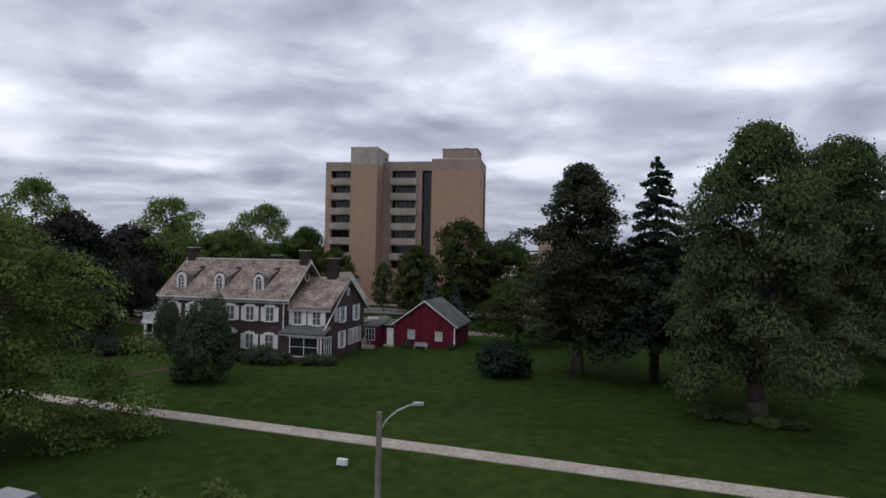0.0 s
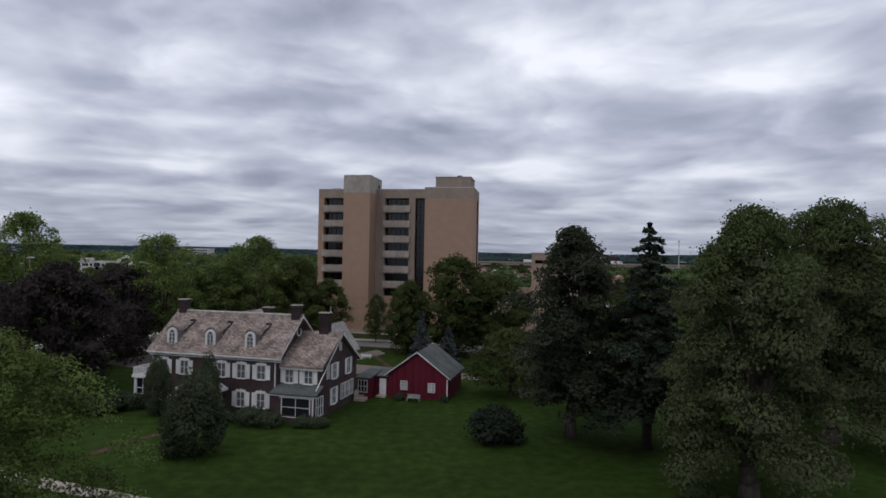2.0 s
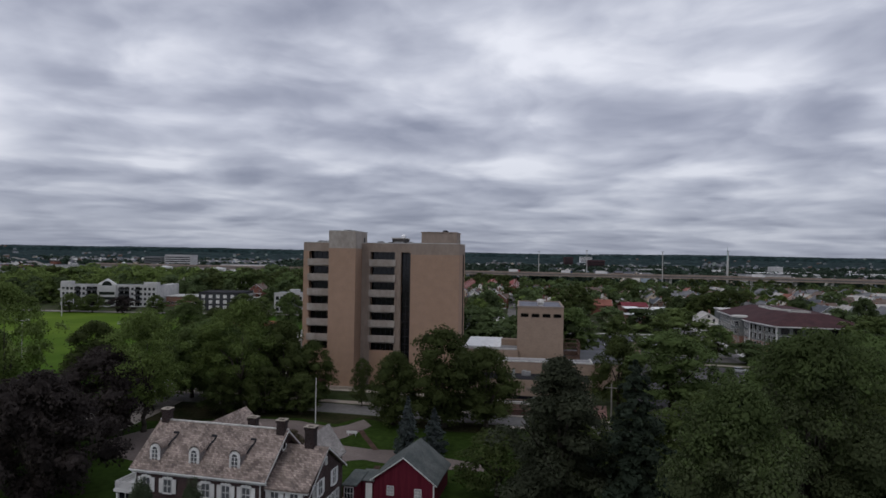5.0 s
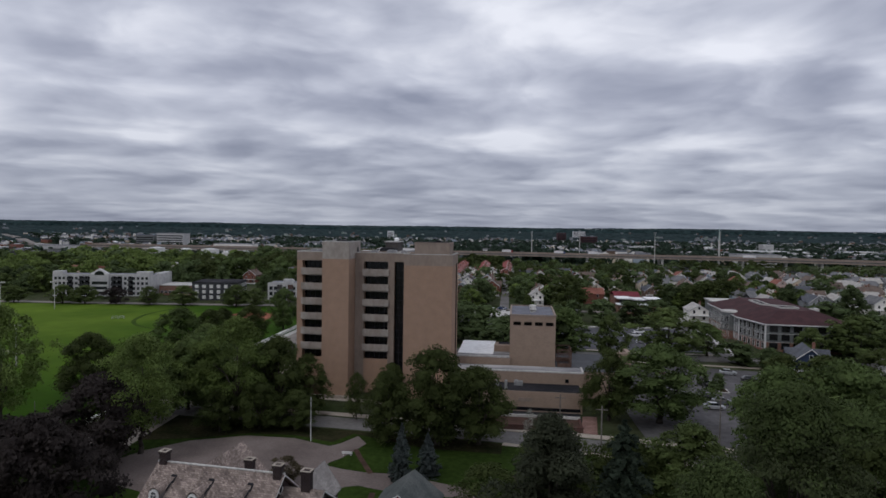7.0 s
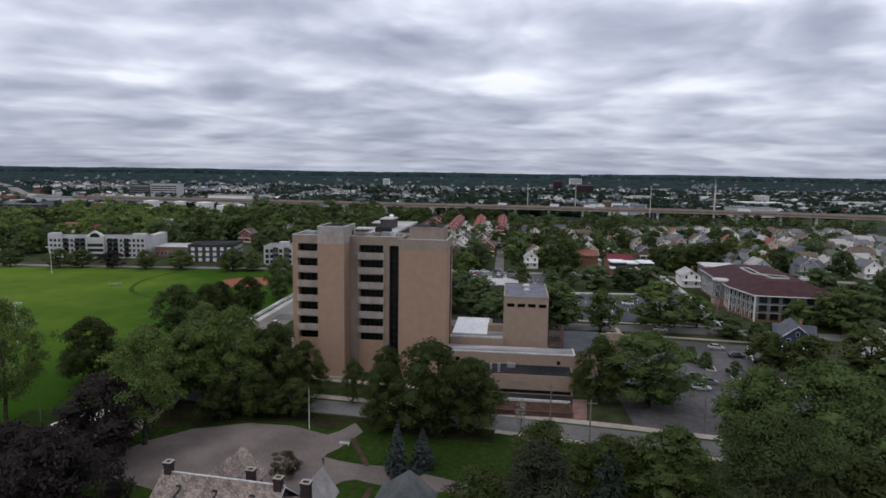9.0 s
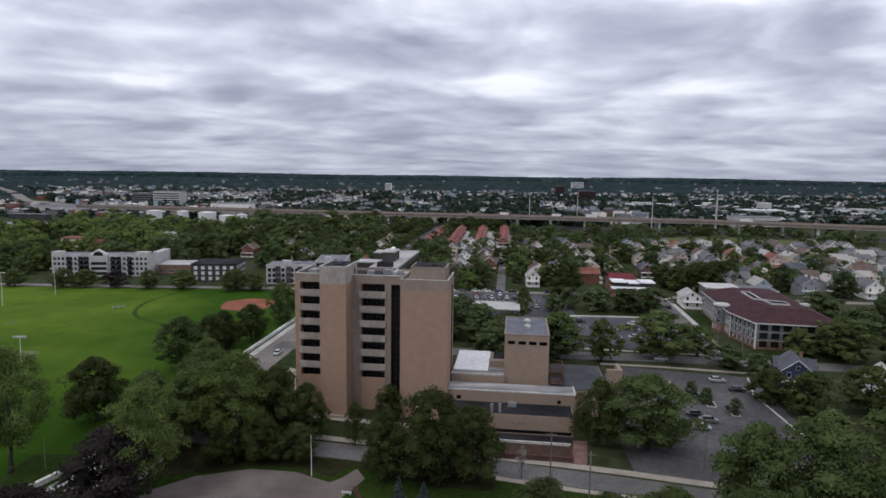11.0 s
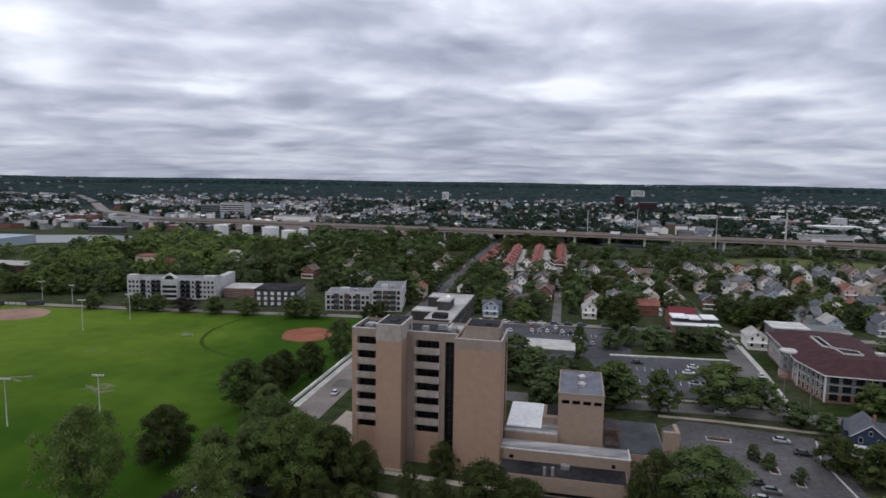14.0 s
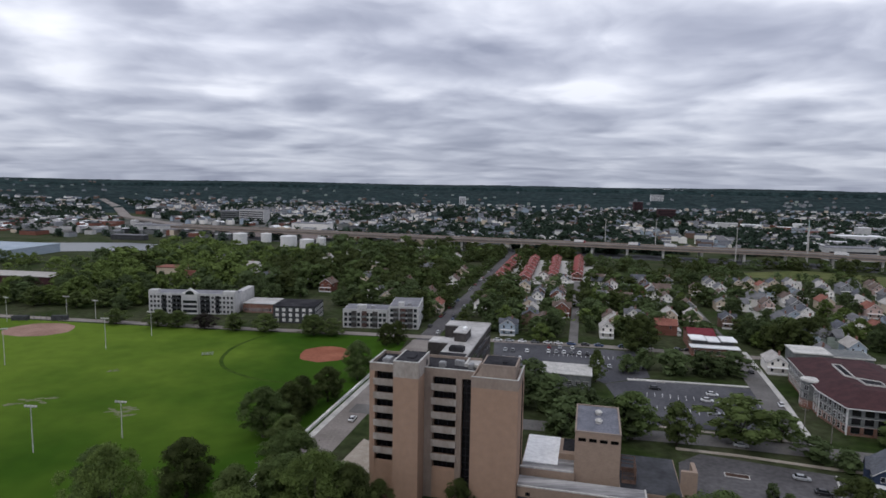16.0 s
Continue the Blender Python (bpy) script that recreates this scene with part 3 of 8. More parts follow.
pavement("field_walk", [(-66.6, 103.3), (-61.6, 116), (-57.4, 146), (-44.6, 231), (-39, 268)], 2.2, "pale concrete walk beside the field wall", 4.0, PALE_CONCRETE)
seawall = thing("field_wall", "low pale concrete wall between field and street", "wall", kind="structure")
wall_pts = [(-78, 84), (-69.8, 103.3), (-64.7, 116), (-59.6, 146), (-46.8, 231), (-41, 268)]
for (x0, y0), (x1, y1) in zip(wall_pts, wall_pts[1:]):
    d = Vector((x1 - x0, y1 - y0))
    n = max(1, round(d.length / 4.0))
    for i in range(n):
        c = Vector((x0, y0)) + d * ((i + 0.5) / n)
        part("panel", Shape().box(-d.length / n / 2 + 0.03, d.length / n / 2 - 0.03, -0.3, 0.3, -0.2, 0.85).box(-d.length / n / 2, d.length / n / 2, -0.4, 0.4, 0.85, 1.0).mesh("panel", WHITEWASH),
             WHITEWASH, seawall, at=(c.x, c.y, 0), rz=math.degrees(math.atan2(d.y, d.x)))

# infields, worn spots and the curved track on the field
def disc(cx_, cy_, rx, ry, z, wobble=0.08, turn=0.0):
    pts = []
    for i in range(36):
        a = 2 * math.pi * i / 36
        r = 1 + wobble * noise.noise((math.cos(a) * 2 + cx_, math.sin(a) * 2, 0))
        x, y = rx * r * math.cos(a), ry * r * math.sin(a)
        pts.append((cx_ + x * math.cos(turn) - y * math.sin(turn), cy_ + x * math.sin(turn) + y * math.cos(turn)))
    return Shape().prism(pts, -0.3, z)


structure("infield_east", disc(-71.5, 267, 11.5, 12.5, 0.02), CLAY, "red clay baseball infield", "infield")
structure("infield_west", disc(-226, 291, 17, 14, 0.02), PALE_CLAY, "worn reddish baseball infield", "infield")
def curve_through(pts, steps=5):
    """A smooth line through the points."""
    out = []
    for k in range(len(pts) - 1):
        p0, p1, p2, p3 = [Vector(pts[min(max(k + q, 0), len(pts) - 1)]) for q in (-1, 0, 1, 2)]
        for n in range(steps):
            t = n / steps
            out.append(tuple(0.5 * (2 * p1 + (p2 - p0) * t + (2 * p0 - 5 * p1 + 4 * p2 - p3) * t * t + (3 * p1 - p0 - 3 * p2 + p3) * t ** 3)))
    return out + [tuple(pts[-1])]


TRACK = surface("worn_track_grass", ((0.030, 0.062, 0.008), (0.052, 0.085, 0.014)), 0.1, 0.9, 0.95, fine_mix=0.3, specular=0.03)
structure("worn_track", strip(curve_through([(-109, 295), (-112.6, 288), (-116.2, 272), (-114.6, 256.5), (-110.3, 245.8), (-104.3, 238.7), (-92.7, 230.6), (-82.3, 227), (-72, 226)]), 1.7, -0.3, 0.008), TRACK, "curved dark worn line in the field grass", "track")
rng_b = random.Random(12)
for x, y, r in ((-120.8, 190.5, 6.0), (-156.0, 196.5, 6.5), (-149.0, 232.5, 3.0)):
    for k in range(9):
        f = rng_b.uniform(0.15, 0.45)
        structure("bare_patch", disc(x + rng_b.uniform(-1, 1) * r * 0.75, y + rng_b.uniform(-1, 1) * r * 0.6, r * f, r * f * rng_b.uniform(0.18, 0.5), 0.012 + k * 0.004, 0.9, rng_b.choice((0.5, -0.6, 0.0)) + rng_b.uniform(-0.2, 0.2)), BARE, "bare worn earth in the field grass", "bare patch")

# ---------- the brick house ----------
mesh_cache = {}


def lattice(xs, zs, y0, y1):
    """One connected frame: every second strip between the cuts is solid, the rest is open."""
    s = Shape()
    nx, nz = len(xs), len(zs)
    s.v = [(x, y, z) for y in (y0, y1) for z in zs for x in xs]

    def at(k, j, i):
        return k * nx * nz + j * nx + i

    def solid(i, j):
        return 0 <= i < nx - 1 and 0 <= j < nz - 1 and (i % 2 == 0 or j % 2 == 0)

    for j in range(nz - 1):
        for i in range(nx - 1):
            if not solid(i, j):
                continue
            s.f.append((at(0, j, i), at(0, j, i + 1), at(0, j + 1, i + 1), at(0, j + 1, i)))
            s.f.append((at(1, j, i), at(1, j + 1, i), at(1, j + 1, i + 1), at(1, j, i + 1)))
            for (di, dj), (p, q) in (((-1, 0), ((j, i), (j + 1, i))), ((1, 0), ((j + 1, i + 1), (j, i + 1))), ((0, -1), ((j, i + 1), (j, i))), ((0, 1), ((j + 1, i), (j + 1, i + 1)))):
                if not solid(i + di, j + dj):
                    s.f.append((at(0, *p), at(0, *q), at(1, *q), at(1, *p)))
    return s


def window(parent, at, w, h, rz=0.0, shutters=False, arched=False, head=False, bars=(2, 2), name="window", glass=PANE, trim=WHITE_PAINT):
    """A window facing -y of its parent: frame with bars, a pane behind them, and shutters and a carved head where it has them."""
    key = (w, h, arched, bars, trim.name, glass.name)
    if key not in mesh_cache:
        t = 0.055 if w < 2 else 0.08
        cuts_x = [-w / 2, -w / 2 + t] + [q for i in range(1, bars[0]) for q in (-w / 2 + w * i / bars[0] - 0.018, -w / 2 + w * i / bars[0] + 0.018)] + [w / 2 - t, w / 2]
        cuts_z = [0, t] + [q for i in range(1, bars[1]) for q in (h * i / bars[1] - 0.02, h * i / bars[1] + 0.02)] + [h - t, h]
        fr = lattice(cuts_x, cuts_z, -0.10, 0.06)
        if arched:
            pts = [(w / 2 * math.cos(a), h - 0.02 + w / 2 * math.sin(a)) for a in [math.pi * i / 10 for i in range(11)]]
            for (xa, za), (xb, zb) in zip(pts, pts[1:]):
                fr.solid([(xa, -0.1, za), (xb, -0.1, zb), (xb * 0.8, -0.1, h + (zb - h) * 0.8), (xa * 0.8, -0.1, h + (za - h) * 0.8)], (0, 0.14, 0))
        pane = Shape().box(-w / 2 + 0.02, w / 2 - 0.02, 0.0, 0.02, 0.02, h - 0.02)
        if arched:
            pane.solid([(w / 2 * 0.95 * math.cos(math.pi * i / 8), 0.0, h - 0.02 + w / 2 * 0.95 * math.sin(math.pi * i / 8)) for i in range(9)], (0, 0.02, 0))
        mesh_cache[key] = (fr.mesh("window", trim), pane.mesh("pane", glass))
    fm, pm = mesh_cache[key]
    ob = part(name, fm, trim, parent, at=at, rz=rz)
    part("pane", pm, glass, ob)
    if head or shutters:
        if ("sill", w) not in mesh_cache:
            mesh_cache[("sill", w)] = Shape().box(-w / 2 - 0.06, w / 2 + 0.06, -0.17, 0.0, -0.08, -0.003).mesh("sill", WHITE_PAINT)
        part("sill", mesh_cache[("sill", w)], WHITE_PAINT, ob)
    if shutters:
        if ("shutter", h) not in mesh_cache:
            sw = 0.5
            s = Shape().box(0, 0.06, -0.06, 0, 0, h).box(sw - 0.06, sw, -0.06, 0, 0, h).box(0.06, sw - 0.06, -0.06, 0, 0, 0.08).box(0.06, sw - 0.06, -0.06, 0, h - 0.08, h)
            n = int(h / 0.11)
            for i in range(n):
                z = 0.08 + (h - 0.16) * i / n
                s.solid([(0.06, -0.05, z), (sw - 0.06, -0.05, z), (sw - 0.06, -0.01, z + 0.09), (0.06, -0.01, z + 0.09)], (0, 0.0, -0.02))
            mesh_cache[("shutter", h)] = s.mesh("shutter", WHITE_PAINT)
        part("shutter", mesh_cache[("shutter", h)], WHITE_PAINT, ob, at=(-w / 2 - 0.54, -0.02, 0))
        part("shutter", mesh_cache[("shutter", h)], WHITE_PAINT, ob, at=(w / 2 + 0.04, -0.02, 0))
    if head:
        if ("head", w) not in mesh_cache:
            s = Shape().box(-w / 2 - 0.12, w / 2 + 0.12, -0.12, 0, 0.02, 0.14)
            pts = [(-w / 2 - 0.1, 0.14), (-w / 2 + 0.1, 0.26), (-0.16, 0.20), (0, 0.36), (0.16, 0.20), (w / 2 - 0.1, 0.26), (w / 2 + 0.1, 0.14)]
            s.solid([(x, -0.1, z) for x, z in reversed(pts)], (0, 0.08, 0))
            mesh_cache[("head", w)] = s.mesh("window_head", WHITE_PAINT)
        part("window_head", mesh_cache[("head", w)], WHITE_PAINT, ob, at=(0, 0, h))
    return ob


def gable_roof(s, u0, u1, v0, v1, vr, z0, zr, z1=None, t=0.22):
    """Two roof slabs with the ridge along u at v = vr."""
    z1 = z0 if z1 is None else z1
    s.solid([(u0, v0, z0), (u1, v0, z0), (u1, vr, zr), (u0, vr, zr)], (0, 0, -t))
    s.solid([(u0, vr, zr), (u1, vr, zr), (u1, v1, z1), (u0, v1, z1)], (0, 0, -t))
    return s


def ridge_roof(s, v0, v1, u0, u1, ur, z0, zr, z1=None, t=0.2):
    """Two roof slabs with the ridge along v at u = ur."""
    z1 = z0 if z1 is None else z1
    s.solid([(u0, v0, z0), (ur, v0, zr), (ur, v1, zr), (u0, v1, z0)], (0, 0, -t))
    s.solid([(ur, v0, zr), (u1, v0, z1), (u1, v1, z1), (ur, v1, zr)], (0, 0, -t))
    return s


def chimney(parent, u, v, z0, z1, w=1.25, d=0.85):
    c = part("chimney", Shape().box(u - w / 2, u + w / 2, v - d / 2, v + d / 2, z0, z1 - 0.3).box(u - w / 2 - 0.08, u + w / 2 + 0.08, v - d / 2 - 0.08, v + d / 2 + 0.08, z1 - 0.3, z1), CHIMNEY_BRICK, parent, "dark brick chimney")
    part("chimney_cap", Shape().box(u - w / 2 - 0.1, u + w / 2 + 0.1, v - d / 2 - 0.1, v - d / 2 + 0.12, z1, z1 + 0.1).box(u - w / 2 - 0.1, u + w / 2 + 0.1, v + d / 2 - 0.12, v + d / 2 + 0.1, z1, z1 + 0.1)
         .box(u - w / 2 - 0.1, u - w / 2 + 0.12, v - d / 2 + 0.12, v + d / 2 - 0.12, z1, z1 + 0.1).box(u + w / 2 - 0.12, u + w / 2 + 0.1, v - d / 2 + 0.12, v + d / 2 - 0.12, z1, z1 + 0.1), CONCRETE, c, "pale stone cap")


house = thing("brick_house", "plum brick colonial house with mottled slate roof and white shutters", "house", (-16.0, 65.68, 0), -14.7)
W = PLUM_BRICK
hw = Shape()
hw.box(-16.6, -1.0, 0.5, 10.0, -0.3, 6.1)
hw.solid([(-16.6, 0.5, 6.1), (-16.6, 5.25, 10.15), (-16.6, 10.0, 6.1)], (0.3, 0, 0)).solid([(-1.0, 0.5, 6.1), (-1.0, 10.0, 6.1), (-1.0, 5.25, 10.15)], (-0.3, 0, 0))
part("wall", hw, W, house, "dark plum brick walls")
part("roof", gable_roof(Shape(), -17.0, -0.45, 0.0, 10.5, 5.25, 6.42, 10.5), SLATE, house, "mottled pink and grey slate roof")
part("ridge_cap", Shape().box(-17.02, -0.43, 5.13, 5.37, 10.44, 10.58), PALE_CONCRETE, house, "pale ridge capping")
part("cornice", Shape().box(-16.95, -0.5, 0.12, 0.49, 6.06, 6.22).box(-16.95, -0.5, 0.36, 0.49, 5.84, 5.95).box(-17.0, -0.45, -0.08, 0.05, 6.2, 6.32), WHITE_PAINT, house, "white wooden cornice and gutter")
for u in (-0.48, -17.05):
    rake = Shape()
    rake.solid([(u, 0.0, 6.34), (u, 0.0, 6.17), (u, 5.25, 10.25), (u, 5.25, 10.42)], (0.07, 0, 0))
    rake.solid([(u, 5.25, 10.42), (u, 5.25, 10.25), (u, 10.5, 6.17), (u, 10.5, 6.34)], (0.07, 0, 0))
    part("rake_board", rake, WHITE_PAINT, house)
part("downpipe", Shape().tube((-16.45, 0.40, 0), (-16.45, 0.40, 5.9), 0.07, 0.07), WHITE_PAINT, house)
part("downpipe", Shape().tube((-1.2, 0.40, 0), (-1.2, 0.40, 5.9), 0.07, 0.07), WHITE_PAINT, house)
for u in (-15.1, -12.4, -7.7, -5.27, -2.85):
    window(house, (u, 0.44, 3.9), 1.05, 1.55, shutters=True, head=True, glass=GREY_GLASS)
for u in (-15.1, -12.4, -5.27, -2.85):
    window(house, (u, 0.44, 0.85), 1.05, 1.6, shutters=True, head=True, glass=GREY_GLASS)
part("door_porch", Shape().tube((-9.35, -0.5, 0.15), (-9.35, -0.5, 2.5), 0.12, 0.10, 12).tube((-7.1, -0.5, 0.15), (-7.1, -0.5, 2.5), 0.12, 0.10, 12).box(-9.6, -6.85, -0.75, 0.48, 2.5, 2.75)
             .solid([(-9.6, -0.75, 2.75), (-6.85, -0.75, 2.75), (-8.2, -0.75, 3.4)], (0, 1.2, 0)).box(-9.7, -6.75, -0.9, 0.48, -0.1, 0.15), WHITE_PAINT, house, "white columned entrance porch")
part("front_door", Shape().box(-8.75, -7.7, 0.40, 0.47, 0.15, 2.25), surface("dark_green_door", ((0.02, 0.03, 0.025), (0.03, 0.04, 0.035)), 1.0, 4.0, 0.5), house)
def arch(s, u, v0, v1, z0, zs, r_in, r_out, steps=12):
    """A round-headed band: two jambs from z0 to zs and a half ring above them, from v0 to v1."""
    s.box(u - r_out, u - r_in, v0, v1, z0, zs).box(u + r_in, u + r_out, v0, v1, z0, zs)
    for n in range(steps):
        a0, a1 = math.pi * n / steps, math.pi * (n + 1) / steps
        s.solid([(u + r_out * math.cos(a0), v0, zs + r_out * math.sin(a0)), (u + r_out * math.cos(a1), v0, zs + r_out * math.sin(a1)), (u + r_in * math.cos(a1), v0, zs + r_in * math.sin(a1)), (u + r_in * math.cos(a0), v0, zs + r_in * math.sin(a0))], (0, v1 - v0, 0))
    return s


for u in (-14.55, -9.62, -4.65):
    head = [(u + 0.62 * math.cos(math.pi * n / 10), 8.42 + 0.62 * math.sin(math.pi * n / 10)) for n in range(11)]
    dm = part("dormer", Shape().box(u - 0.62, u + 0.62, 1.2, 3.4, 7.0, 8.42).solid([(x, 1.2, z) for x, z in head], (0, 2.3, 0)), SLATE_GREY, house, "round-headed slate-clad dormer")
    rf = Shape()
    for n in range(11):
        ca, sa = math.cos(math.pi * n / 10), math.sin(math.pi * n / 10)
        rf.v += [(u + r * ca, v, 8.42 + r * sa) for r in (0.74, 0.66) for v in (1.05, 2.75 + 0.75 * sa)]
    for n in range(10):
        o = n * 4
        rf.f += [(o, o + 1, o + 5, o + 4), (o + 2, o + 6, o + 7, o + 3), (o, o + 4, o + 6, o + 2), (o + 1, o + 3, o + 7, o + 5)]
    rf.f += [(0, 2, 3, 1), (40, 41, 43, 42)]
    part("dormer_roof", rf, SLATE, dm, "rounded slate dormer roof")
    part("dormer_trim", arch(Shape(), u, 1.0, 1.14, 6.9, 8.3, 0.44, 0.62).box(u - 0.70, u + 0.70, 0.95, 1.14, 6.78, 6.9), WHITE_PAINT, dm, "white round-headed surround")
    window(dm, (u, 1.06, 6.95), 0.86, 1.38, arched=True, bars=(2, 3), glass=GREY_GLASS)
    part("flashing", Shape().solid([(u + 0.70, 2.2, 8.50), (u + 0.86, 2.2, 8.50), (u + 0.86, 3.3, 9.12), (u + 0.72, 3.3, 9.12)], (0, 0, -0.08)).solid([(u + 0.86, 3.1, 9.02), (u + 1.0, 3.1, 9.02), (u + 1.0, 3.9, 9.58), (u + 0.86, 3.9, 9.58)], (0, 0, -0.08))
         .solid([(u + 0.3, 3.75, 9.50), (u + 0.92, 3.75, 9.50), (u + 0.92, 3.92, 9.62), (u + 0.3, 3.92, 9.62)], (0, 0, -0.08)), ROOF_DARK, dm, "dark lead flashing and heating cable")
rw = Shape()
for i in range(16):
    a0, a1 = 2 * math.pi * i / 16, 2 * math.pi * (i + 1) / 16
    rw.solid([(-0.93, 5.25 + 0.55 * math.cos(a0), 8.6 + 0.55 * math.sin(a0)), (-0.93, 5.25 + 0.55 * math.cos(a1), 8.6 + 0.55 * math.sin(a1)), (-0.93, 5.25 + 0.36 * math.cos(a1), 8.6 + 0.36 * math.sin(a1)), (-0.93, 5.25 + 0.36 * math.cos(a0), 8.6 + 0.36 * math.sin(a0))], (-0.08, 0, 0))
rnd = part("round_window", rw, WHITE_PAINT, house)
part("pane", Shape().solid([(-0.97, 5.25 + 0.36 * math.cos(2 * math.pi * i / 16), 8.6 + 0.36 * math.sin(2 * math.pi * i / 16)) for i in range(16)], (-0.02, 0, 0)), PANE, rnd)
chimney(house, -16.2, 5.3, 9.0, 11.75, 0.9, 0.9)
chimney(house, -1.15, 5.0, 9.0, 11.6, 0.95, 0.85)
chimney(house, -6.0, 7.2, 8.0, 11.0, 1.0, 0.8)
chimney(house, 1.85, 6.2, 7.5, 10.75, 1.1, 0.95)

# side wing with its gable end
sw_ = Shape().box(-1.0, 3.7, 1.2, 11.3, -0.3, 4.9).box(-1.0, 3.66, 1.2, 4.0, 4.9, 5.35).solid([(3.7, 1.2, 4.9), (3.7, 11.3, 4.9), (3.7, 6.2, 8.25)], (-0.3, 0, 0)).solid([(3.66, 1.2, 5.3), (3.66, 4.0, 5.3), (3.66, 6.2, 8.2)], (-0.3, 0, 0))
part("wing_wall", sw_, W, house, "dark plum brick wing walls")
part("wing_roof", gable_roof(Shape(), -0.99, 4.1, 0.75, 11.8, 6.2, 5.52, 8.65, 4.9), SLATE, house, "mottled slate wing roof")
wr = Shape()
wr.solid([(4.12, -0.6, 3.42), (4.12, -0.6, 3.32), (4.12, 6.2, 8.48), (4.12, 6.2, 8.6)], (-0.08, 0, 0)).solid([(4.12, 6.2, 8.6), (4.12, 6.2, 8.42), (4.12, 11.8, 4.67), (4.12, 11.8, 4.85)], (-0.08, 0, 0))
part("wing_rake", wr, WHITE_PAINT, house)
part("wing_cornice", Shape().box(-0.95, 4.0, 0.85, 1.19, 5.12, 5.32), WHITE_PAINT, house)
for u in (0.1, 2.35):
    window(house, (u, 1.16, 3.62), 1.0, 1.45, shutters=True, glass=GREY_GLASS)
for v, z, w, h in ((3.0, 3.9, 0.6, 1.5), (4.7, 3.7, 1.0, 1.7), (8.6, 3.6, 1.0, 1.8)):
    window(house, (3.74, v, z), w, h, rz=90, shutters=w > 0.8)
window(house, (3.74, 6.2, 6.6), 0.5, 0.9, rz=90)
for v, w in ((4.6, 0.95), (7.0, 0.95), (8.3, 0.95), (9.6, 0.95)):
    window(house, (3.74, v, 0.9), w, 1.8, rz=90, shutters=v < 6)
# glazed sun room
sun_room = part("sun_room", Shape().box(-0.95, 4.15, -0.9, 1.18, -0.2, 0.7).box(-0.95, 0.25, -0.9, -0.65, 0.7, 2.85).box(3.62, 4.15, -0.9, -0.7, 0.7, 2.85).box(3.95, 4.15, 0.95, 1.18, 0.7, 2.85), W, house)
part("sun_room_roof", Shape().solid([(-0.99, -1.15, 2.98), (4.4, -1.15, 2.98), (4.1, 1.19, 3.55), (-0.99, 1.19, 3.55)], (0, 0, -0.18)), SHINGLE, sun_room, "dull grey-green lean-to roof")
part("sun_room_fascia", Shape().box(-0.97, 4.35, -1.1, -0.9, 2.70, 2.80).box(0.1, 3.75, -0.97, -0.9, 2.52, 2.62), WHITE_PAINT, sun_room)
part("corner_post", Shape().box(3.82, 3.98, -0.98, -0.9, 0.3, 2.7), WHITE_PAINT, sun_room)
window(sun_room, (1.94, -0.85, 0.5), 3.3, 2.1, bars=(2, 2))
window(sun_room, (4.12, 0.1, 0.6), 1.7, 2.0, rz=90, bars=(3, 2))
# rear wings
part("rear_wall", Shape().box(-14.6, -8.4, 10.0, 14.5, -0.3, 6.1), W, house)
part("rear_wall", Shape().box(-1.0, 2.8, 11.3, 13.4, -0.3, 5.4), W, house)
part("rear_roof", ridge_roof(Shape(), 5.6, 15.0, -15.2, -7.8, -11.5, 6.5, 10.1), SLATE, house, "mottled slate rear roof")
part("rear_wing_roof", ridge_roof(Shape(), 8.0, 13.7, -1.5, 3.2, 0.85, 5.8, 9.1), PALE_SLATE, house, "pale slate rear wing roof")
# side porch with a balustraded deck
sp_ = part("side_porch", Shape().box(-20.3, -16.65, 2.0, 7.6, -0.2, 0.35).box(-20.5, -16.62, 1.8, 7.8, 2.75, 3.1), WHITE_PAINT, house, "white side porch with roof balustrade")
for u, v in ((-20.2, 2.1), (-20.2, 4.8), (-20.2, 7.5), (-18.4, 2.1), (-16.8, 2.1)):
    part("column", Shape().box(u - 0.11, u + 0.11, v - 0.11, v + 0.11, 0.35, 2.75), WHITE_PAINT, sp_)
rail = Shape().box(-20.4, -16.65, 1.9, 2.0, 3.85, 3.95).box(-20.4, -20.3, 2.0, 7.7, 3.85, 3.95)
for i in range(24):
    u = -20.4 + 3.7 * i / 23
    rail.box(u, u + 0.06, 1.92, 1.98, 3.1, 3.85)
for i in range(34):
    v = 2.0 + 5.6 * i / 33
    rail.box(-20.38, -20.32, v, v + 0.06, 3.1, 3.85)
part("balustrade", rail, WHITE_PAINT, sp_)
porch_bars = Shape()
for n in range(5):
    porch_bars.box(-20.1 + n * 0.85, -20.03 + n * 0.85, 2.12, 2.19, 0.4, 2.7)
part("porch_bars", porch_bars.box(-20.1, -16.7, 2.12, 2.19, 1.5, 1.58).box(-20.1, -16.7, 2.12, 2.19, 0.8, 0.9), WHITE_PAINT, sp_, "white porch glazing bars")
part("porch_glazing", Shape().box(-20.15, -16.7, 2.2, 2.23, 0.9, 2.6).box(-20.18, -20.15, 2.3, 7.4, 0.9, 2.6), PANE, sp_)
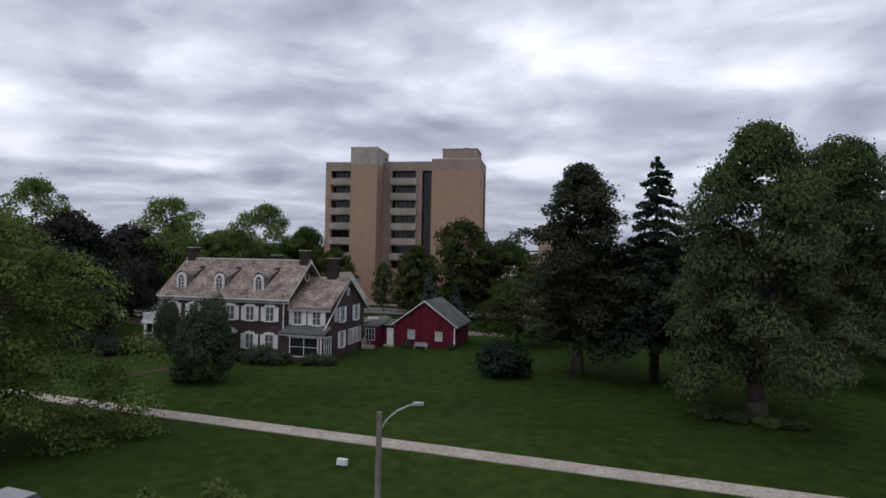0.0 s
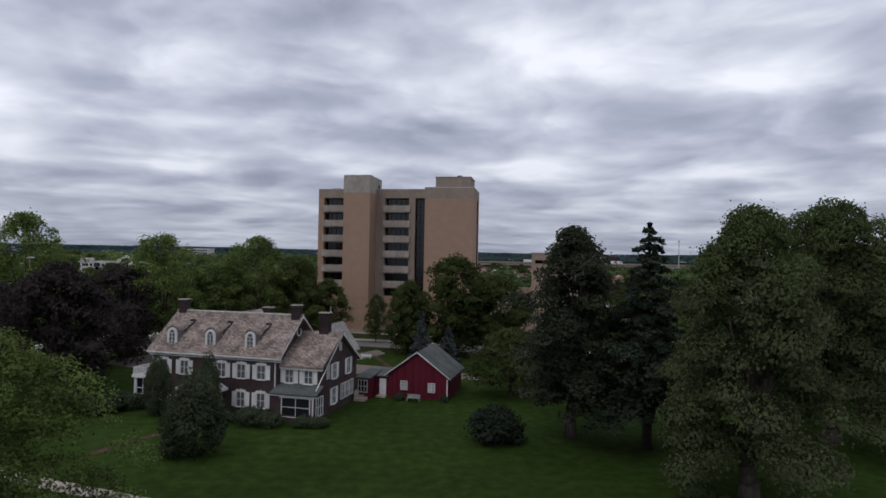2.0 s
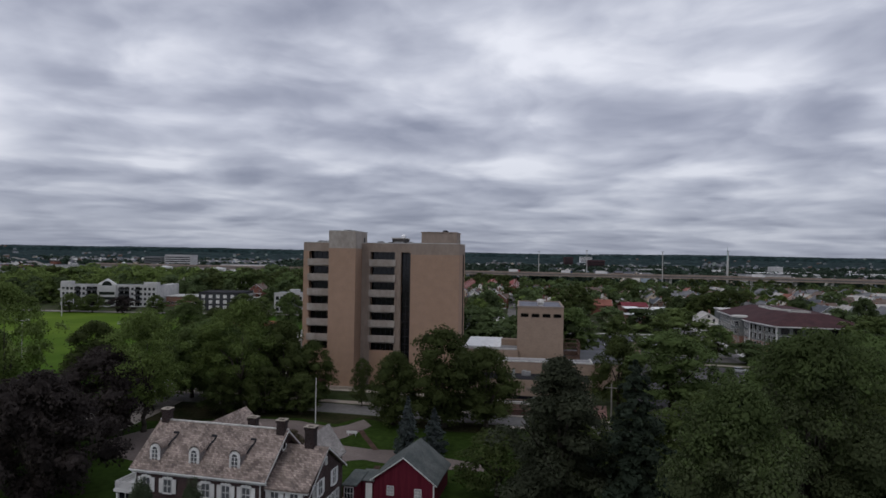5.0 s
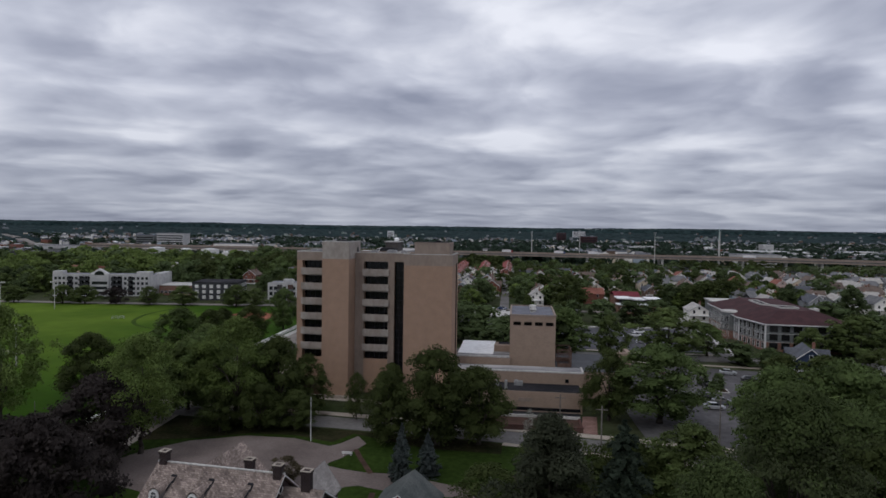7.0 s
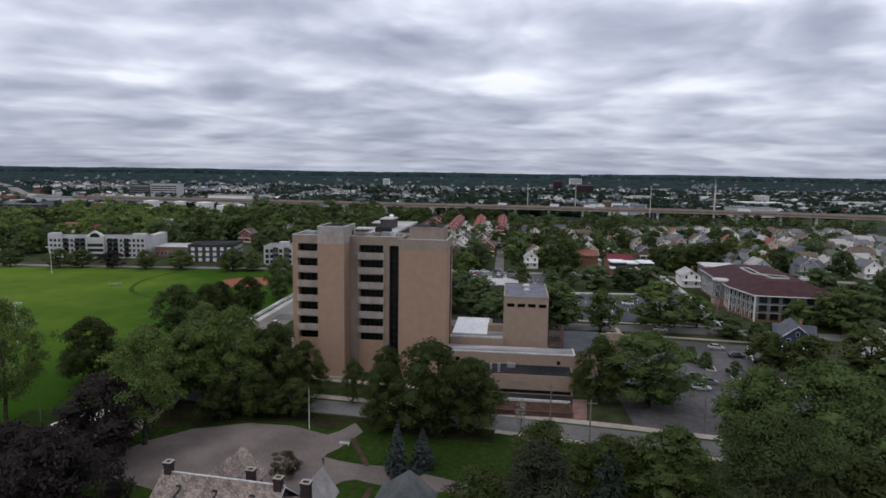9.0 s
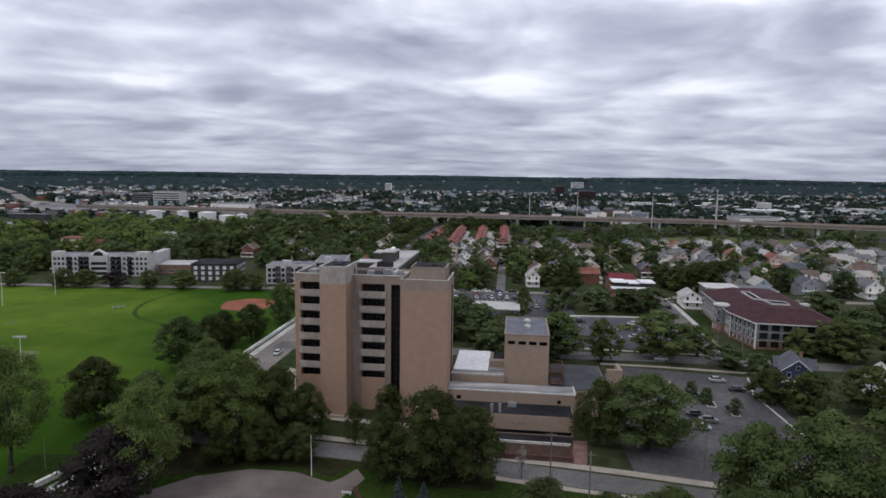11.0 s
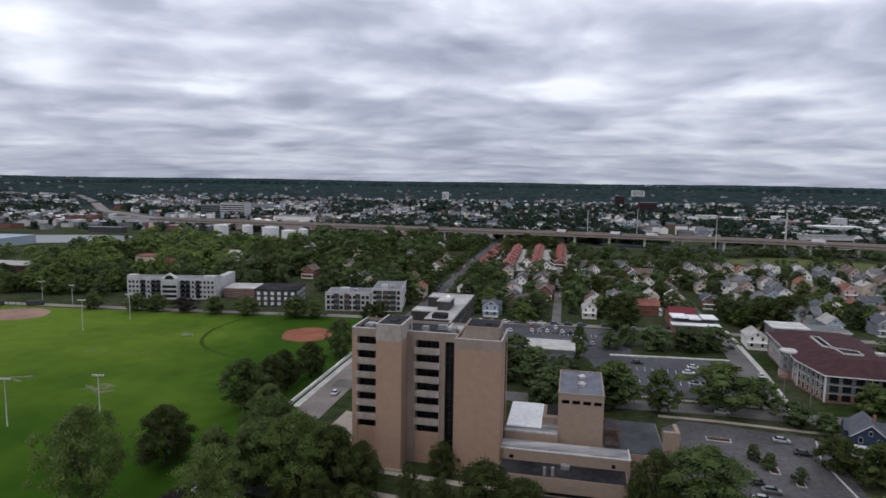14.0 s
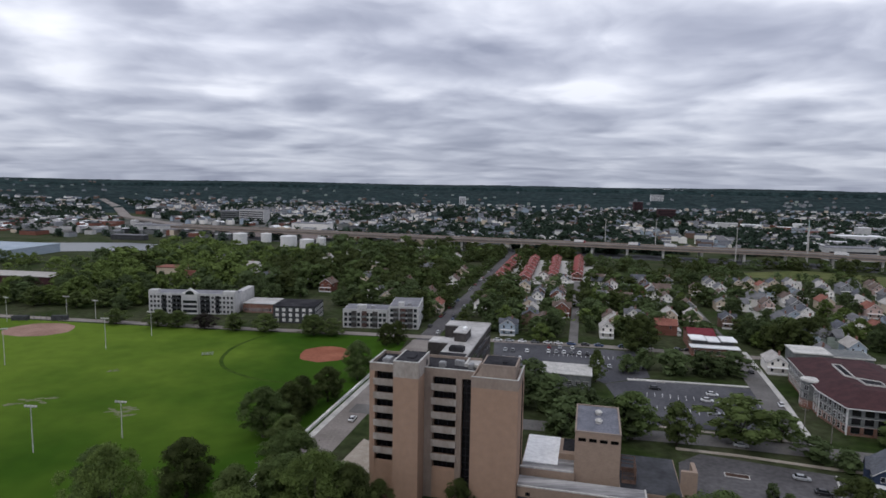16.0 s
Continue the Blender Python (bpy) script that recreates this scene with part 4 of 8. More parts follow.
# link to the garage
link_ = part("link", Shape().box(3.75, 5.38, 11.4, 15.2, -0.2, 2.5), RED_PAINT, house, "low red link building")
part("link_roof", Shape().solid([(3.75, 11.0, 2.65), (5.6, 11.2, 2.65), (5.6, 15.6, 3.0), (3.75, 15.6, 3.0)], (0, 0, -0.18)), SHINGLE, link_)
window(link_, (4.55, 11.36, 0.8), 1.2, 1.5, bars=(3, 2))
part("steps", Shape().box(4.0, 5.3, 9.9, 11.1, -0.1, 0.35).box(4.0, 4.15, 9.9, 11.1, 0.35, 1.2).box(4.0, 5.3, 9.9, 10.0, 0.7, 0.8), CONCRETE, link_)

# ---------- the red garage ----------
gar = thing("red_garage", "barn-red boarded garage with grey shingle gable roof", "garage", (-16.0, 65.68, 0), -14.2)
gu0, gu1, gv0, gv1 = 7.05, 14.75, 13.5, 21.6
gm = (gu0 + gu1) / 2
part("wall", Shape().box(gu0, gu1, gv0, gv1, -0.3, 2.7).solid([(gu0, gv0, 2.7), (gu1, gv0, 2.7), (gm, gv0, 5.45)], (0, 0.2, 0)).solid([(gu0, gv1, 2.7), (gm, gv1, 5.45), (gu1, gv1, 2.7)], (0, -0.2, 0)), RED_PAINT, gar, "barn-red boarded walls")
part("roof", ridge_roof(Shape(), gv0 - 0.25, gv1 + 0.25, gu0 - 0.4, gu1 + 0.4, gm, 2.62, 5.75, None, 0.16), SHINGLE, gar, "grey asphalt shingle roof")
gt = Shape()
gt.solid([(gu0 - 0.4, gv0 - 0.27, 2.66), (gu0 - 0.4, gv0 - 0.27, 2.53), (gm, gv0 - 0.27, 5.63), (gm, gv0 - 0.27, 5.78)], (0, -0.05, 0))
gt.solid([(gm, gv0 - 0.27, 5.78), (gm, gv0 - 0.27, 5.63), (gu1 + 0.4, gv0 - 0.27, 2.53), (gu1 + 0.4, gv0 - 0.27, 2.66)], (0, -0.05, 0))
gt.box(gu1 - 0.12, gu1 + 0.03, gv0 - 0.04, gv0 + 0.1, 0.0, 2.55)
part("trim", gt, WHITE_PAINT, gar)
window(gar, (9.25, gv0 - 0.05, 0.95), 0.9, 1.15, bars=(2, 3), glass=BLIND)
window(gar, (12.75, gv0 - 0.05, 0.85), 0.9, 1.15, bars=(2, 3), glass=BLIND)
part("door", Shape().box(6.1, 6.95, 13.3, 13.38, 0.2, 2.2), WHITE_PAINT, gar, "white garden door")
part("door_wall", Shape().box(5.4, 7.03, 13.4, 16.0, -0.2, 2.5), RED_PAINT, gar)
part("door_roof", Shape().solid([(5.2, 13.1, 2.6), (7.2, 13.1, 2.6), (7.2, 16.1, 3.0), (5.2, 16.1, 3.0)], (0, 0, -0.12)), SHINGLE, gar)
part("door_step", Shape().box(5.9, 7.1, 12.6, 13.3, -0.1, 0.2), CONCRETE, gar)
bin_ = thing("planter_cart", "small grey garden bench against the red wall", "bench", (-2.5, 74.6, 0), -14.2)
part("seat", Shape().box(-0.8, 0.8, -0.28, 0.28, 0.40, 0.46), METAL, bin_), part("backrest", Shape().box(-0.8, 0.8, 0.2, 0.26, 0.46, 0.80), METAL, bin_)
for x in (-0.8, 0.7):
    part("leg", Shape().box(x, x + 0.1, -0.25, 0.25, -0.02, 0.45), METAL, bin_)

# ---------- the tower ----------
TOWER_AT, TOWER_TURN = (-21.6, 141.5, 0), -9.5
tower = thing("tower_block", "tan concrete and brick tower with deep balcony bands", "tower block", TOWER_AT, TOWER_TURN)
ROOF_Z, PITCH, TOP_OPEN = 33.1, 3.55, 31.1
part("stair_core", Shape().box(0, 6.25, 0, 10.2, -0.5, 31.8), TAN, tower, "blank tan brick stair core")
part("core_head", Shape().box(-0.02, 6.27, -0.02, 10.22, 31.8, 35.7), BAND_CONCRETE, tower, "weathered grey core head")
part("core_vent", Shape().box(6.28, 6.34, 7.2, 8.2, 33.2, 34.4), ROOF_DARK, tower)
part("east_block", Shape().box(18.7, 29.8, 1.5, 14.0, -0.5, 30.6), TAN, tower, "blank tan brick end block")
part("east_head", Shape().box(18.68, 29.82, 1.48, 14.02, 30.6, 32.4).box(18.68, 29.82, 1.48, 1.8, 32.4, 33.1).box(29.5, 29.82, 1.8, 14.02, 32.4, 33.1).box(18.68, 19.0, 1.8, 14.02, 32.4, 33.1), TOWER_CONCRETE, tower)
part("penthouse", Shape().box(20.8, 28.9, 3.4, 11.5, 32.4, 35.6).box(20.7, 29.0, 3.3, 11.6, 35.6, 35.85), TOWER_CONCRETE, tower, "weathered concrete lift penthouse")
part("penthouse_roof", Shape().box(21.1, 28.6, 3.7, 11.2, 35.85, 35.9), ROOF_DARK, tower)
part("roof_box", Shape().box(25.5, 26.6, 5.0, 6.0, 35.9, 36.3), ROOF_DARK, tower)
part("core_roof", Shape().box(0.3, 5.95, 0.3, 9.9, 35.7, 35.76), ROOF_DARK, tower)
part("roof_hatch", Shape().box(2.5, 4.3, 3, 6, 35.76, 36.1), ROOF_DARK, tower)
part("main_roof", Shape().box(-7.7, 18.6, 5.9, 17.0, 32.2, 32.4), ROOF_DARK, tower)
part("parapet", Shape().box(-8.0, -0.02, 5.5, 5.9, 31.1, ROOF_Z).box(-8.0, -7.7, 5.9, 17.2, 31.1, ROOF_Z).box(6.27, 18.66, 5.5, 5.9, 31.1, ROOF_Z).box(-7.7, 18.6, 16.9, 17.2, 31.1, ROOF_Z), TOWER_CONCRETE, tower, "weathered concrete parapet")
part("west_side", Shape().box(-8.0, -7.6, 5.9, 17.2, -0.5, 31.1).box(-8.0, -6.6, 5.5, 5.9, -0.5, 31.1), TAN, tower)
part("middle_pier", Shape().box(6.27, 8.4, 5.5, 6.2, -0.5, 31.1).box(14.2, 15.7, 5.5, 6.2, -0.5, 31.1), TOWER_CONCRETE, tower)
part("slot_glazing", Shape().box(15.7, 18.68, 6.7, 6.8, 0.0, 31.0), TOWER_GLASS, tower, "dark full-height glazed slot")
mull = Shape()
for i in range(1, 3):
    mull.box(15.7 + i - 0.04, 15.7 + i + 0.04, 6.55, 6.7, 0, 31.0)
for i in range(18):
    mull.box(15.7, 18.68, 6.6, 6.7, 0.6 + i * PITCH / 2, 0.7 + i * PITCH / 2)
part("mullion", mull, ROOF_DARK, tower)
# stands proud of the wall; the slot's shade is only its colour
part("slot_panel", Shape().box(29.75, 29.86, 9.4, 11.4, 3.0, 30.8), OPENING_SHADE, tower, "near-black flat strip painting the shade of a narrow slot")
for a0, a1 in ((-6.6, -0.02), (8.4, 14.2)):
    part("lower_wall", Shape().box(a0, a1, 5.6, 5.95, -0.5, TOP_OPEN - 6 * PITCH - 1.75), TAN, tower)
    for k in range(7):
        zt = TOP_OPEN - k * PITCH
        zb = zt - 1.75
        # light sill band that stands out from the face, with a soffit behind
        if k < 6:
            part("balcony_front", Shape().box(a0 - 0.25, a1 + 0.02 if a1 > 0 and a1 < 1 else a1 + 0.25, 5.0, 5.35, zt - PITCH + 0.25, zb).box(a0, a1, 5.35, 7.4, zt - PITCH, zt - PITCH + 0.3), BAND_CONCRETE, tower, "stained concrete balcony front")
        gl = part("glazing", Shape().box(a0, a1, 7.3, 7.4, zb - 0.6, zt), TOWER_GLASS, tower)
        for i in range(1, 5):
            x = a0 + (a1 - a0) * i / 5
            part("mullion", Shape().box(x - 0.05, x + 0.05, 7.2, 7.3, zb - 0.6, zt), ROOF_DARK, gl)
    part("balcony_soffit", Shape().box(a0, a1, 5.95, 7.3, TOP_OPEN, TOP_OPEN + 0.2), TOWER_CONCRETE, tower)
part("inner_wall", Shape().box(-7.6, 18.68, 7.42, 16.9, -0.5, 31.1), TAN, tower)
part("rear_wing", Shape().box(6.0, 13.9, 17.2, 59.5, -0.5, 32.2), DARK_PANEL, tower, "dark panelled rear slab of the tower")
for b0, b1 in ((32.0, 38.0), (53.5, 59.5)):
    part("rear_arm", Shape().box(0.0, 6.0, b0, b1, -0.5, 32.2), DARK_PANEL, tower, "dark panelled arm of the rear slab")
    part("rear_arm_roof", Shape().box(0.15, 6.2, b0 + 0.15, b1 - 0.15, 32.2, 32.5), ROOF_PALE, tower, "pale membrane roof")
for b0, b1 in ((22.0, 32.0), (38.0, 53.5)):
    part("rear_court", Shape().box(0.3, 6.0, b0, b1, -0.5, 27.6), DARK_PANEL, tower)
    part("rear_court_roof", Shape().box(0.5, 6.0, b0, b1, 27.6, 27.7), ROOF_DARK, tower, "black felt lower roof")
part("rear_roof", Shape().box(6.2, 13.7, 22.4, 59.3, 32.2, 32.5), ROOF_PALE, tower, "pale membrane roof")
part("rear_felt", Shape().box(6.2, 13.7, 17.3, 22.4, 32.2, 32.45), ROOF_DARK, tower, "black felt strip behind the front block")
part("rear_parapet", Shape().box(13.7, 14.0, 17.2, 59.6, 32.2, 32.7).box(-0.1, 13.7, 59.3, 59.6, 32.2, 32.7), ROOF_PALE, tower)
for k in range(8):
    part("rear_glazing", Shape().box(13.92, 14.0, 18.5, 58.0, 4 + k * PITCH, 5.8 + k * PITCH), TOWER_GLASS, tower)
part("plant_room", Shape().box(7.3, 10.8, 34.0, 41.5, 32.5, 35.0), DARK_PANEL, tower, "dark clad plant room on the pale roof")
part("plant_room_roof", Shape().box(7.1, 11.0, 33.8, 41.7, 35.0, 35.3), ROOF_PALE, tower)
part("roof_vent", Shape().tube((9.8, 37.5, 35.3), (9.8, 37.5, 35.9), 0.6, 0.6, 12).tube((9.8, 37.5, 35.9), (9.8, 37.5, 36.3), 0.8, 0.35, 12), ROOF_NEW, tower, "white domed roof vent")
part("roof_unit", Shape().box(8.2, 12.2, 23.2, 26.0, 32.5, 33.6).box(8.5, 11.9, 23.5, 25.7, 33.6, 33.8), ROOF_DARK, tower, "dark plant unit on the pale roof")
part("roof_kerb", Shape().box(15.1, 15.5, 11.0, 16.8, 32.4, 33.2).box(15.5, 18.5, 11.0, 11.4, 32.4, 33.2), PALE_CONCRETE, tower, "pale raised roof kerb")
part("roof_deck", Shape().box(15.5, 18.5, 11.4, 16.8, 32.4, 32.6), ROOF_PALE, tower)
for a0, a1, b0, b1, z in ((-0.06, 6.31, -0.06, 0.3, 35.7), (-0.06, 0.3, 0.3, 10.26, 35.7), (5.95, 6.31, 0.3, 10.26, 35.7), (-8.05, -0.07, 5.45, 5.95, ROOF_Z), (-8.05, -7.65, 5.95, 17.25, ROOF_Z),
                          (6.32, 18.64, 5.45, 5.95, ROOF_Z), (18.64, 29.86, 1.44, 1.84, ROOF_Z), (29.46, 29.86, 1.84, 14.06, ROOF_Z)):
    part("coping", Shape().box(a0, a1, b0, b1, z, z + 0.16), PALE_CONCRETE, tower, "pale concrete coping")
for a, b, c_, d in ((-5.5, 8.0, 2.2, 3.0), (9.0, 9.0, 1.6, 1.6), (12.5, 11.5, 2.4, 1.4), (16.4, 9.5, 1.2, 2.0)):
    part("roof_unit", Shape().box(a, a + c_, b, b + d, 32.4, 33.5).box(a + 0.2, a + c_ - 0.2, b + 0.2, b + d - 0.2, 33.5, 33.7), METAL, tower)
part("base_wall", Shape().box(-4.5, 6.8, -0.9, -0.3, -0.3, 0.6), CONCRETE, tower, "low beige concrete plinth wall")
for i in range(14):
    a = 20.2 + i * 0.62
    part("roof_rail", Shape().tube((a, 11.8, 32.4), (a, 11.8, 33.5), 0.03, 0.03, 5), METAL, tower)

# ---------- low buildings beside the tower ----------
RED_RUST = surface("rusty_brown_screen", ((0.10, 0.062, 0.048), (0.17, 0.11, 0.085)), 0.4, 2.5, 0.9, fine_mix=0.25)
podium = thing("podium_building", "low tan concrete podium with flat grey roofs", "building", TOWER_AT, TOWER_TURN)
part("front_block", Shape().box(30.0, 58.6, -3.6, 3.3, -0.4, 4.4), POD, podium, "tan front block with blank walls")
part("front_roof", Shape().box(30.2, 58.4, -3.4, 3.3, 4.4, 4.46), ROOF_DARK, podium, "black felt roof")
part("middle_block", Shape().box(29.85, 59.5, 3.3, 9.0, -0.4, 7.0), POD, podium)
part("middle_coping", Shape().box(29.85, 59.6, 3.2, 3.6, 7.0, 7.3).box(59.2, 59.6, 3.6, 9.0, 7.0, 7.3), PALE_CONCRETE, podium)
part("middle_roof", Shape().box(29.85, 59.2, 3.6, 9.0, 7.0, 7.08), STREAKED, podium, "streaked grey roof")
part("band_window", Shape().box(30.5, 58.2, -3.66, -3.58, 0.3, 1.0), TOWER_GLASS, podium)
part("wall_vent", Shape().box(45.0, 48.0, -3.75, -3.6, 2.2, 3.0), TOWER_CONCRETE, podium)
part("wall_opening", Shape().box(32.0, 33.0, 3.18, 3.28, 4.9, 5.7), TOWER_GLASS, podium)
part("wall_opening", Shape().box(55.4, 56.2, 3.18, 3.28, 4.9, 5.7), TOWER_GLASS, podium)
for a, b in ((40.5, -2.9), (42.3, -2.6)):
    part("flue", Shape().tube((a, b, 4.4), (a, b, 6.4), 0.35, 0.35, 12), METAL, podium)
part("roof_unit", Shape().box(44.0, 46.0, 0.8, 2.2, 4.46, 5.3).box(44.2, 45.0, 1.0, 2.0, 5.3, 5.5), METAL, podium)
part("rear_block", Shape().box(30.0, 43.0, 10.0, 30.5, -0.4, 8.6), POD, podium)
part("front_felt", Shape().box(30.2, 38.8, 10.6, 13.2, 8.6, 8.68).box(38.8, 42.8, 10.6, 16.98, 8.6, 8.68), STREAKED, podium)
part("rear_ledge", Shape().box(29.9, 42.8, 9.9, 10.6, 8.6, 8.95), ROOF_PALE, podium)
part("white_roof", Shape().box(30.2, 38.8, 13.2, 30.2, 8.6, 8.85), ROOF_NEW, podium, "patched white membrane roof")
part("raised_wall", Shape().box(38.9, 43.0, 17.0, 19.0, 8.6, 10.2), POD, podium)
part("dark_roof", Shape().box(39.7, 42.9, 19.0, 30.2, 8.6, 8.7), ROOF_DARK, podium)
stack_house = part("stair_tower", Shape().box(42.8, 53.6, 11.6, 30.5, -0.4, 18.5), POD, podium, "tan square rooftop tower")
part("stair_tower_roof", Shape().box(43.1, 53.3, 11.9, 30.2, 18.5, 18.6), surface("blue_grey_roof", ((0.13, 0.135, 0.16), (0.18, 0.185, 0.215)), 0.3, 2.0, 0.8), stack_house)
part("coping", Shape().box(42.7, 53.7, 11.5, 11.9, 18.5, 18.85).box(42.7, 43.1, 11.9, 30.6, 18.5, 18.85).box(53.3, 53.7, 11.9, 30.6, 18.5, 18.85).box(43.1, 53.3, 30.2, 30.6, 18.5, 18.85), TOWER_CONCRETE, stack_house)
for i in range(4):
    # flat near-black piece: the shade within the louvre is painted
    part("louvre", Shape().box(43.6 + i * 2.55, 45.4 + i * 2.55, 11.52, 11.6, 16.3, 17.1), OPENING_SHADE, stack_house)
for b in (18.5, 24.5):
    part("roof_fan", Shape().tube((48.4, b, 18.6), (48.4, b, 19.3), 0.75, 0.75, 14).tube((48.4, b, 19.3), (48.4, b, 19.7), 1.0, 0.6, 14), PALE_CONCRETE, stack_house)
part("low_roof", Shape().box(53.7, 68.0, 9.2, 30.0, -0.4, 6.2), POD, podium)
part("low_roof_cover", Shape().box(53.9, 67.8, 9.4, 29.8, 6.2, 6.3), surface("wet_dark_roof", ((0.022, 0.023, 0.027), (0.060, 0.062, 0.070)), 0.15, 0.8, 0.5, specular=0.12), podium, "dark wet flat roof")
pen = part("roof_pen", Shape().box(54.2, 57.6, 13.0, 13.15, 6.3, 7.2).box(54.2, 57.6, 19.85, 20.0, 6.3, 7.2).box(57.45, 57.6, 13.15, 19.85, 6.3, 7.2), RED_RUST, podium, "rusty brown kerb of an open roof cage")
for a, b in ((54.3, 13.1), (57.5, 13.1), (54.3, 19.9), (57.5, 19.9), (57.5, 16.5)):
    part("pen_post", Shape().box(a - 0.1, a + 0.1, b - 0.1, b + 0.1, 6.3, 10.3), RED_RUST, pen)
for a0, a1, b0, b1 in ((54.2, 57.6, 13.02, 13.16), (54.2, 57.6, 19.84, 19.98), (57.44, 57.58, 13.0, 20.0)):
    for z in (8.2, 9.2, 10.2):
        part("pen_rail", Shape().box(a0, a1, b0, b1, z, z + 0.14), RED_RUST, pen)
for k in range(12):
    part("pen_bar", Shape().box(54.5 + k * 0.26, 54.56 + k * 0.26, 13.04, 13.1, 7.2, 10.3), RED_RUST, pen)
part("fin_wall", Shape().box(68.2, 72.0, 16.0, 17.0, -0.3, 9.6).box(71.0, 72.0, 17.0, 22.0, -0.3, 9.6), POD, podium, "tan concrete fin wall")
planter = thing("brick_planter", "long low red brick planter wall", "planter", TOWER_AT, TOWER_TURN)
part("wall", Shape().box(35.6, 57.5, -16.2, -15.8, -0.2, 1.0).box(57.1, 57.5, -15.8, -10.1, -0.2, 1.0).box(35.6, 36.0, -15.8, -10.1, -0.2, 1.0), BRICK, planter)
part("coping", Shape().box(35.5, 57.6, -16.3, -15.7, 1.0, 1.1), BRICK, planter)
part("soil", Shape().box(36.0, 57.1, -15.8, -10.1, -0.1, 0.75), MULCH, planter)
part("rear_wall", Shape().box(35.6, 57.5, -10.1, -9.7, -0.2, 1.25), PALE_CONCRETE, planter, "pale concrete back wall of the planter")
# level with the ground; the well's shade is only its dark colour
structure("light_well", Shape().box(31.0, 58.0, -9.7, -3.7, -0.3, 0.05), ROOF_DARK, "flat dark strip painting the shade of a sunken well before the podium", "light well", TOWER_AT, TOWER_TURN)
entry = thing("brick_gateway", "red brick wall below the tower plinth", "wall", TOWER_AT, TOWER_TURN)
part("wall", Shape().box(-6.0, 0.0, 1.5, 2.0, -0.2, 2.6), BRICK, entry)

# ---------- trees ----------
def np_mesh(name, verts, quads, material, normals=None):
    me = bpy.data.meshes.new(name)
    n, m = len(verts), len(quads)
    me.vertices.add(n)
    me.vertices.foreach_set("co", np.asarray(verts, np.float32).ravel())
    me.loops.add(m * 4)
    me.loops.foreach_set("vertex_index", np.asarray(quads, np.int32).ravel())
    me.polygons.add(m)
    me.polygons.foreach_set("loop_start", np.arange(0, m * 4, 4, dtype=np.int32))
    me.update(calc_edges=True)
    me.materials.append(material)
    if normals is not None:
        me.polygons.foreach_set("use_smooth", np.ones(m, bool))
        me.normals_split_custom_set_from_vertices(np.asarray(normals, np.float32))
    return me


def cards(rng, pos, normal, size, jitter=0.5, curl=0.25):
    """Small four-cornered leaf sprays at pos, facing roughly along normal."""
    n = len(pos)
    soft = normal / (np.linalg.norm(normal, axis=1)[:, None] + 1e-9)
    normal = normal + rng.normal(0, jitter, (n, 3))
    normal /= np.linalg.norm(normal, axis=1)[:, None] + 1e-9
    t = np.cross(normal, rng.normal(0, 1, (n, 3)))
    t /= np.linalg.norm(t, axis=1)[:, None] + 1e-9
    b = np.cross(normal, t)
    s = (size * rng.uniform(0.55, 1.35, n))[:, None]
    w = s * rng.uniform(0.6, 1.05, n)[:, None]
    bend = normal * s * curl
    v = np.stack([pos - t * s * 0.5 - bend, pos - b * w * 0.5 + bend * 0.4, pos + t * s * 0.5 - bend, pos + b * w * 0.5 + bend * 0.4], 1).reshape(-1, 3)
    soft = soft * 0.9 + normal * 0.18
    soft /= np.linalg.norm(soft, axis=1)[:, None] + 1e-9
    return v, np.arange(n * 4).reshape(n, 4), np.repeat(soft, 4, axis=0)


def lobed(rng, lobes, n, size, core=0.22, jitter=0.5, curl=0.25):
    """Leaves on and in a heap of rounded boughs, with gaps between them."""
    lobes = np.asarray(lobes)
    area = lobes[:, 3] * lobes[:, 4] + lobes[:, 5] * lobes[:, 3]
    k = rng.choice(len(lobes), n, p=area / area.sum())
    d = rng.normal(0, 1, (n, 3))
    d /= np.linalg.norm(d, axis=1)[:, None]
    r = np.where(rng.random(n) < core, rng.uniform(0.45, 0.85, n), rng.normal(0.93, 0.14, n))
    pos = lobes[k, :3] + d * lobes[k, 3:6] * r[:, None]
    up = d * 0.8 + np.array([0, 0, 0.45])
    return cards(rng, pos, up, size, jitter, curl)


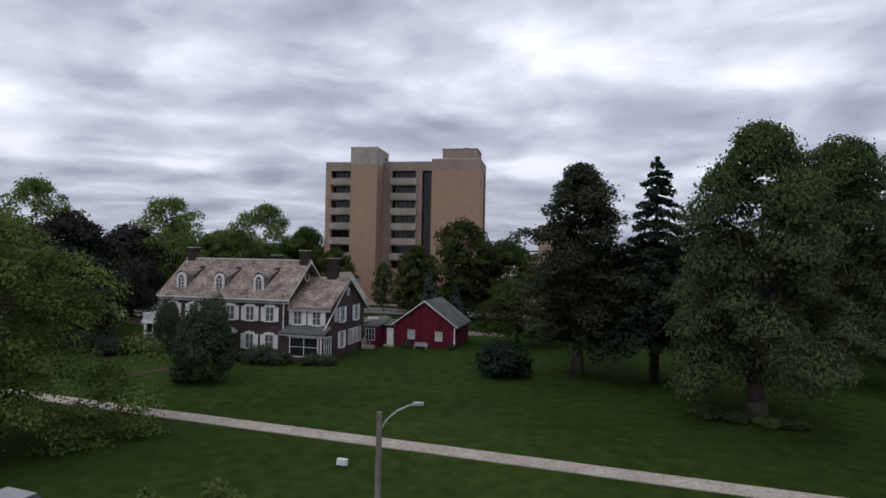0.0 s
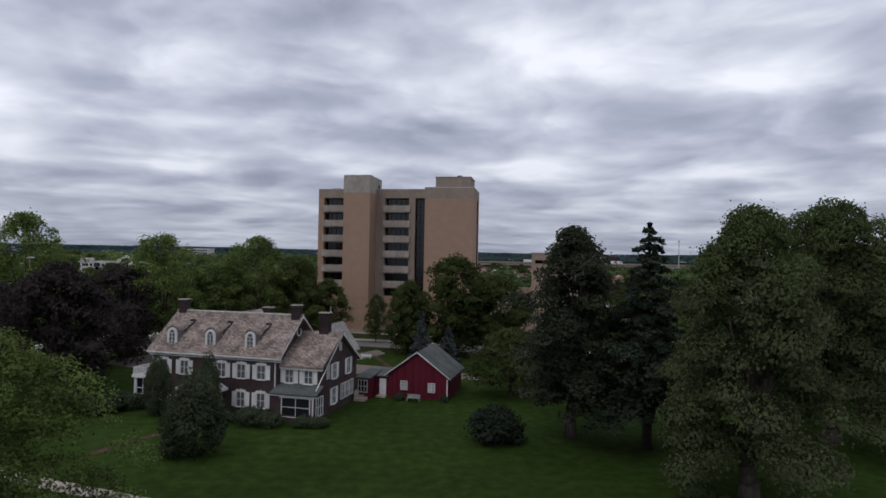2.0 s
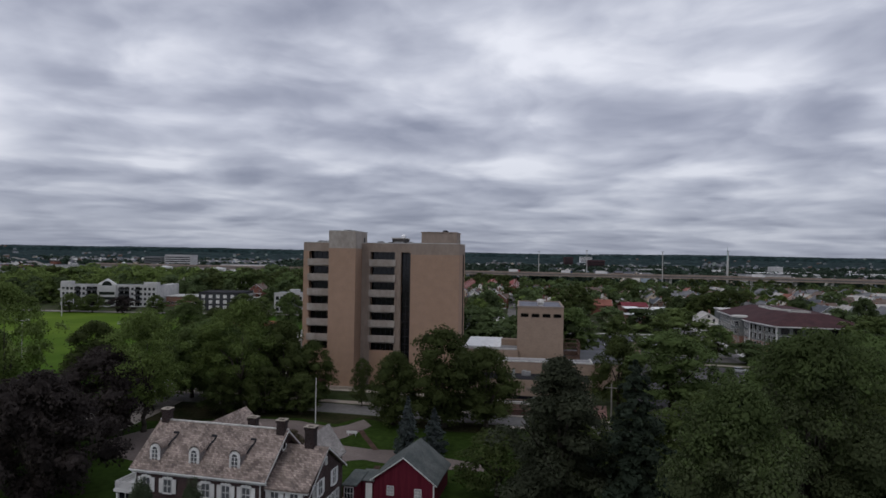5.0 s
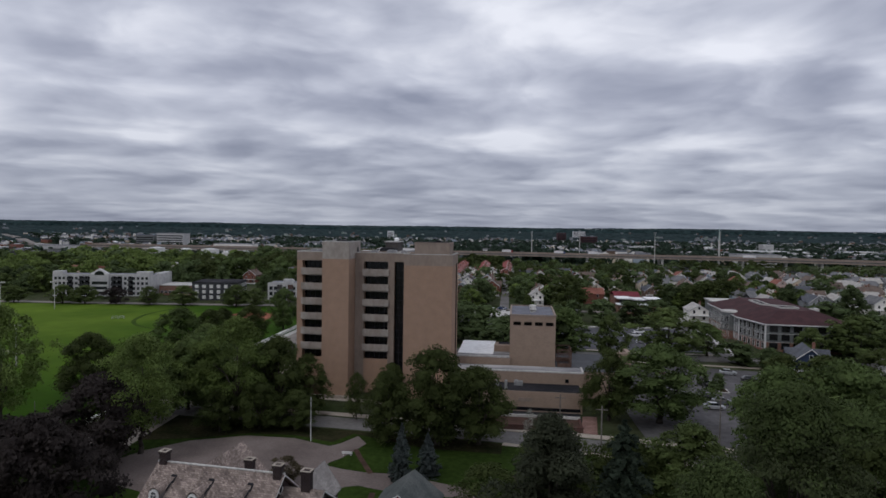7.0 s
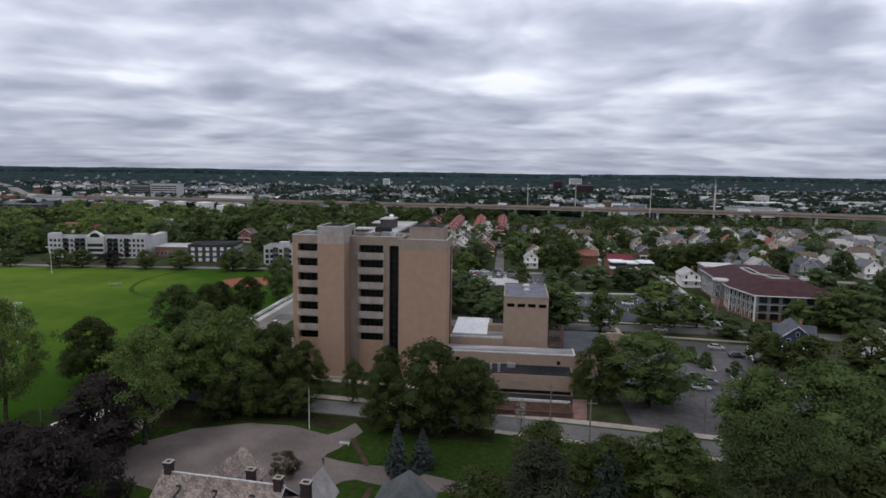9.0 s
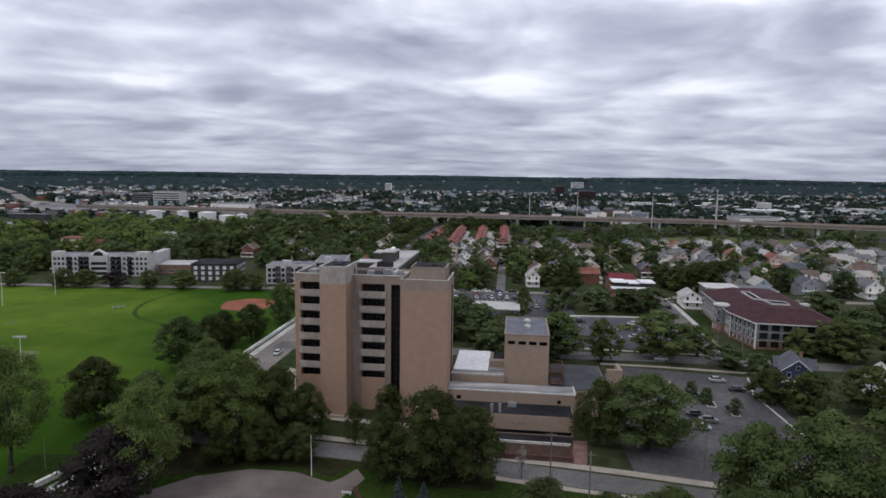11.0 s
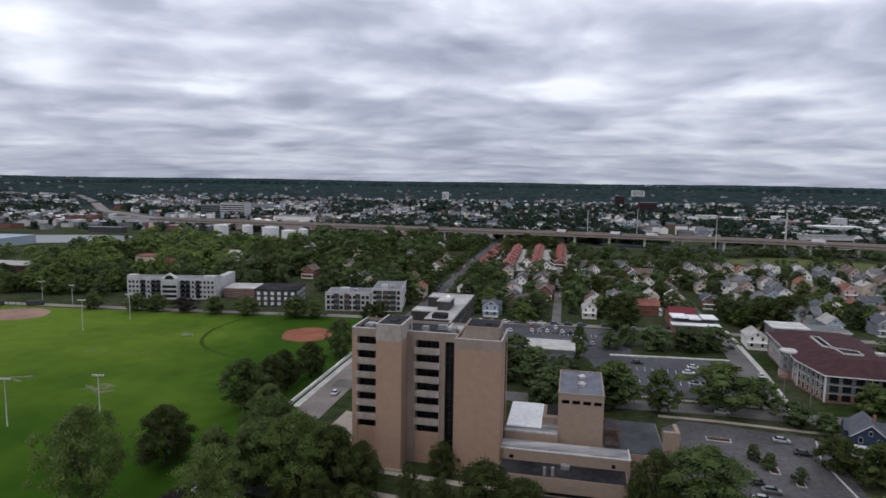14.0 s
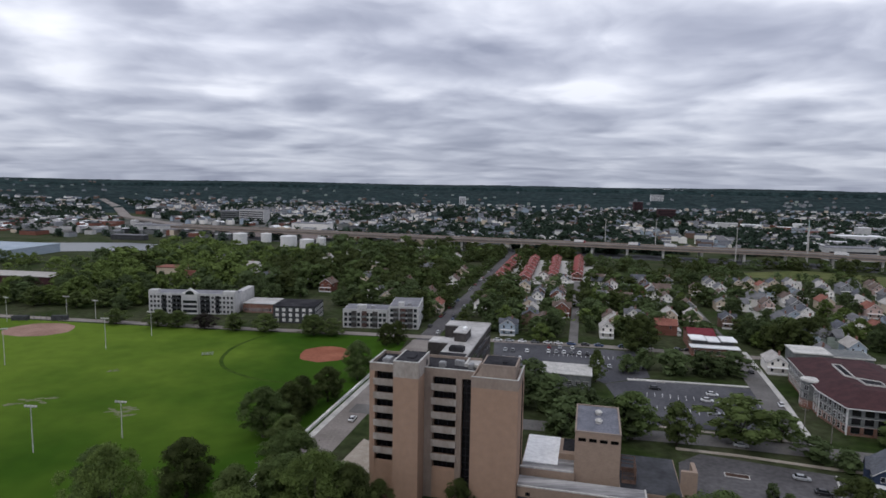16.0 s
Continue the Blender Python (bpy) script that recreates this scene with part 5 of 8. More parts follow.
def clumped(rng, k, n, size):
    """A crown of many separate leaf clumps on boughs: full on top, hollow beneath, with gaps between."""
    h, r, base, count = k["h"], k["r"], k["base"], k["clumps"]
    f = (np.arange(count) + rng.random(count)) / count
    prof = np.interp(f, [0, 0.15, 0.3, 0.5, 0.7, 0.85, 0.95, 1.0], PROFILES[k["profile"]])
    a = np.arange(count) * 2.39996 + rng.uniform(-0.6, 0.6, count)
    cr = k["clump"] * rng.uniform(0.65, 1.35, count)
    side = 1 + 0.17 * np.sin(a * 2 + 1.0) + 0.16 * np.sin(a * 3 + 4 * f) + rng.normal(0, k.get("wild", 0.14), count)
    rr = np.maximum(0, r * prof * side * rng.uniform(0.22, 1.0, count) ** 0.4 - cr * 0.3)
    z = base + (h - base) * f - cr * 0.3 - 0.05 * rr
    own = rng.choice(count, n, p=cr ** 2 / (cr ** 2).sum())
    d = rng.normal(0, 1, (n, 3))
    d /= np.linalg.norm(d, axis=1)[:, None]
    flip = (d[:, 2] < 0) & (rng.random(n) < k.get("hollow", 0.62))
    d[flip, 2] *= -1
    q = np.where(rng.random(n) < 0.14, rng.uniform(0.4, 0.85, n), rng.normal(0.94, k.get("thick", 0.17), n))
    q = np.where(rng.random(n) < k.get("stray", 0.07), rng.normal(1.15, 0.16, n), q)
    flat = k.get("flat", 0.62)
    pos = np.stack([rr * np.cos(a), rr * np.sin(a), z], 1)[own] + d * (cr[own] * q)[:, None] * np.array([1.0, 1.0, flat])
    out = np.stack([np.cos(a), np.sin(a), a * 0], 1)[own]
    drop = np.maximum(0, (d * out).sum(1)) * cr[own] * k.get("droop", 0.25)
    pos[:, 2] = np.maximum(0.15, pos[:, 2] - drop)
    rise = k.get("rise", 0.6)
    v, quads, soft = cards(rng, pos, d * (1.2 - rise) + np.array([0, 0, rise]), size, 0.36, 0.25)
    fill = k.get("fill", 0.0)
    if fill:      # the dense inner leaves of each clump, behind the outer sprays
        inner = np.argsort(-cr)[:k.get("filled", count)]
        m, sides = len(inner), len(CLUMP_V)
        ball = CLUMP_V[None] * (1 + rng.normal(0, 0.10, (m, sides, 1)))
        core = np.stack([rr * np.cos(a), rr * np.sin(a), z], 1)[inner][:, None] + ball * (cr[inner] * fill)[:, None, None] * np.array([1.0, 1.0, flat])
        core[:, :, 2] = np.maximum(0.2, core[:, :, 2])
        lit = CLUMP_V * (1.2 - rise) + np.array([0, 0, rise])
        lit = lit / np.linalg.norm(lit, axis=1)[:, None]
        quads = np.concatenate([quads, (CLUMP_F[None] + np.arange(m)[:, None, None] * sides + len(v)).reshape(-1, 4)])
        v, soft = np.concatenate([v, core.reshape(-1, 3)]), np.concatenate([soft, np.tile(lit, (m, 1))])
    return v, quads, soft


def rounded_block():
    """Corners and outward faces of a cube cut in four on each side and rounded."""
    corners, faces = [], []
    for axis in range(3):
        for side in (-1, 1):
            first = len(corners)
            for i in (-1, 0, 1):
                for j in (-1, 0, 1):
                    c = [i, j]
                    c.insert(axis, side)
                    corners.append(c)
            for i in (0, 1):
                for j in (0, 1):
                    o = first + i * 3 + j
                    faces.append((o, o + 3, o + 4, o + 1) if (side > 0) == (axis != 1) else (o, o + 1, o + 4, o + 3))
    corners = np.array(corners, float)
    return corners / np.linalg.norm(corners, axis=1)[:, None], np.array(faces)


CLUMP_V, CLUMP_F = rounded_block()


PROFILES = {
    "maple": (0.70, 0.98, 1.0, 0.88, 0.72, 0.60, 0.42, 0.15), "round": (0.55, 0.85, 1.0, 1.0, 0.88, 0.66, 0.42, 0.15),
    "pine": (0.70, 0.92, 1.0, 0.96, 0.76, 0.54, 0.34, 0.10), "airy": (0.92, 1.0, 0.98, 0.93, 0.84, 0.66, 0.46, 0.15), "tall": (0.5, 0.8, 0.95, 1.0, 0.85, 0.6, 0.36, 0.12),
}


def trunk_shape(rng, height, r, fork, spread, limbs, sides=10):
    s = Shape()
    pts = [Vector((0, 0, -0.2))]
    for i in range(1, 5):
        pts.append(Vector((rng.uniform(-0.12, 0.12) * i, rng.uniform(-0.12, 0.12) * i, fork * i / 4)))
    girth = (1.45, 1.02, 0.92, 0.84, 0.76)
    for i in range(4):
        s.tube(pts[i], pts[i + 1], r * girth[i], r * girth[i + 1], sides)
    boughs = []
    for i in range(limbs):
        a = 2 * math.pi * i / limbs + rng.uniform(-0.4, 0.4)
        reach = spread * rng.uniform(0.45, 0.9)
        start = pts[-1] * rng.uniform(0.75, 1.0)
        midp = start + Vector((math.cos(a) * reach * 0.4, math.sin(a) * reach * 0.4, (height - fork) * 0.35))
        tip = start + Vector((math.cos(a) * reach, math.sin(a) * reach, (height - fork) * rng.uniform(0.5, 0.8)))
        boughs.append(Shape().tube(start, midp, r * 0.5, r * 0.32, sides - 3).tube(midp, tip, r * 0.32, r * 0.1, sides - 4))
    boughs.append(Shape().tube(pts[-1], pts[-1] + Vector((0.2, 0.1, (height - fork) * 0.75)), r * 0.6, r * 0.12, 8))
    return s, boughs


def conifer_crown(rng, height, radius, base, whorls, per, n_leaf, size, droop=0.35, taper=1.0):
    """Whorls of drooping boughs, each with needles along it."""
    pos, nor = [], []
    each = max(3, n_leaf // (whorls * per))
    for w in range(whorls):
        f = 1 - (1 - w / (whorls - 1)) ** 1.25
        count = max(3, int(each * (0.12 + 1.7 * (1 - f))))
        z = base + (height - base) * f
        reach = radius * (1 - f) ** taper * rng.uniform(0.85, 1.1) + 0.1
        for k in range(per):
            a = 2 * math.pi * k / per + w * 0.9 + rng.uniform(-0.25, 0.25)
            ln = reach * rng.uniform(0.55, 1.25)
            z = base + (height - base) * f + rng.uniform(-0.18, 0.18) * min(1.0, reach)
            t = rng.random(count) ** 0.7
            side = rng.normal(0, 0.16, count) * ln * (0.4 + 0.6 * (1 - t))
            x, y = ln * t * math.cos(a) - side * math.sin(a), ln * t * math.sin(a) + side * math.cos(a)
            zz = z - droop * ln * t ** 1.6 + rng.normal(0, 0.09, count) * ln * 0.6 - np.abs(rng.normal(0, size * 0.5, count))
            pos.append(np.stack([x, y, zz], 1))
            nor.append(np.tile([math.cos(a) * 0.5, math.sin(a) * 0.5, 0.8], (count, 1)))
    return cards(rng, np.concatenate(pos), np.concatenate(nor), size)


BIG = ("maple_near", "fresh_near", "pine", "beech")
tree_stock = {}


def tree(name, label, x, y, height, radius, kind, seed=0, turn=None, leaves=None, category="tree", group=""):
    """Plants a tree; trees of one stock share their meshes and are turned and scaled."""
    key = (kind, seed)
    if key not in tree_stock:
        rng = np.random.default_rng(1000 + seed * 17 + sum(map(ord, kind)))
        k = KINDS[kind]
        h, r = k["h"], k["r"]
        n = k["n"]
        boughs = []
        if k["form"] == "clumped":
            v, q, nv = clumped(rng, k, n, k["size"])
            tr, boughs = trunk_shape(rng, h * 0.9, k["trunk"], k["fork"], r * 0.8, k.get("limbs", 6), 10 if n > 8000 else 7)
        elif k["form"] == "cone":
            v, q, nv = conifer_crown(rng, h, r, k["base"], k["whorls"], k["per"], n, k["size"], k["droop"], k.get("taper", 1.0))
            tr = Shape().tube((0, 0, -0.2), (0, 0, h * 0.5), k["trunk"], k["trunk"] * 0.6, 9).tube((0, 0, h * 0.5), (0, 0, h * 0.97), k["trunk"] * 0.6, 0.04, 7)
        else:
            lob = [(0, 0, h * 0.42, r * 0.95, r * 0.95, h * 0.44), (0, 0, h * 0.68, r * 0.62, r * 0.62, h * 0.31)]
            for i in range(k.get("lobes", 14)):
                a, f = i * 2.4, rng.uniform(0.12, 0.75)
                rr = r * (0.78 if f < 0.5 else 0.78 * (1.3 - f))
                lob.append((rr * math.cos(a), rr * math.sin(a), h * f, r * 0.32, r * 0.32, h * 0.13))
            v, q, nv = lobed(rng, lob, n, k["size"], 0.1)
            tr = Shape().tube((0, 0, -0.2), (0, 0, h * 0.5), k["trunk"], k["trunk"] * 0.5, 7)
        if kind not in BIG:
            for b in boughs:
                m = len(tr.v)
                tr.v += b.v
                tr.f += [tuple(m + e for e in f) for f in b.f]
            boughs = []
        fresh = None
        if "young" in k:      # light on the crown's top, put into the colour of its upper sprays
            mid = v.reshape(-1, 4, 3).mean(1)
            f = (mid[:, 2] - h * 0.62) / (h * 0.3) + rng.normal(0, 0.25, len(mid)) + 0.3 * np.sin(mid[:, 0] * 0.9) * np.sin(mid[:, 1] * 0.8)
            pick = np.repeat(f > 0.5, 4)
            fresh = np_mesh("upper_crown", v[pick], np.arange(pick.sum()).reshape(-1, 4), k["young"], nv[pick])
            v, nv = v[~pick], nv[~pick]
            q = np.arange(len(v)).reshape(-1, 4)
        tree_stock[key] = (np_mesh("crown", v, q, k["leaf"], nv), tr.mesh("trunk", BARK, True), h, r, [b.mesh("limb", BARK, True) for b in boughs], fresh)
    crown, trunk, h, r, limb_meshes, fresh = tree_stock[key]
    ob = thing(name, label, category, (x, y, 0), random.uniform(0, 360) if turn is None else turn, group)
    lean = 1 + (0.0 if kind in BIG[:3] else 0.13) * math.sin(x * 1.7 + y)
    ob.scale = (radius / r * lean, radius / r / lean, height / h)
    part("trunk", trunk, BARK, ob)
    for m in limb_meshes:
        part("limb", m, BARK, ob)
    part("crown", crown, None, ob)
    if fresh:
        part("upper_crown", fresh, None, ob, "upper crown leaves coloured greener for the light on top")
    return ob


KINDS = {
    # young: leaf colour of the upper crown, greener for the light it gets
    "maple_near": dict(form="clumped", h=20, r=8.5, base=3.4, clumps=74, clump=2.1, profile="maple", n=62000, size=0.27, hollow=0.86, flat=0.55, rise=0.5, thick=0.12, stray=0.05, trunk=0.75, fork=4.5, leaf=LEAF_NEAR, young=LEAF_TOP_LIT, limbs=9, wild=0.21),
    "fresh_near": dict(form="clumped", h=14, r=7.5, base=0.7, clumps=200, clump=1.25, profile="airy", n=66000, size=0.20, trunk=0.4, fork=3.0, leaf=LEAF_FRESH, limbs=10, droop=0.5),
    "broad": dict(form="clumped", fill=0.60, filled=36, h=18, r=7, base=3.2, clumps=70, clump=1.75, profile="round", n=11500, size=0.47, trunk=0.45, fork=4.0, leaf=LEAF_MAPLE),
    "oak": dict(form="clumped", fill=0.60, filled=36, h=17, r=7.5, base=2.6, clumps=70, clump=1.85, profile="round", n=11500, size=0.47, trunk=0.5, fork=4.0, leaf=LEAF_OAK),
    "fresh": dict(form="clumped", fill=0.60, filled=36, h=18, r=6.5, base=3.0, clumps=64, clump=1.6, profile="tall", n=11500, size=0.46, trunk=0.4, fork=4.0, leaf=LEAF_LIME, wild=0.2),
}
KINDS.update({
    "beech": dict(form="clumped", fill=0.60, filled=36, h=16, r=8, base=2.6, clumps=76, clump=1.85, profile="round", n=11500, size=0.50, trunk=0.6, fork=3.0, leaf=LEAF_BEECH),
    "thin": dict(form="clumped", h=7, r=3.4, base=1.4, clumps=60, clump=0.72, profile="round", n=6500, size=0.22, trunk=0.16, fork=1.8, leaf=LEAF_OAK, limbs=9),
    "town": dict(form="clumped", fill=0.76, filled=16, h=12, r=5, base=1.6, clumps=34, clump=1.55, profile="round", n=1150, size=0.94, trunk=0.3, fork=3.0, leaf=LEAF_TOWN, limbs=4),
    "sapling": dict(form="clumped", h=3.6, r=1.2, base=0.9, clumps=26, clump=0.32, profile="tall", n=1600, size=0.12, trunk=0.05, fork=1.2, leaf=LEAF_FRESH),
    "light": dict(form="clumped", fill=0.76, filled=16, h=12, r=5, base=1.6, clumps=34, clump=1.55, profile="round", n=1150, size=0.92, trunk=0.3, fork=3.0, leaf=LEAF_FRESH, limbs=4),
})
KINDS.update({
    "pine": dict(form="clumped", h=20.5, r=4.8, base=3.6, clumps=140, clump=1.15, profile="pine", wild=0.24, n=40000, size=0.26, trunk=0.42, fork=9.0, leaf=LEAF_PINE, limbs=10, flat=0.5, droop=0.45),
    "spruce": dict(form="cone", h=20.5, r=4.6, base=4.2, whorls=17, per=9, n=22000, size=0.30, trunk=0.36, droop=0.34, taper=0.68, leaf=LEAF_SPRUCE),
    "blue": dict(form="cone", h=8.5, r=2.4, base=0.4, whorls=18, per=9, n=4500, size=0.36, trunk=0.16, droop=0.2, taper=0.85, leaf=LEAF_BLUE),
    "yew": dict(form="dense", h=7.2, r=2.7, n=19000, size=0.19, trunk=0.2, lobes=26, leaf=LEAF_YEW),
    "dark_shrub": dict(form="dense", h=1.6, r=1.2, n=5000, size=0.12, trunk=0.06, lobes=10, leaf=LEAF_SPRUCE),
    "bed_plant": dict(form="dense", h=1.6, r=1.2, n=1800, size=0.15, trunk=0.06, lobes=9, leaf=LEAF_TOWN),
    "russet": dict(form="clumped", h=7, r=3.4, base=1.6, clumps=30, clump=0.7, profile="round", n=3600, size=0.25, trunk=0.16, fork=1.8, leaf=LEAF_RUSSET, limbs=9),
    "blossom": dict(form="clumped", h=7, r=1.8, base=1.8, clumps=24, clump=0.5, profile="tall", n=1500, size=0.17, trunk=0.1, fork=1.8, leaf=LEAF_BLOSSOM, limbs=6),
    "shrub": dict(form="dense", h=1.6, r=1.2, n=2200, size=0.14, trunk=0.06, lobes=8, leaf=LEAF_YEW),
})

KINDS["airy_lime"] = dict(KINDS["fresh"], profile="round", base=5.0, r=7.5, clumps=95, clump=1.25, n=13000, size=0.36, fill=0.0, leaf=LEAF_FRESH, stray=0.14, thick=0.24)
for far_kind in ("broad", "oak", "fresh", "beech"):
    KINDS["street_" + far_kind] = dict(KINDS[far_kind], n=2300, size=0.90, fill=0.70, filled=30)

# on the lawn
tree("maple_tree", "large dark green maple with a broad crown on the lawn", 23.4, 45.6, 21.2, 6.9, "maple_near", 1, 40)
tree("maple_tree", "tall dark green maple beyond the lawn maple", 39.0, 60.5, 23.4, 8.0, "maple_near", 2, 150)
tree("maple_tree", "fresh green low-branched maple beside the street", -27.2, 34.2, 13.9, 7.7, "fresh_near", 1, 20)
tree("pine_tree", "dark bushy pine with drooping boughs on the lawn", 13.4, 60.5, 20.6, 5.4, "pine", 1)
tree("spruce_tree", "dark slender spruce with drooping tiers on the lawn", 19.9, 57.5, 21.0, 6.0, "spruce", 1)
tree("yew", "dense dark green conical yew before the house", -20.6, 53.6, 7.4, 2.65, "yew", 1)
tree("yew", "narrow dark conifer against the house front", -29.6, 66.6, 6.6, 1.35, "yew", 2)
tree("yew", "narrow dark conifer against the house front", -23.8, 65.5, 7.0, 1.3, "yew", 2)
tree("ornamental_tree", "small tree with dull dark leaves beside the garage", 9.6, 78.5, 8.4, 5.4, "thin", 1)
tree("dark_bush", "low dark rounded bush on the lawn", 5.9, 59.0, 3.4, 2.7, "dark_shrub", 1, category="bush")
for x, y, h, r in ((-35.2, 70.0, 1.7, 1.6), (-33.0, 69.0, 1.8, 1.5), (-18.6, 63.4, 1.9, 1.9), (-16.6, 62.8, 1.5, 1.5), (-13.2, 63.0, 1.2, 1.2), (-11.6, 62.8, 1.1, 1.1), (-22, 64.6, 1.3, 1.2), (-4.2, 75.2, 0.9, 0.7), (1.2, 74.6, 0.8, 0.6)):
    tree("foundation_shrub", "clipped dark green shrub at the foot of the house", x, y, h, r, "shrub", 1, category="bush", group="shrubs round the house")
for x, y, h, r in ((19.6, 45.2, 0.9, 1.3), (21.0, 44.0, 0.8, 1.1), (22.8, 42.9, 0.7, 1.0), (24.4, 42.6, 0.6, 1.1), (20.2, 46.4, 0.9, 1.0)):
    tree("bed_shrub", "low pale green plants in a bed under the maple", x, y, h, r, "bed_plant", 2, category="bush", group="plants under the maple")

for x, y, h, r in ((-35.5, 67.2, 1.9, 2.0), (-38.2, 68.4, 1.9, 2.1), (-41.0, 70.0, 2.0, 2.2)):
    tree("hedge_bush", "dark clipped hedge bush beside the side porch", x, y, h, r, "dark_shrub", 3, category="bush", group="hedge by the porch")
for x, y, h, r in ((-7.4, 20.3, 3.9, 1.2), (-9.7, 20.6, 3.5, 1.0), (-6.6, 20.0, 3.7, 0.9)):
    tree("sapling", "young street sapling with pale fresh leaves", x, y, h, r, "sapling", 1, category="tree", group="saplings by the street")

# behind the house
COURT_TREES = [
    ("copper_beech", "spreading dark purple copper beech", -49.8, 98.5, 14.8, 7.6, "beech", 1), ("copper_beech", "dark purple copper beech beside the lawn", -46.0, 76.0, 15.6, 7.2, "beech", 2),
    ("copper_beech", "dark purple copper beech beside the street", -55.5, 84.0, 12.5, 6.6, "beech", 1), ("lime_tree", "tall green tree behind the court", -46.8, 106.0, 20.4, 7.2, "airy_lime", 1),
    ("lime_tree", "tall green tree behind the court", -36.0, 123.5, 20.6, 8.0, "airy_lime", 3), ("oak_tree", "dark green tree beside the tower", -28.0, 126.5, 16.6, 5.6, "oak", 1),
    ("oak_tree", "dark green tree beside the avenue", -22.5, 128.0, 12.5, 4.4, "oak", 2), ("lime_tree", "tall broad fresh green tree beside the field", -75.8, 114.5, 24.2, 8.4, "airy_lime", 2),
    ("oak_tree", "round dark green tree in the field", -72.5, 139.5, 14.6, 6.8, "oak", 1), ("willow_tree", "broad dull green tree beside the field wall", -66.5, 176.0, 15.5, 6.6, "broad", 2),
    ("oak_tree", "dark round tree beside the field wall", -60.5, 196.0, 13.0, 5.4, "oak", 2),
]
FIELD_TREES = [
    ("oak_tree", "dark round tree beside the field wall", -55.0, 208.0, 12.5, 5.6, "oak", 1), ("lime_tree", "green tree beside the field wall", -53.5, 160.0, 13.5, 5.6, "fresh", 1),
    ("lime_tree", "green tree on the field edge", -92.5, 135.5, 13.4, 5.8, "broad", 3), ("lime_tree", "fresh green tree beside the street", -48.0, 131.0, 15.5, 5.6, "fresh", 3),
    ("lime_tree", "tall green tree between infield and street", -49.6, 233.0, 15.5, 5.6, "broad", 1),
    ("lime_tree", "broad yellowish green tree beside the street", -44.5, 131.0, 16.0, 7.2, "broad", 3),
    ("lime_tree", "yellowish green tree beside the street", -52.5, 122.0, 17.0, 6.8, "fresh", 1), ("lime_tree", "green tree beside the field wall", -49.0, 148.0, 14.5, 6.2, "broad", 2),
    ("lime_tree", "green tree beside the street", -38.0, 142.0, 12.0, 4.6, "fresh", 2), ("oak_tree", "dark green tree behind the court", -33.0, 133.0, 13.5, 5.4, "broad", 3),
    ("oak_tree", "dark round tree beside the field wall", -62.0, 187.0, 13.5, 5.6, "oak", 3), ("oak_tree", "large dark oak before the tower", 4.0, 109.8, 17.4, 7.2, "oak", 3),
]
AVENUE_TREES = [
    ("oak_tree", "dark oak before the podium", 11.5, 110.0, 14.2, 5.6, "oak", 1), ("oak_tree", "dark lower oak before the tower", -5.0, 111.4, 13.0, 4.6, "oak", 2),
    ("oak_tree", "small dark tree at the tower foot", -5.2, 138.5, 8.6, 3.4, "oak", 2), ("maple_tree", "round green maple in the car park", 50.0, 122.5, 15.8, 8.6, "broad", 1),
    ("maple_tree", "dull green maple beside the podium", 40.0, 124.0, 14.6, 4.8, "oak", 3), ("maple_tree", "large green maple beside the avenue", 64.0, 88.0, 20.0, 8.2, "broad", 1),
    ("maple_tree", "green maple beside the avenue", 54.6, 89.0, 19.0, 6.8, "broad", 2), ("oak_tree", "dark tree beyond the garage", 20.0, 87.0, 11.2, 6.4, "oak", 2),
    ("oak_tree", "dark tree beyond the garage", 30.0, 86.0, 9.6, 5.6, "oak", 3), ("maple_tree", "fresh green tree beyond the lawn", 38.0, 82.0, 12.6, 5.6, "fresh", 1),
    ("maple_tree", "green tree beyond the lawn", 78.0, 84.0, 17.0, 7.4, "fresh", 3),
]
LAWN_EDGE_TREES = [
    ("maple_tree", "green tree beyond the lawn", 55.0, 70.0, 15.0, 7.0, "oak", 1), ("oak_tree", "dark tree beyond the lawn", 68.0, 74.0, 14.0, 6.6, "broad", 3),
    ("court_tree", "small russet-leaved tree in the court island", -19.6, 94.0, 3.8, 3.0, "russet", 2), ("oak_tree", "low dark tree behind the court", -30.0, 119.0, 9.0, 4.6, "oak", 2),
    ("oak_tree", "low dark tree behind the court", -23.0, 118.6, 7.5, 4.0, "oak", 3), ("oak_tree", "low dark bushy tree behind the court", -37.0, 117.5, 8.0, 4.0, "oak", 1),
    ("street_tree", "young street tree with white blossom", 20.9, 110.2, 6.5, 1.5, "blossom", 1), ("street_tree", "young tree by the planter", 12.5, 121.8, 7.0, 2.2, "thin", 1), ("street_tree", "young tree beside the avenue", -12.0, 124.5, 9.5, 2.6, "thin", 2),
]
for nm, lab, x, y, h, r, kind, seed in COURT_TREES + FIELD_TREES + AVENUE_TREES + LAWN_EDGE_TREES:
    tree(nm, lab, x, y, h, r, kind, seed)
tree("blue_spruce", "small silvery blue spruce behind the garage", -2.1, 93.6, 9.2, 2.4, "blue", 1)
tree("blue_spruce", "small silvery blue spruce behind the garage", 2.0, 95.6, 7.0, 2.3, "blue", 1)

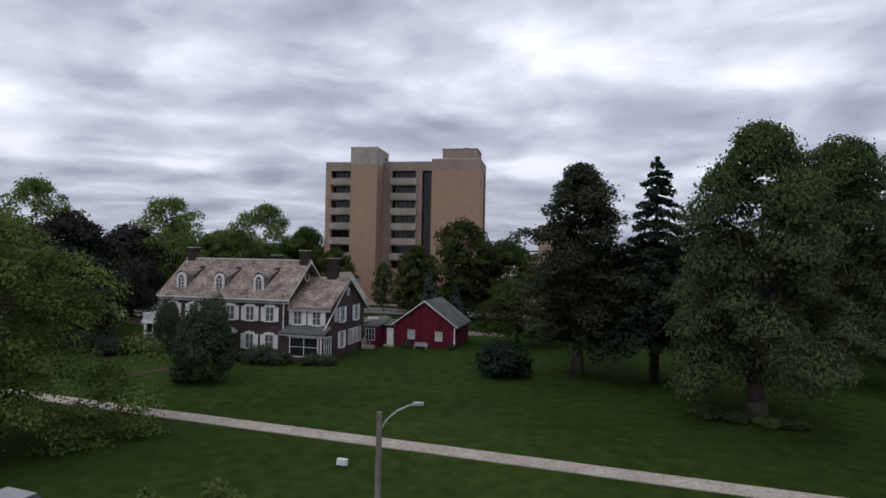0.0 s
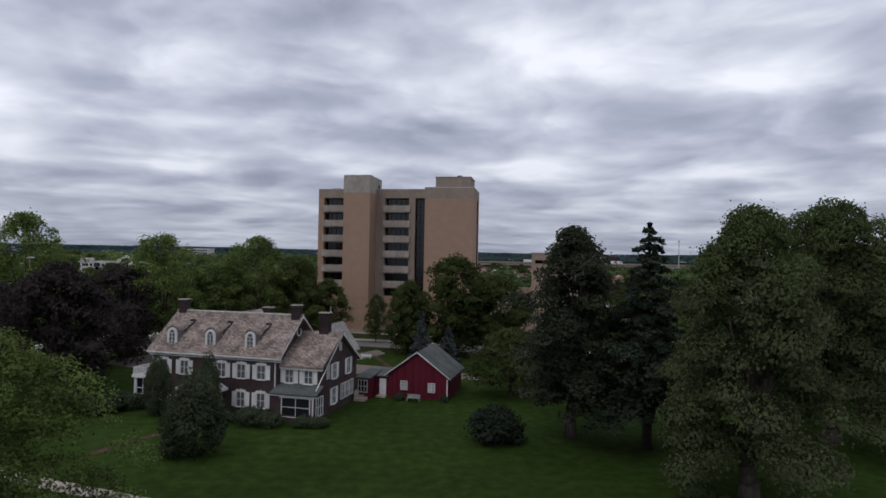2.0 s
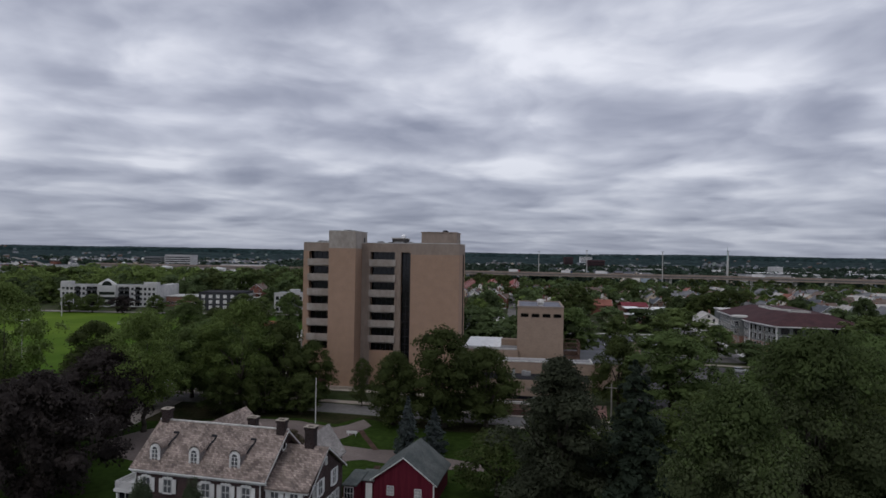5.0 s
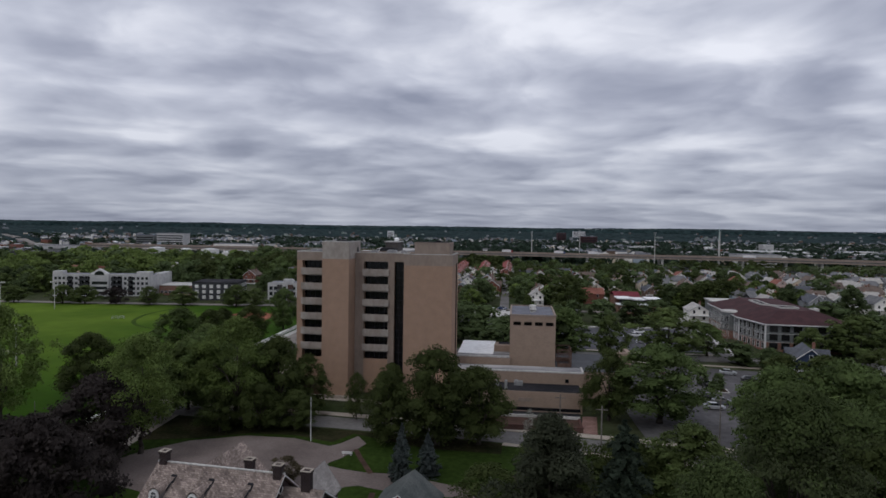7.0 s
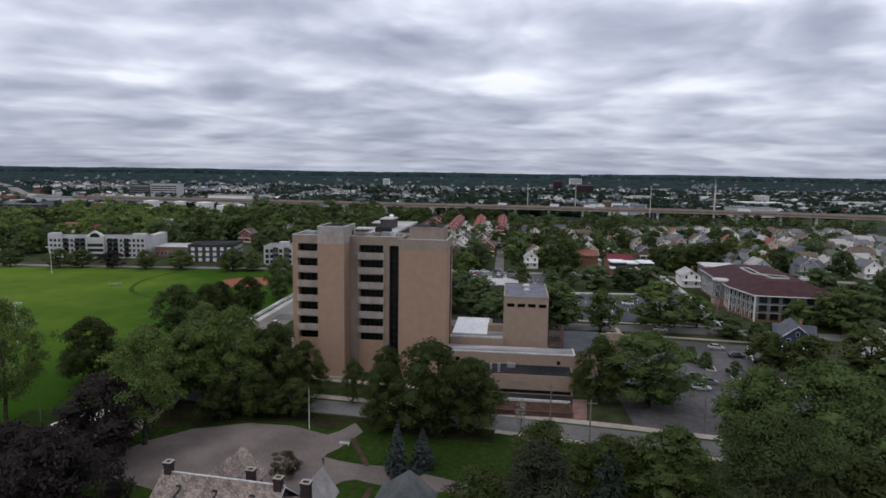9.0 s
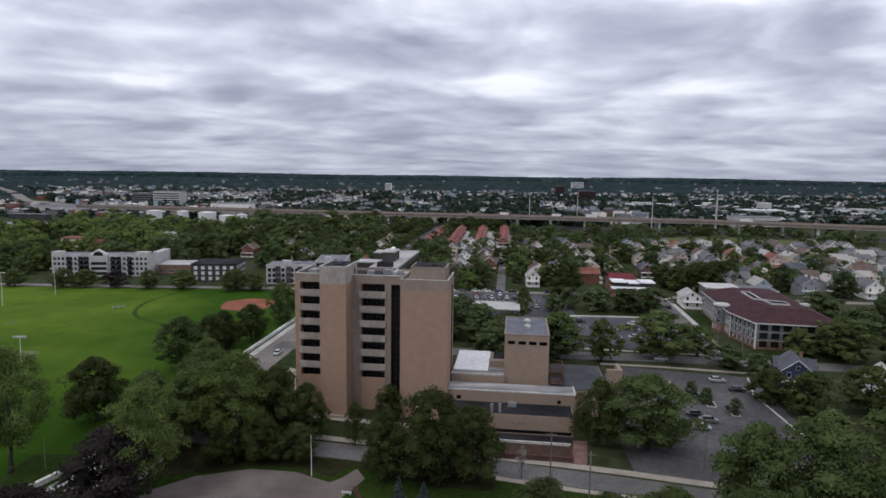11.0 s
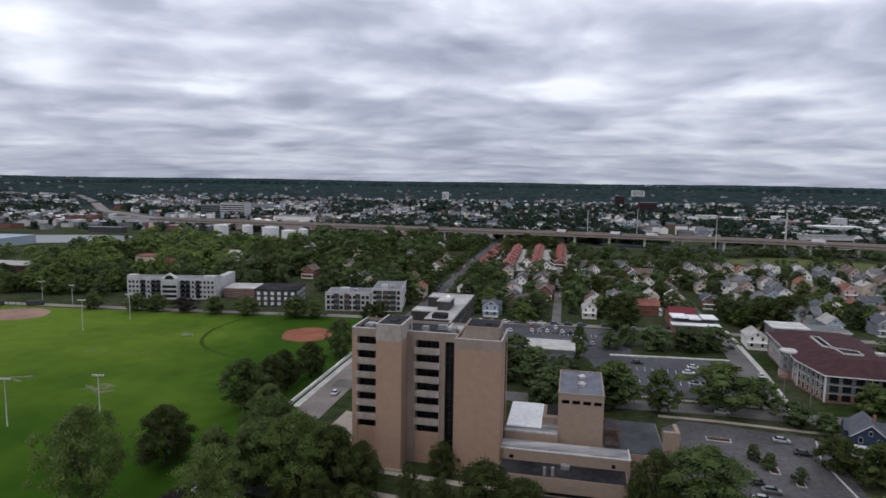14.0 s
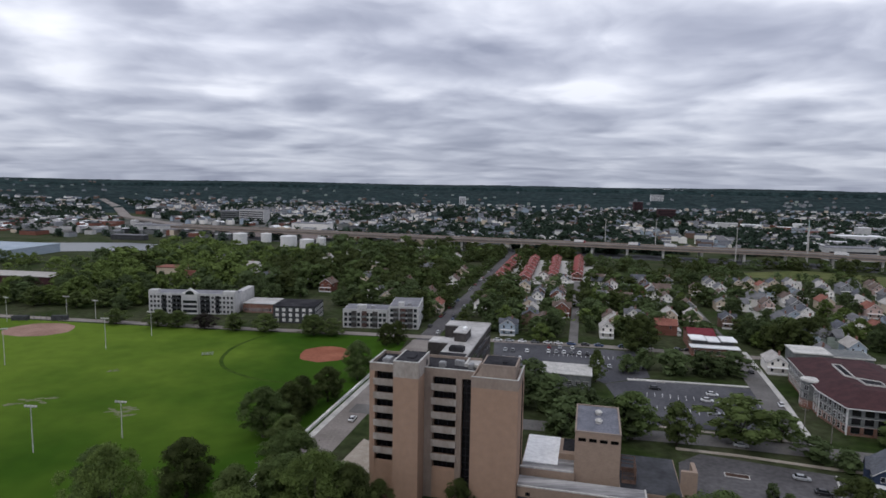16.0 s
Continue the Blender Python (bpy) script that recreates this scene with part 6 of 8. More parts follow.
# ---------- halls, flats and houses of the town ----------
FLAT_WHITE = surface("white_render", ((0.42, 0.415, 0.41), (0.55, 0.54, 0.52)), 0.3, 2.0, 0.8, fine_mix=0.1)
CHARCOAL = surface("charcoal_cladding", ((0.045, 0.047, 0.05), (0.07, 0.072, 0.075)), 0.4, 2.0, 0.8)
GREY_CLAD = surface("grey_cladding", ((0.13, 0.14, 0.14), (0.19, 0.195, 0.19)), 0.4, 2.0, 0.8)
RED_BRICK = masonry("orange_red_brick", (0.20, 0.075, 0.05), (0.26, 0.105, 0.07), (0.25, 0.2, 0.17), 0.22, 0.075, 0.9)


def grid_windows(parent, a0, a1, b, rows, count, w, h, rz=0.0, along="a", trim=WHITE_PAINT, bars=(2, 2), skip=(), glass=PANE):
    """Rows of single windows on one face."""
    for r, z in enumerate(rows):
        for i in range(count):
            if (r, i) in skip:
                continue
            p = a0 + (a1 - a0) * (i + 0.5) / count
            window(parent, (p, b, z) if along == "a" else (b, p, z), w, h, rz, bars=bars, trim=trim, glass=glass)


# brick hall with a maroon hipped roof
hall = thing("brick_hall", "three-storey brick and grey hall with maroon hipped roof", "hall", (111.6, 196.4, 0), -12.5)
foot = [(0.0, 59.2), (0.0, 18.0), (4.0, 2.6), (31.0, 2.6), (31.0, 59.2)]
part("base_storey", Shape().prism(foot, -0.4, 3.1), RED_BRICK, hall, "red brick ground storey")
part("upper_wall", Shape().prism([(u + (0.05 if u < 15 else -0.05), v) for u, v in foot], 3.1, 9.0), GREY_CLAD, hall, "grey clad upper storeys")
part("corner_post", Shape().box(3.75, 4.15, 2.45, 2.85, 0, 9.0), WHITE_PAINT, hall), part("corner_post", Shape().box(-0.15, 0.2, 17.8, 18.2, 0, 9.0), WHITE_PAINT, hall)
for u in (17.0,):
    part("corner_post", Shape().box(u, u + 0.14, 2.48, 2.6, 0, 9.0), WHITE_PAINT, hall)
eave = [(-0.8, 60.0), (-0.8, 17.7), (3.3, 1.7), (32.0, 1.7), (32.0, 60.0)]
crest = [(9.0, 51.0), (9.0, 19.5), (10.6, 11.5), (23.0, 11.5), (23.0, 51.0)]
for k in range(5):
    (u0, v0), (u1, v1), (u2, v2), (u3, v3) = eave[k], eave[(k + 1) % 5], crest[(k + 1) % 5], crest[k]
    part("roof_slope", Shape().solid([(u0, v0, 9.2), (u1, v1, 9.2), (u2, v2, 12.8), (u3, v3, 12.8)], (0, 0, -0.22)), MAROON, hall, "maroon shingle roof slope")
    if k < 3:
        part("gutter", strip([(u0, v0), (u1, v1)], 0.22, 8.85, 9.18), WHITE_PAINT, hall, "white gutter board")
part("roof_top", Shape().prism(crest, 12.4, 12.76), MAROON, hall)
for pts in ([(9.6, 40.0), (9.6, 26.0), (12.2, 24.0), (12.2, 40.0)], [(12.4, 24.0), (13.2, 17.0), (19.0, 16.5), (19.0, 21.5)]):
    # no opening is cut: the dark slab paints the shade down in it
    part("roof_well", Shape().prism(pts, 12.7, 13.02), ROOF_DARK, hall, "flat dark slab painting the shade of a roof well")
    part("well_rim", strip(pts + [pts[0]], 0.4, 12.7, 13.3), PALE_CONCRETE, hall, "raised rim of the roof well")
part("roof_hatch", Shape().box(26.0, 29.0, 25.0, 27.0, 11.2, 12.0), PALE_CONCRETE, hall)
part("round_bay", Shape().tube((-0.2, 28, -0.3), (-0.2, 28, 9.6), 3.1, 3.1, 18), GREY_CLAD, hall)
part("bay_plinth", Shape().tube((-0.2, 28, -0.3), (-0.2, 28, 3.0), 3.2, 3.2, 18), RED_BRICK, hall)
part("round_bay_roof", Shape().tube((-0.2, 28, 9.6), (-0.2, 28, 10.0), 3.5, 3.5, 20).tube((-0.2, 28, 10.0), (-0.2, 28, 10.2), 2.9, 2.9, 20), PALE_CONCRETE, hall, "pale rounded bay cornice")
for z in (0.8, 3.7, 6.5):
    grid_windows(hall, 32.5, 58.0, -0.06, (z,), 10, 1.6, 1.9, rz=-90, along="b", bars=(1, 2), glass=TOWER_GLASS)
    grid_windows(hall, 19.0, 24.5, -0.06, (z,), 2, 1.4, 1.9, rz=-90, along="b")
    for k in range(6):
        f = (k + 0.5) / 6
        window(hall, (4.0 * f - 0.06, 18.0 - 15.4 * f, z), 1.6, 1.9, rz=-75.4, bars=(1, 2), glass=TOWER_GLASS)
    grid_windows(hall, 4.6, 30.4, 2.54, (z,), 7, 2.6, 2.1, bars=(1, 1), trim=CHARCOAL, glass=TOWER_GLASS)
    for k in range(4):
        a = math.radians(125 + k * 36)
        window(hall, (-0.2 + 3.12 * math.cos(a), 28 + 3.12 * math.sin(a), z), 1.5, 1.9, rz=math.degrees(a) + 90)
    if z > 1:
        part("band", Shape().prism([(u - (0.06 if u < 15 else -0.06), v - (0.06 if v < 15 else -0.06)) for u, v in foot], z - 0.68, z - 0.55), PALE_CONCRETE, hall, "pale storey band")

# white block of flats with an arched middle gable
flats = thing("white_flats", "four-storey white flats with an arched gable", "flats", (-193.5, 336.5, 0), 2.5)
part("wall", Shape().box(0, 50, 0, 15, -0.4, 11.2).box(46, 50, 15, 34, -0.4, 11.2).box(20, 29, -1.2, 0, -0.4, 11.8), FLAT_WHITE, flats, "white rendered walls")
part("roof", Shape().box(0.4, 49.6, 0.4, 14.6, 11.2, 11.4), ROOF_GREY, flats)
part("parapet", Shape().box(0, 20, -0.1, 0.3, 11.2, 11.9).box(29, 50, -0.1, 0.3, 11.2, 11.9).box(0, 5, 0.3, 5, 11.2, 13.4).box(43, 50, 0.3, 5, 11.2, 13.2), FLAT_WHITE, flats)
gab = [(20, 11.8), (29, 11.8), (29, 12.4), (24.5, 15.0), (20, 12.4)]
part("gable", Shape().solid([(x, -1.2, z) for x, z in gab], (0, 1.5, 0)), WHITE_PAINT, flats)
part("arched_glazing", Shape().solid([(24.5 + 2.6 * math.cos(math.pi * i / 10), -1.22, 11.4 + 2.3 * math.sin(math.pi * i / 10)) for i in range(11)], (0, -0.04, 0)), PANE, flats)
for a0, a1, cnt in ((0.5, 19.5, 9), (29.5, 49.5, 9)):
    grid_windows(flats, a0, a1, -0.06, (0.8, 3.5, 6.2, 8.9), cnt, 1.25, 1.45, bars=(2, 1), trim=GREY_CLAD)
for z in (1.0, 3.7, 6.4):
    part("recess_glazing", Shape().box(20.5, 28.5, -1.26, -1.2, z, z + 1.6), PANE, flats)
for a in (9.0, 14.8, 17.6, 31.5, 34.4, 40.0):
    # near-black panel on the wall face paints the shade of a deep bay
    part("balcony_recess", Shape().box(a - 1.15, a + 1.15, -0.09, -0.02, 0.5, 10.7), OPENING_SHADE, flats, "flat dark panel in place of a recessed balcony bay")
    for z in (3.2, 5.9, 8.6):
        part("balcony", Shape().box(a - 1.3, a + 1.3, -1.1, -0.1, z - 0.15, z).box(a - 1.3, a + 1.3, -1.1, -1.03, z, z + 0.9), CHARCOAL, flats)

low = thing("low_office", "low tan office with a white flat roof", "building", (-141.5, 346.0, 0), -1.0)
part("wall", Shape().box(0, 18, 0, 17, -0.3, 5.2), RED_BRICK, low)
part("roof", Shape().box(-0.5, 18.5, -0.5, 17.5, 5.2, 5.6), ROOF_PALE, low)
grid_windows(low, 0.5, 17.5, -0.06, (1.0,), 8, 1.5, 1.6)
dark = thing("dark_flats", "charcoal three-storey flats with white windows", "flats", (-115.5, 323.0, 0), 2.0)
part("wall", Shape().box(0, 23, 0, 20, -0.3, 9.0), CHARCOAL, dark)
part("roof", Shape().box(-0.2, 23.2, -0.2, 20.2, 9.0, 9.4), ROOF_DARK, dark)
grid_windows(dark, 0.5, 22.5, -0.06, (0.8, 3.6, 6.4), 6, 1.75, 1.75, bars=(2, 1), glass=WHITEWASH)
grid_windows(dark, 0.5, 19.5, 23.06, (0.8, 3.6, 6.4), 7, 1.2, 1.8, rz=90, along="b", bars=(2, 1))
for nm, x, y, w, d, rz in (("white_flats", -75.5, 317.5, 24.0, 16.0, 1.0), ("white_flats", -51.0, 318.0, 16.0, 28.0, 1.0)):
    fl = thing(nm, "white and grey four-storey flats with balconies", "flats", (x, y, 0), rz)
    hgt = 9.6 if w > 20 else 11.6
    part("wall", Shape().box(0, w, 0, d, -0.3, hgt), FLAT_WHITE, fl)
    part("roof", Shape().box(0.4, w - 0.4, 0.4, d - 0.4, hgt, hgt + 0.15), ROOF_GREY, fl)
    part("parapet", Shape().box(0, w, -0.1, 0.3, hgt, hgt + 0.6).box(w - 0.3, w + 0.1, 0.3, d, hgt, hgt + 0.6).box(w * 0.3, w * 0.5, 3, 7, hgt, hgt + 2.0), FLAT_WHITE, fl)
    part("roof_unit", Shape().box(w * 0.6, w * 0.6 + 2, 5, 7, hgt + 0.15, hgt + 1.3), METAL, fl)
    rows_ = [0.8 + 2.8 * i for i in range(int(hgt / 2.8))]
    grid_windows(fl, 0.5, w - 0.5, -0.06, rows_, int(w / 2.4), 1.6, 1.8, bars=(2, 1), trim=GREY_CLAD)
    grid_windows(fl, 0.5, d - 0.5, w + 0.06, rows_, int(d / 3), 1.3, 1.6, rz=90, along="b", bars=(2, 1))
    for a, back_wall in ((w * 0.25, DARK_PANEL), (w * 0.48, BRICK), (w * 0.72, DARK_PANEL)):
        # flat panel on the wall face; no recess is cut
        part("balcony_recess", Shape().box(a - 1.4, a + 1.4, -0.10, -0.02, 0.4, hgt - 0.5), back_wall, fl, "flat dark panel in place of a recessed balcony bay")
        for z in rows_[1:]:
            part("balcony", Shape().box(a - 1.5, a + 1.5, -1.2, -0.1, z - 0.5, z - 0.35).box(a - 1.5, a + 1.5, -1.2, -1.12, z - 0.35, z + 0.5), GREY_CLAD, fl)

modern = thing("modern_house", "modern white and red flat-roofed building", "building", (96.0, 286.0, 0), -8.0)
part("wall", Shape().box(0, 20, 0, 12, -0.3, 4.2), RED_BRICK, modern)
part("clerestory", Shape().box(1.0, 19, 4.5, 13, 4.2, 6.6), TOWER_GLASS, modern, "dark clerestory glazing")
for a, b, z in ((-0.8, 20.8, 4.2), (0.0, 7.0, 6.6), (7.6, 13.0, 6.2), (13.6, 20.4, 6.6)):
    y0, y1 = (-1.2, 4.4) if z < 5 else (3.6, 13.4)
    part("flat_roof", Shape().box(a, b, y0, y1, z, z + 0.45), ROOF_WHITE, modern, "white stepped flat roof")
part("side_wing", Shape().box(1.0, 13.0, 14.0, 30.0, -0.3, 6.4), RED_BRICK, modern)
part("red_roof", Shape().solid([(0.6, 13.6, 6.4), (13.4, 13.6, 6.4), (13.4, 22, 8.6), (0.6, 22, 8.6)], (0, 0, -0.3)).solid([(0.6, 22, 8.6), (13.4, 22, 8.6), (13.4, 30.4, 6.4), (0.6, 30.4, 6.4)], (0, 0, -0.3)), surface("bright_red_roof", ((0.13, 0.018, 0.026), (0.18, 0.028, 0.038)), 0.5, 2.0, 0.7), modern)
grid_windows(modern, 0.5, 19.5, -0.06, (1.0,), 6, 1.9, 2.0)
back = thing("pale_block", "long pale flat-roofed block behind the hall", "building", (132.0, 266.0, 0), -10.0)
part("wall", Shape().box(0, 30, 0, 13, -0.3, 8.2), GREY_CLAD, back)
part("roof", Shape().box(-0.4, 14.6, -0.4, 13.4, 8.2, 8.7).box(14.7, 30.4, -0.4, 13.4, 7.6, 8.1), PALE_CONCRETE, back)
grid_windows(back, 0.5, 29.5, -0.06, (0.9, 3.6), 10, 1.3, 1.6)
shed = thing("low_hall", "low grey building with white flat roof", "building", (22.0, 233.0, 0), -9.0)
part("wall", Shape().box(0, 19, 0, 14, -0.3, 5.8), GREY_CLAD, shed)
part("roof", Shape().box(-0.4, 19.4, -0.4, 14.4, 5.8, 6.2), PALE_CONCRETE, shed)
grid_windows(shed, 0.5, 18.5, -0.06, (2.0,), 6, 1.8, 1.6)

# gabled frame houses
COATS = {}
for nm, a, b_ in (("white", (0.74, 0.71, 0.66), (0.86, 0.83, 0.78)), ("cream", (0.55, 0.46, 0.35), (0.66, 0.56, 0.44)), ("pink", (0.46, 0.33, 0.29), (0.56, 0.42, 0.37)), ("grey", (0.22, 0.23, 0.24), (0.30, 0.31, 0.32)),
                  ("blue", (0.30, 0.36, 0.42), (0.38, 0.44, 0.50)), ("brown", (0.13, 0.085, 0.065), (0.18, 0.12, 0.09)), ("navy", (0.030, 0.045, 0.085), (0.045, 0.062, 0.11)), ("green", (0.27, 0.31, 0.27), (0.34, 0.38, 0.33)), ("brick", (0.17, 0.07, 0.05), (0.23, 0.10, 0.075))):
    COATS[nm] = surface(nm + "_clapboard", (a, b_), 0.4, 3.0, 0.8, stretch=(0.3, 0.3, 6.0), fine_mix=0.12)
TILES = {}
for nm, a, b_ in (("grey", (0.13, 0.13, 0.135), (0.19, 0.19, 0.195)), ("brown", (0.12, 0.09, 0.075), (0.17, 0.13, 0.11)), ("slate", (0.085, 0.09, 0.105), (0.13, 0.135, 0.15)), ("pale", (0.36, 0.34, 0.315), (0.47, 0.445, 0.415)), ("rust", (0.21, 0.085, 0.065), (0.28, 0.12, 0.09)), ("red", (0.21, 0.055, 0.05), (0.29, 0.085, 0.075))):
    TILES[nm] = surface(nm + "_roof_shingle", (a, b_), 0.35, 2.5, 0.9, fine_mix=0.2)
house_stock = {}


def frame_house(x, y, rz, w, d, h, coat, tile, rise=3.0, cross=False, label="", group="houses of the town"):
    key = (w, d, h, coat, tile, rise, cross)
    if key not in house_stock:
        wall = Shape().box(-w / 2, w / 2, 0, d, -0.3, h).solid([(-w / 2, 0, h), (w / 2, 0, h), (0, 0, h + rise)], (0, 0.2, 0)).solid([(-w / 2, d, h), (0, d, h + rise), (w / 2, d, h)], (0, -0.2, 0))
        roof = ridge_roof(Shape(), -0.4, d + 0.4, -w / 2 - 0.45, w / 2 + 0.45, 0, h - 0.25, h + rise + 0.12, None, 0.2)
        if cross:
            wall.box(w / 2 - 0.1, w / 2 + 1.2, d * 0.35, d * 0.65, -0.3, h).box(-w / 2 - 1.2, -w / 2 + 0.1, d * 0.35, d * 0.65, -0.3, h)
            gable_roof(roof, -w / 2 - 1.5, w / 2 + 1.5, d * 0.35 - 0.4, d * 0.65 + 0.4, d * 0.5, h - 0.1, h + rise * 0.8)
        porch_ = Shape().box(-w / 2, w / 2, -2.0, -0.02, -0.1, 0.5).box(-w / 2, w / 2, -2.1, -0.02, 2.75, 3.0)
        for q in (-w / 2 + 0.1, -0.1, w / 2 - 0.3):
            porch_.box(q, q + 0.2, -2.0, -1.8, 0.5, 2.75)
        trim_ = Shape()
        for e, k in ((-w / 2 - 0.45, 1), (w / 2 + 0.45, -1)):
            trim_.solid([(e, -0.46, h - 0.22), (e, -0.46, h - 0.5), (0, -0.46, h + rise - 0.14), (0, -0.46, h + rise + 0.14)][::k], (0, 0.06, 0))
        chim = Shape().box(w * 0.18, w * 0.18 + 0.7, d * 0.55, d * 0.55 + 0.7, h + rise * 0.3, h + rise + 0.9)
        house_stock[key] = (wall.mesh("wall", COATS[coat]), roof.mesh("roof", TILES[tile]), porch_.mesh("porch", WHITE_PAINT), chim.mesh("chimney", RED_BRICK), trim_.mesh("rake_trim", WHITE_PAINT))
    wm, rm, pm, cm, tm = house_stock[key]
    ob = thing("frame_house", label or f"{coat} clapboard house with {tile} gabled roof", "house", (x, y, 0), rz, group)
    part("wall", wm, None, ob), part("roof", rm, None, ob), part("porch", pm, None, ob), part("chimney", cm, None, ob), part("rake_trim", tm, None, ob)
    for z in (0.9, 3.6):
        for q in (-w * 0.26, w * 0.26):
            window(ob, (q, -0.06, z), 1.0, 1.5, bars=(1, 1))
    window(ob, (0, -0.06, h + 0.4), 0.9, 1.2, bars=(1, 1))
    for e in (1, -1):
        window(ob, (e * (w / 2 + 0.06), d * 0.3, 3.6), 1.0, 1.5, rz=90 * e, bars=(1, 1))
    return ob


frame_house(104.5, 157.0, -22, 8.0, 11.0, 5.4, "navy", "slate", 3.2, True, "dark navy house with white trim and slate roof")
frame_house(123.6, 262.0, -12, 8.0, 12.0, 5.0, "white", "pale", 2.4, False, "white house with pale grey roof beside the hall")
frame_house(123.0, 146.0, -22, 8.0, 11.0, 5.4, "white", "pale", 3.0, False, "white house behind the street trees")
NORTH_ROW = [
    (11.9, 313, "blue", "slate", True), (30, 322, "brown", "brown", True), (62.5, 314, "white", "pale", False), (101, 327, "brick", "rust", False), (122.8, 376, "grey", "brown", False),
    (151, 448, "cream", "brown", False), (149.5, 394, "cream", "grey", False), (219, 405, "cream", "rust", False), (214, 381, "cream", "brown", False), (197, 438, "blue", "pale", False),
    (229, 468, "white", "pale", True), (257, 486, "white", "grey", False), (207, 349, "white", "grey", True), (176, 312, "green", "grey", True), (209, 335, "cream", "rust", False),
    (246.7, 414, "white", "pale", False), (-2.5, 366, "white", "brown", False), (188, 330, "green", "slate", True), (232, 352, "blue", "slate", False),
]
EAST_ROW = [
    (165, 345, "grey", "grey", False), (178, 395, "pink", "brown", False), (190, 372, "white", "slate", False), (236, 385, "pink", "rust", False), (255, 372, "white", "grey", False),
    (262, 440, "grey", "slate", False), (280, 420, "cream", "brown", False), (135, 345, "brown", "slate", True), (118, 405, "white", "brown", False), (130, 440, "pink", "brown", False),
    (170, 470, "white", "grey", False), (140, 480, "grey", "brown", False), (96, 380, "cream", "slate", False), (84, 350, "white", "grey", True), (80, 410, "brown", "grey", False),
    (45, 360, "brick", "brown", True), (34, 400, "white", "slate", False), (28, 440, "cream", "grey", False), (92, 450, "white", "brown", False),
]
CORNER_ROW = [
    (105, 480, "brick", "slate", False), (48, 460, "cream", "brown", False), (196, 290, "grey", "slate", True), (218, 305, "green", "pale", True), (240, 320, "white", "slate", False),
    (266, 340, "cream", "brown", False), (160, 425, "white", "brown", False), (205, 465, "cream", "rust", False), (240, 445, "white", "grey", False), (290, 470, "pink", "brown", False),
    (300, 440, "white", "slate", False), (225, 285, "white", "grey", False), (258, 300, "blue", "grey", False), (285, 380, "white", "pale", False), (-38, 395, "cream", "brown", False),
    (-48, 420, "brick", "brown", False), (-30, 360, "cream", "rust", False), (-25, 450, "white", "brown", False),
]
ROWS_OF_HOUSES = NORTH_ROW + EAST_ROW + CORNER_ROW
for i, (x, y, coat, tile, cross) in enumerate(ROWS_OF_HOUSES):
    w, d, h = ((7.5, 11.0, 5.6), (8.5, 12.0, 5.8), (7.0, 10.0, 5.2))[i % 3]
    frame_house(x, y, -8 + (90 if i % 5 == 3 else 0), w, d, h, coat, tile, (2.6, 3.2, 2.9)[i % 3], cross)
rng_h = random.Random(21)
for i in range(12):
    for j in range(12):
        x, y = 156 + i * 15.5 + rng_h.uniform(-1.5, 1.5) + j * 1.6, 288 + j * 18 + rng_h.uniform(-2, 2)
        if any(abs(x - h[0]) < 11 and abs(y - h[1]) < 14 for h in ROWS_OF_HOUSES) or rng_h.random() < 0.16 or x > 345:
            continue
        ROWS_OF_HOUSES.append((x, y, None, None, False))
        frame_house(x, y, -8 + rng_h.choice((0, 0, 90, 180)), *((7.5, 11.0, 5.6), (8.5, 12.0, 5.8), (7.0, 10.0, 5.2))[j % 3], rng_h.choice(("white", "white", "grey", "cream", "blue", "cream", "green")), rng_h.choice(("grey", "grey", "brown", "pale", "slate")), (2.6, 3.2, 2.9)[i % 3])
for i in range(9):
    for j in range(10):
        x, y = 22 + i * 15.5 + rng_h.uniform(-2, 2) + j * 2.6, 330 + j * 17.5 + rng_h.uniform(-2, 2)
        if any(abs(x - h[0]) < 11 and abs(y - h[1]) < 14 for h in ROWS_OF_HOUSES) or rng_h.random() < 0.30 or abs(x - (43 + (y - 296) * 0.151)) < 9 or abs(x - (118 + (y - 276) * 0.13)) < 10 or y > 495:
            continue
        ROWS_OF_HOUSES.append((x, y, None, None, False))
        frame_house(x, y, -8 + rng_h.choice((0, 0, 90, 180)), *((7.5, 11.0, 5.6), (8.5, 12.0, 5.8), (7.0, 10.0, 5.2))[j % 3], rng_h.choice(("white", "cream", "brown", "brick", "grey", "white")), rng_h.choice(("grey", "brown", "slate", "pale")), (2.6, 3.2, 2.9)[i % 3])
for x, y, coat, tile in ((-62, 380, "cream", "brown"), (-75, 402, "white", "grey"), (-58, 436, "grey", "brown"), (-92, 452, "cream", "grey"), (-70, 478, "white", "brown"), (-112, 420, "brick", "brown"), (-135, 470, "white", "pale"), (-98, 520, "cream", "pale"), (-45, 520, "white", "grey"),
                         (-60, 560, "cream", "brown"), (-30, 590, "white", "pale"), (-165, 440, "grey", "slate"), (-190, 500, "white", "pale"), (-150, 560, "white", "pale"), (-20, 500, "cream", "brown"), (-215, 440, "cream", "rust"), (-128, 610, "white", "pale"), (-60, 640, "white", "pale"), (-240, 560, "white", "grey")):
    ROWS_OF_HOUSES.append((x, y, None, None, False))
    frame_house(x, y, rng_h.choice((-8, 82)), 8.5, 12.0, 5.8, coat, tile, 3.2)
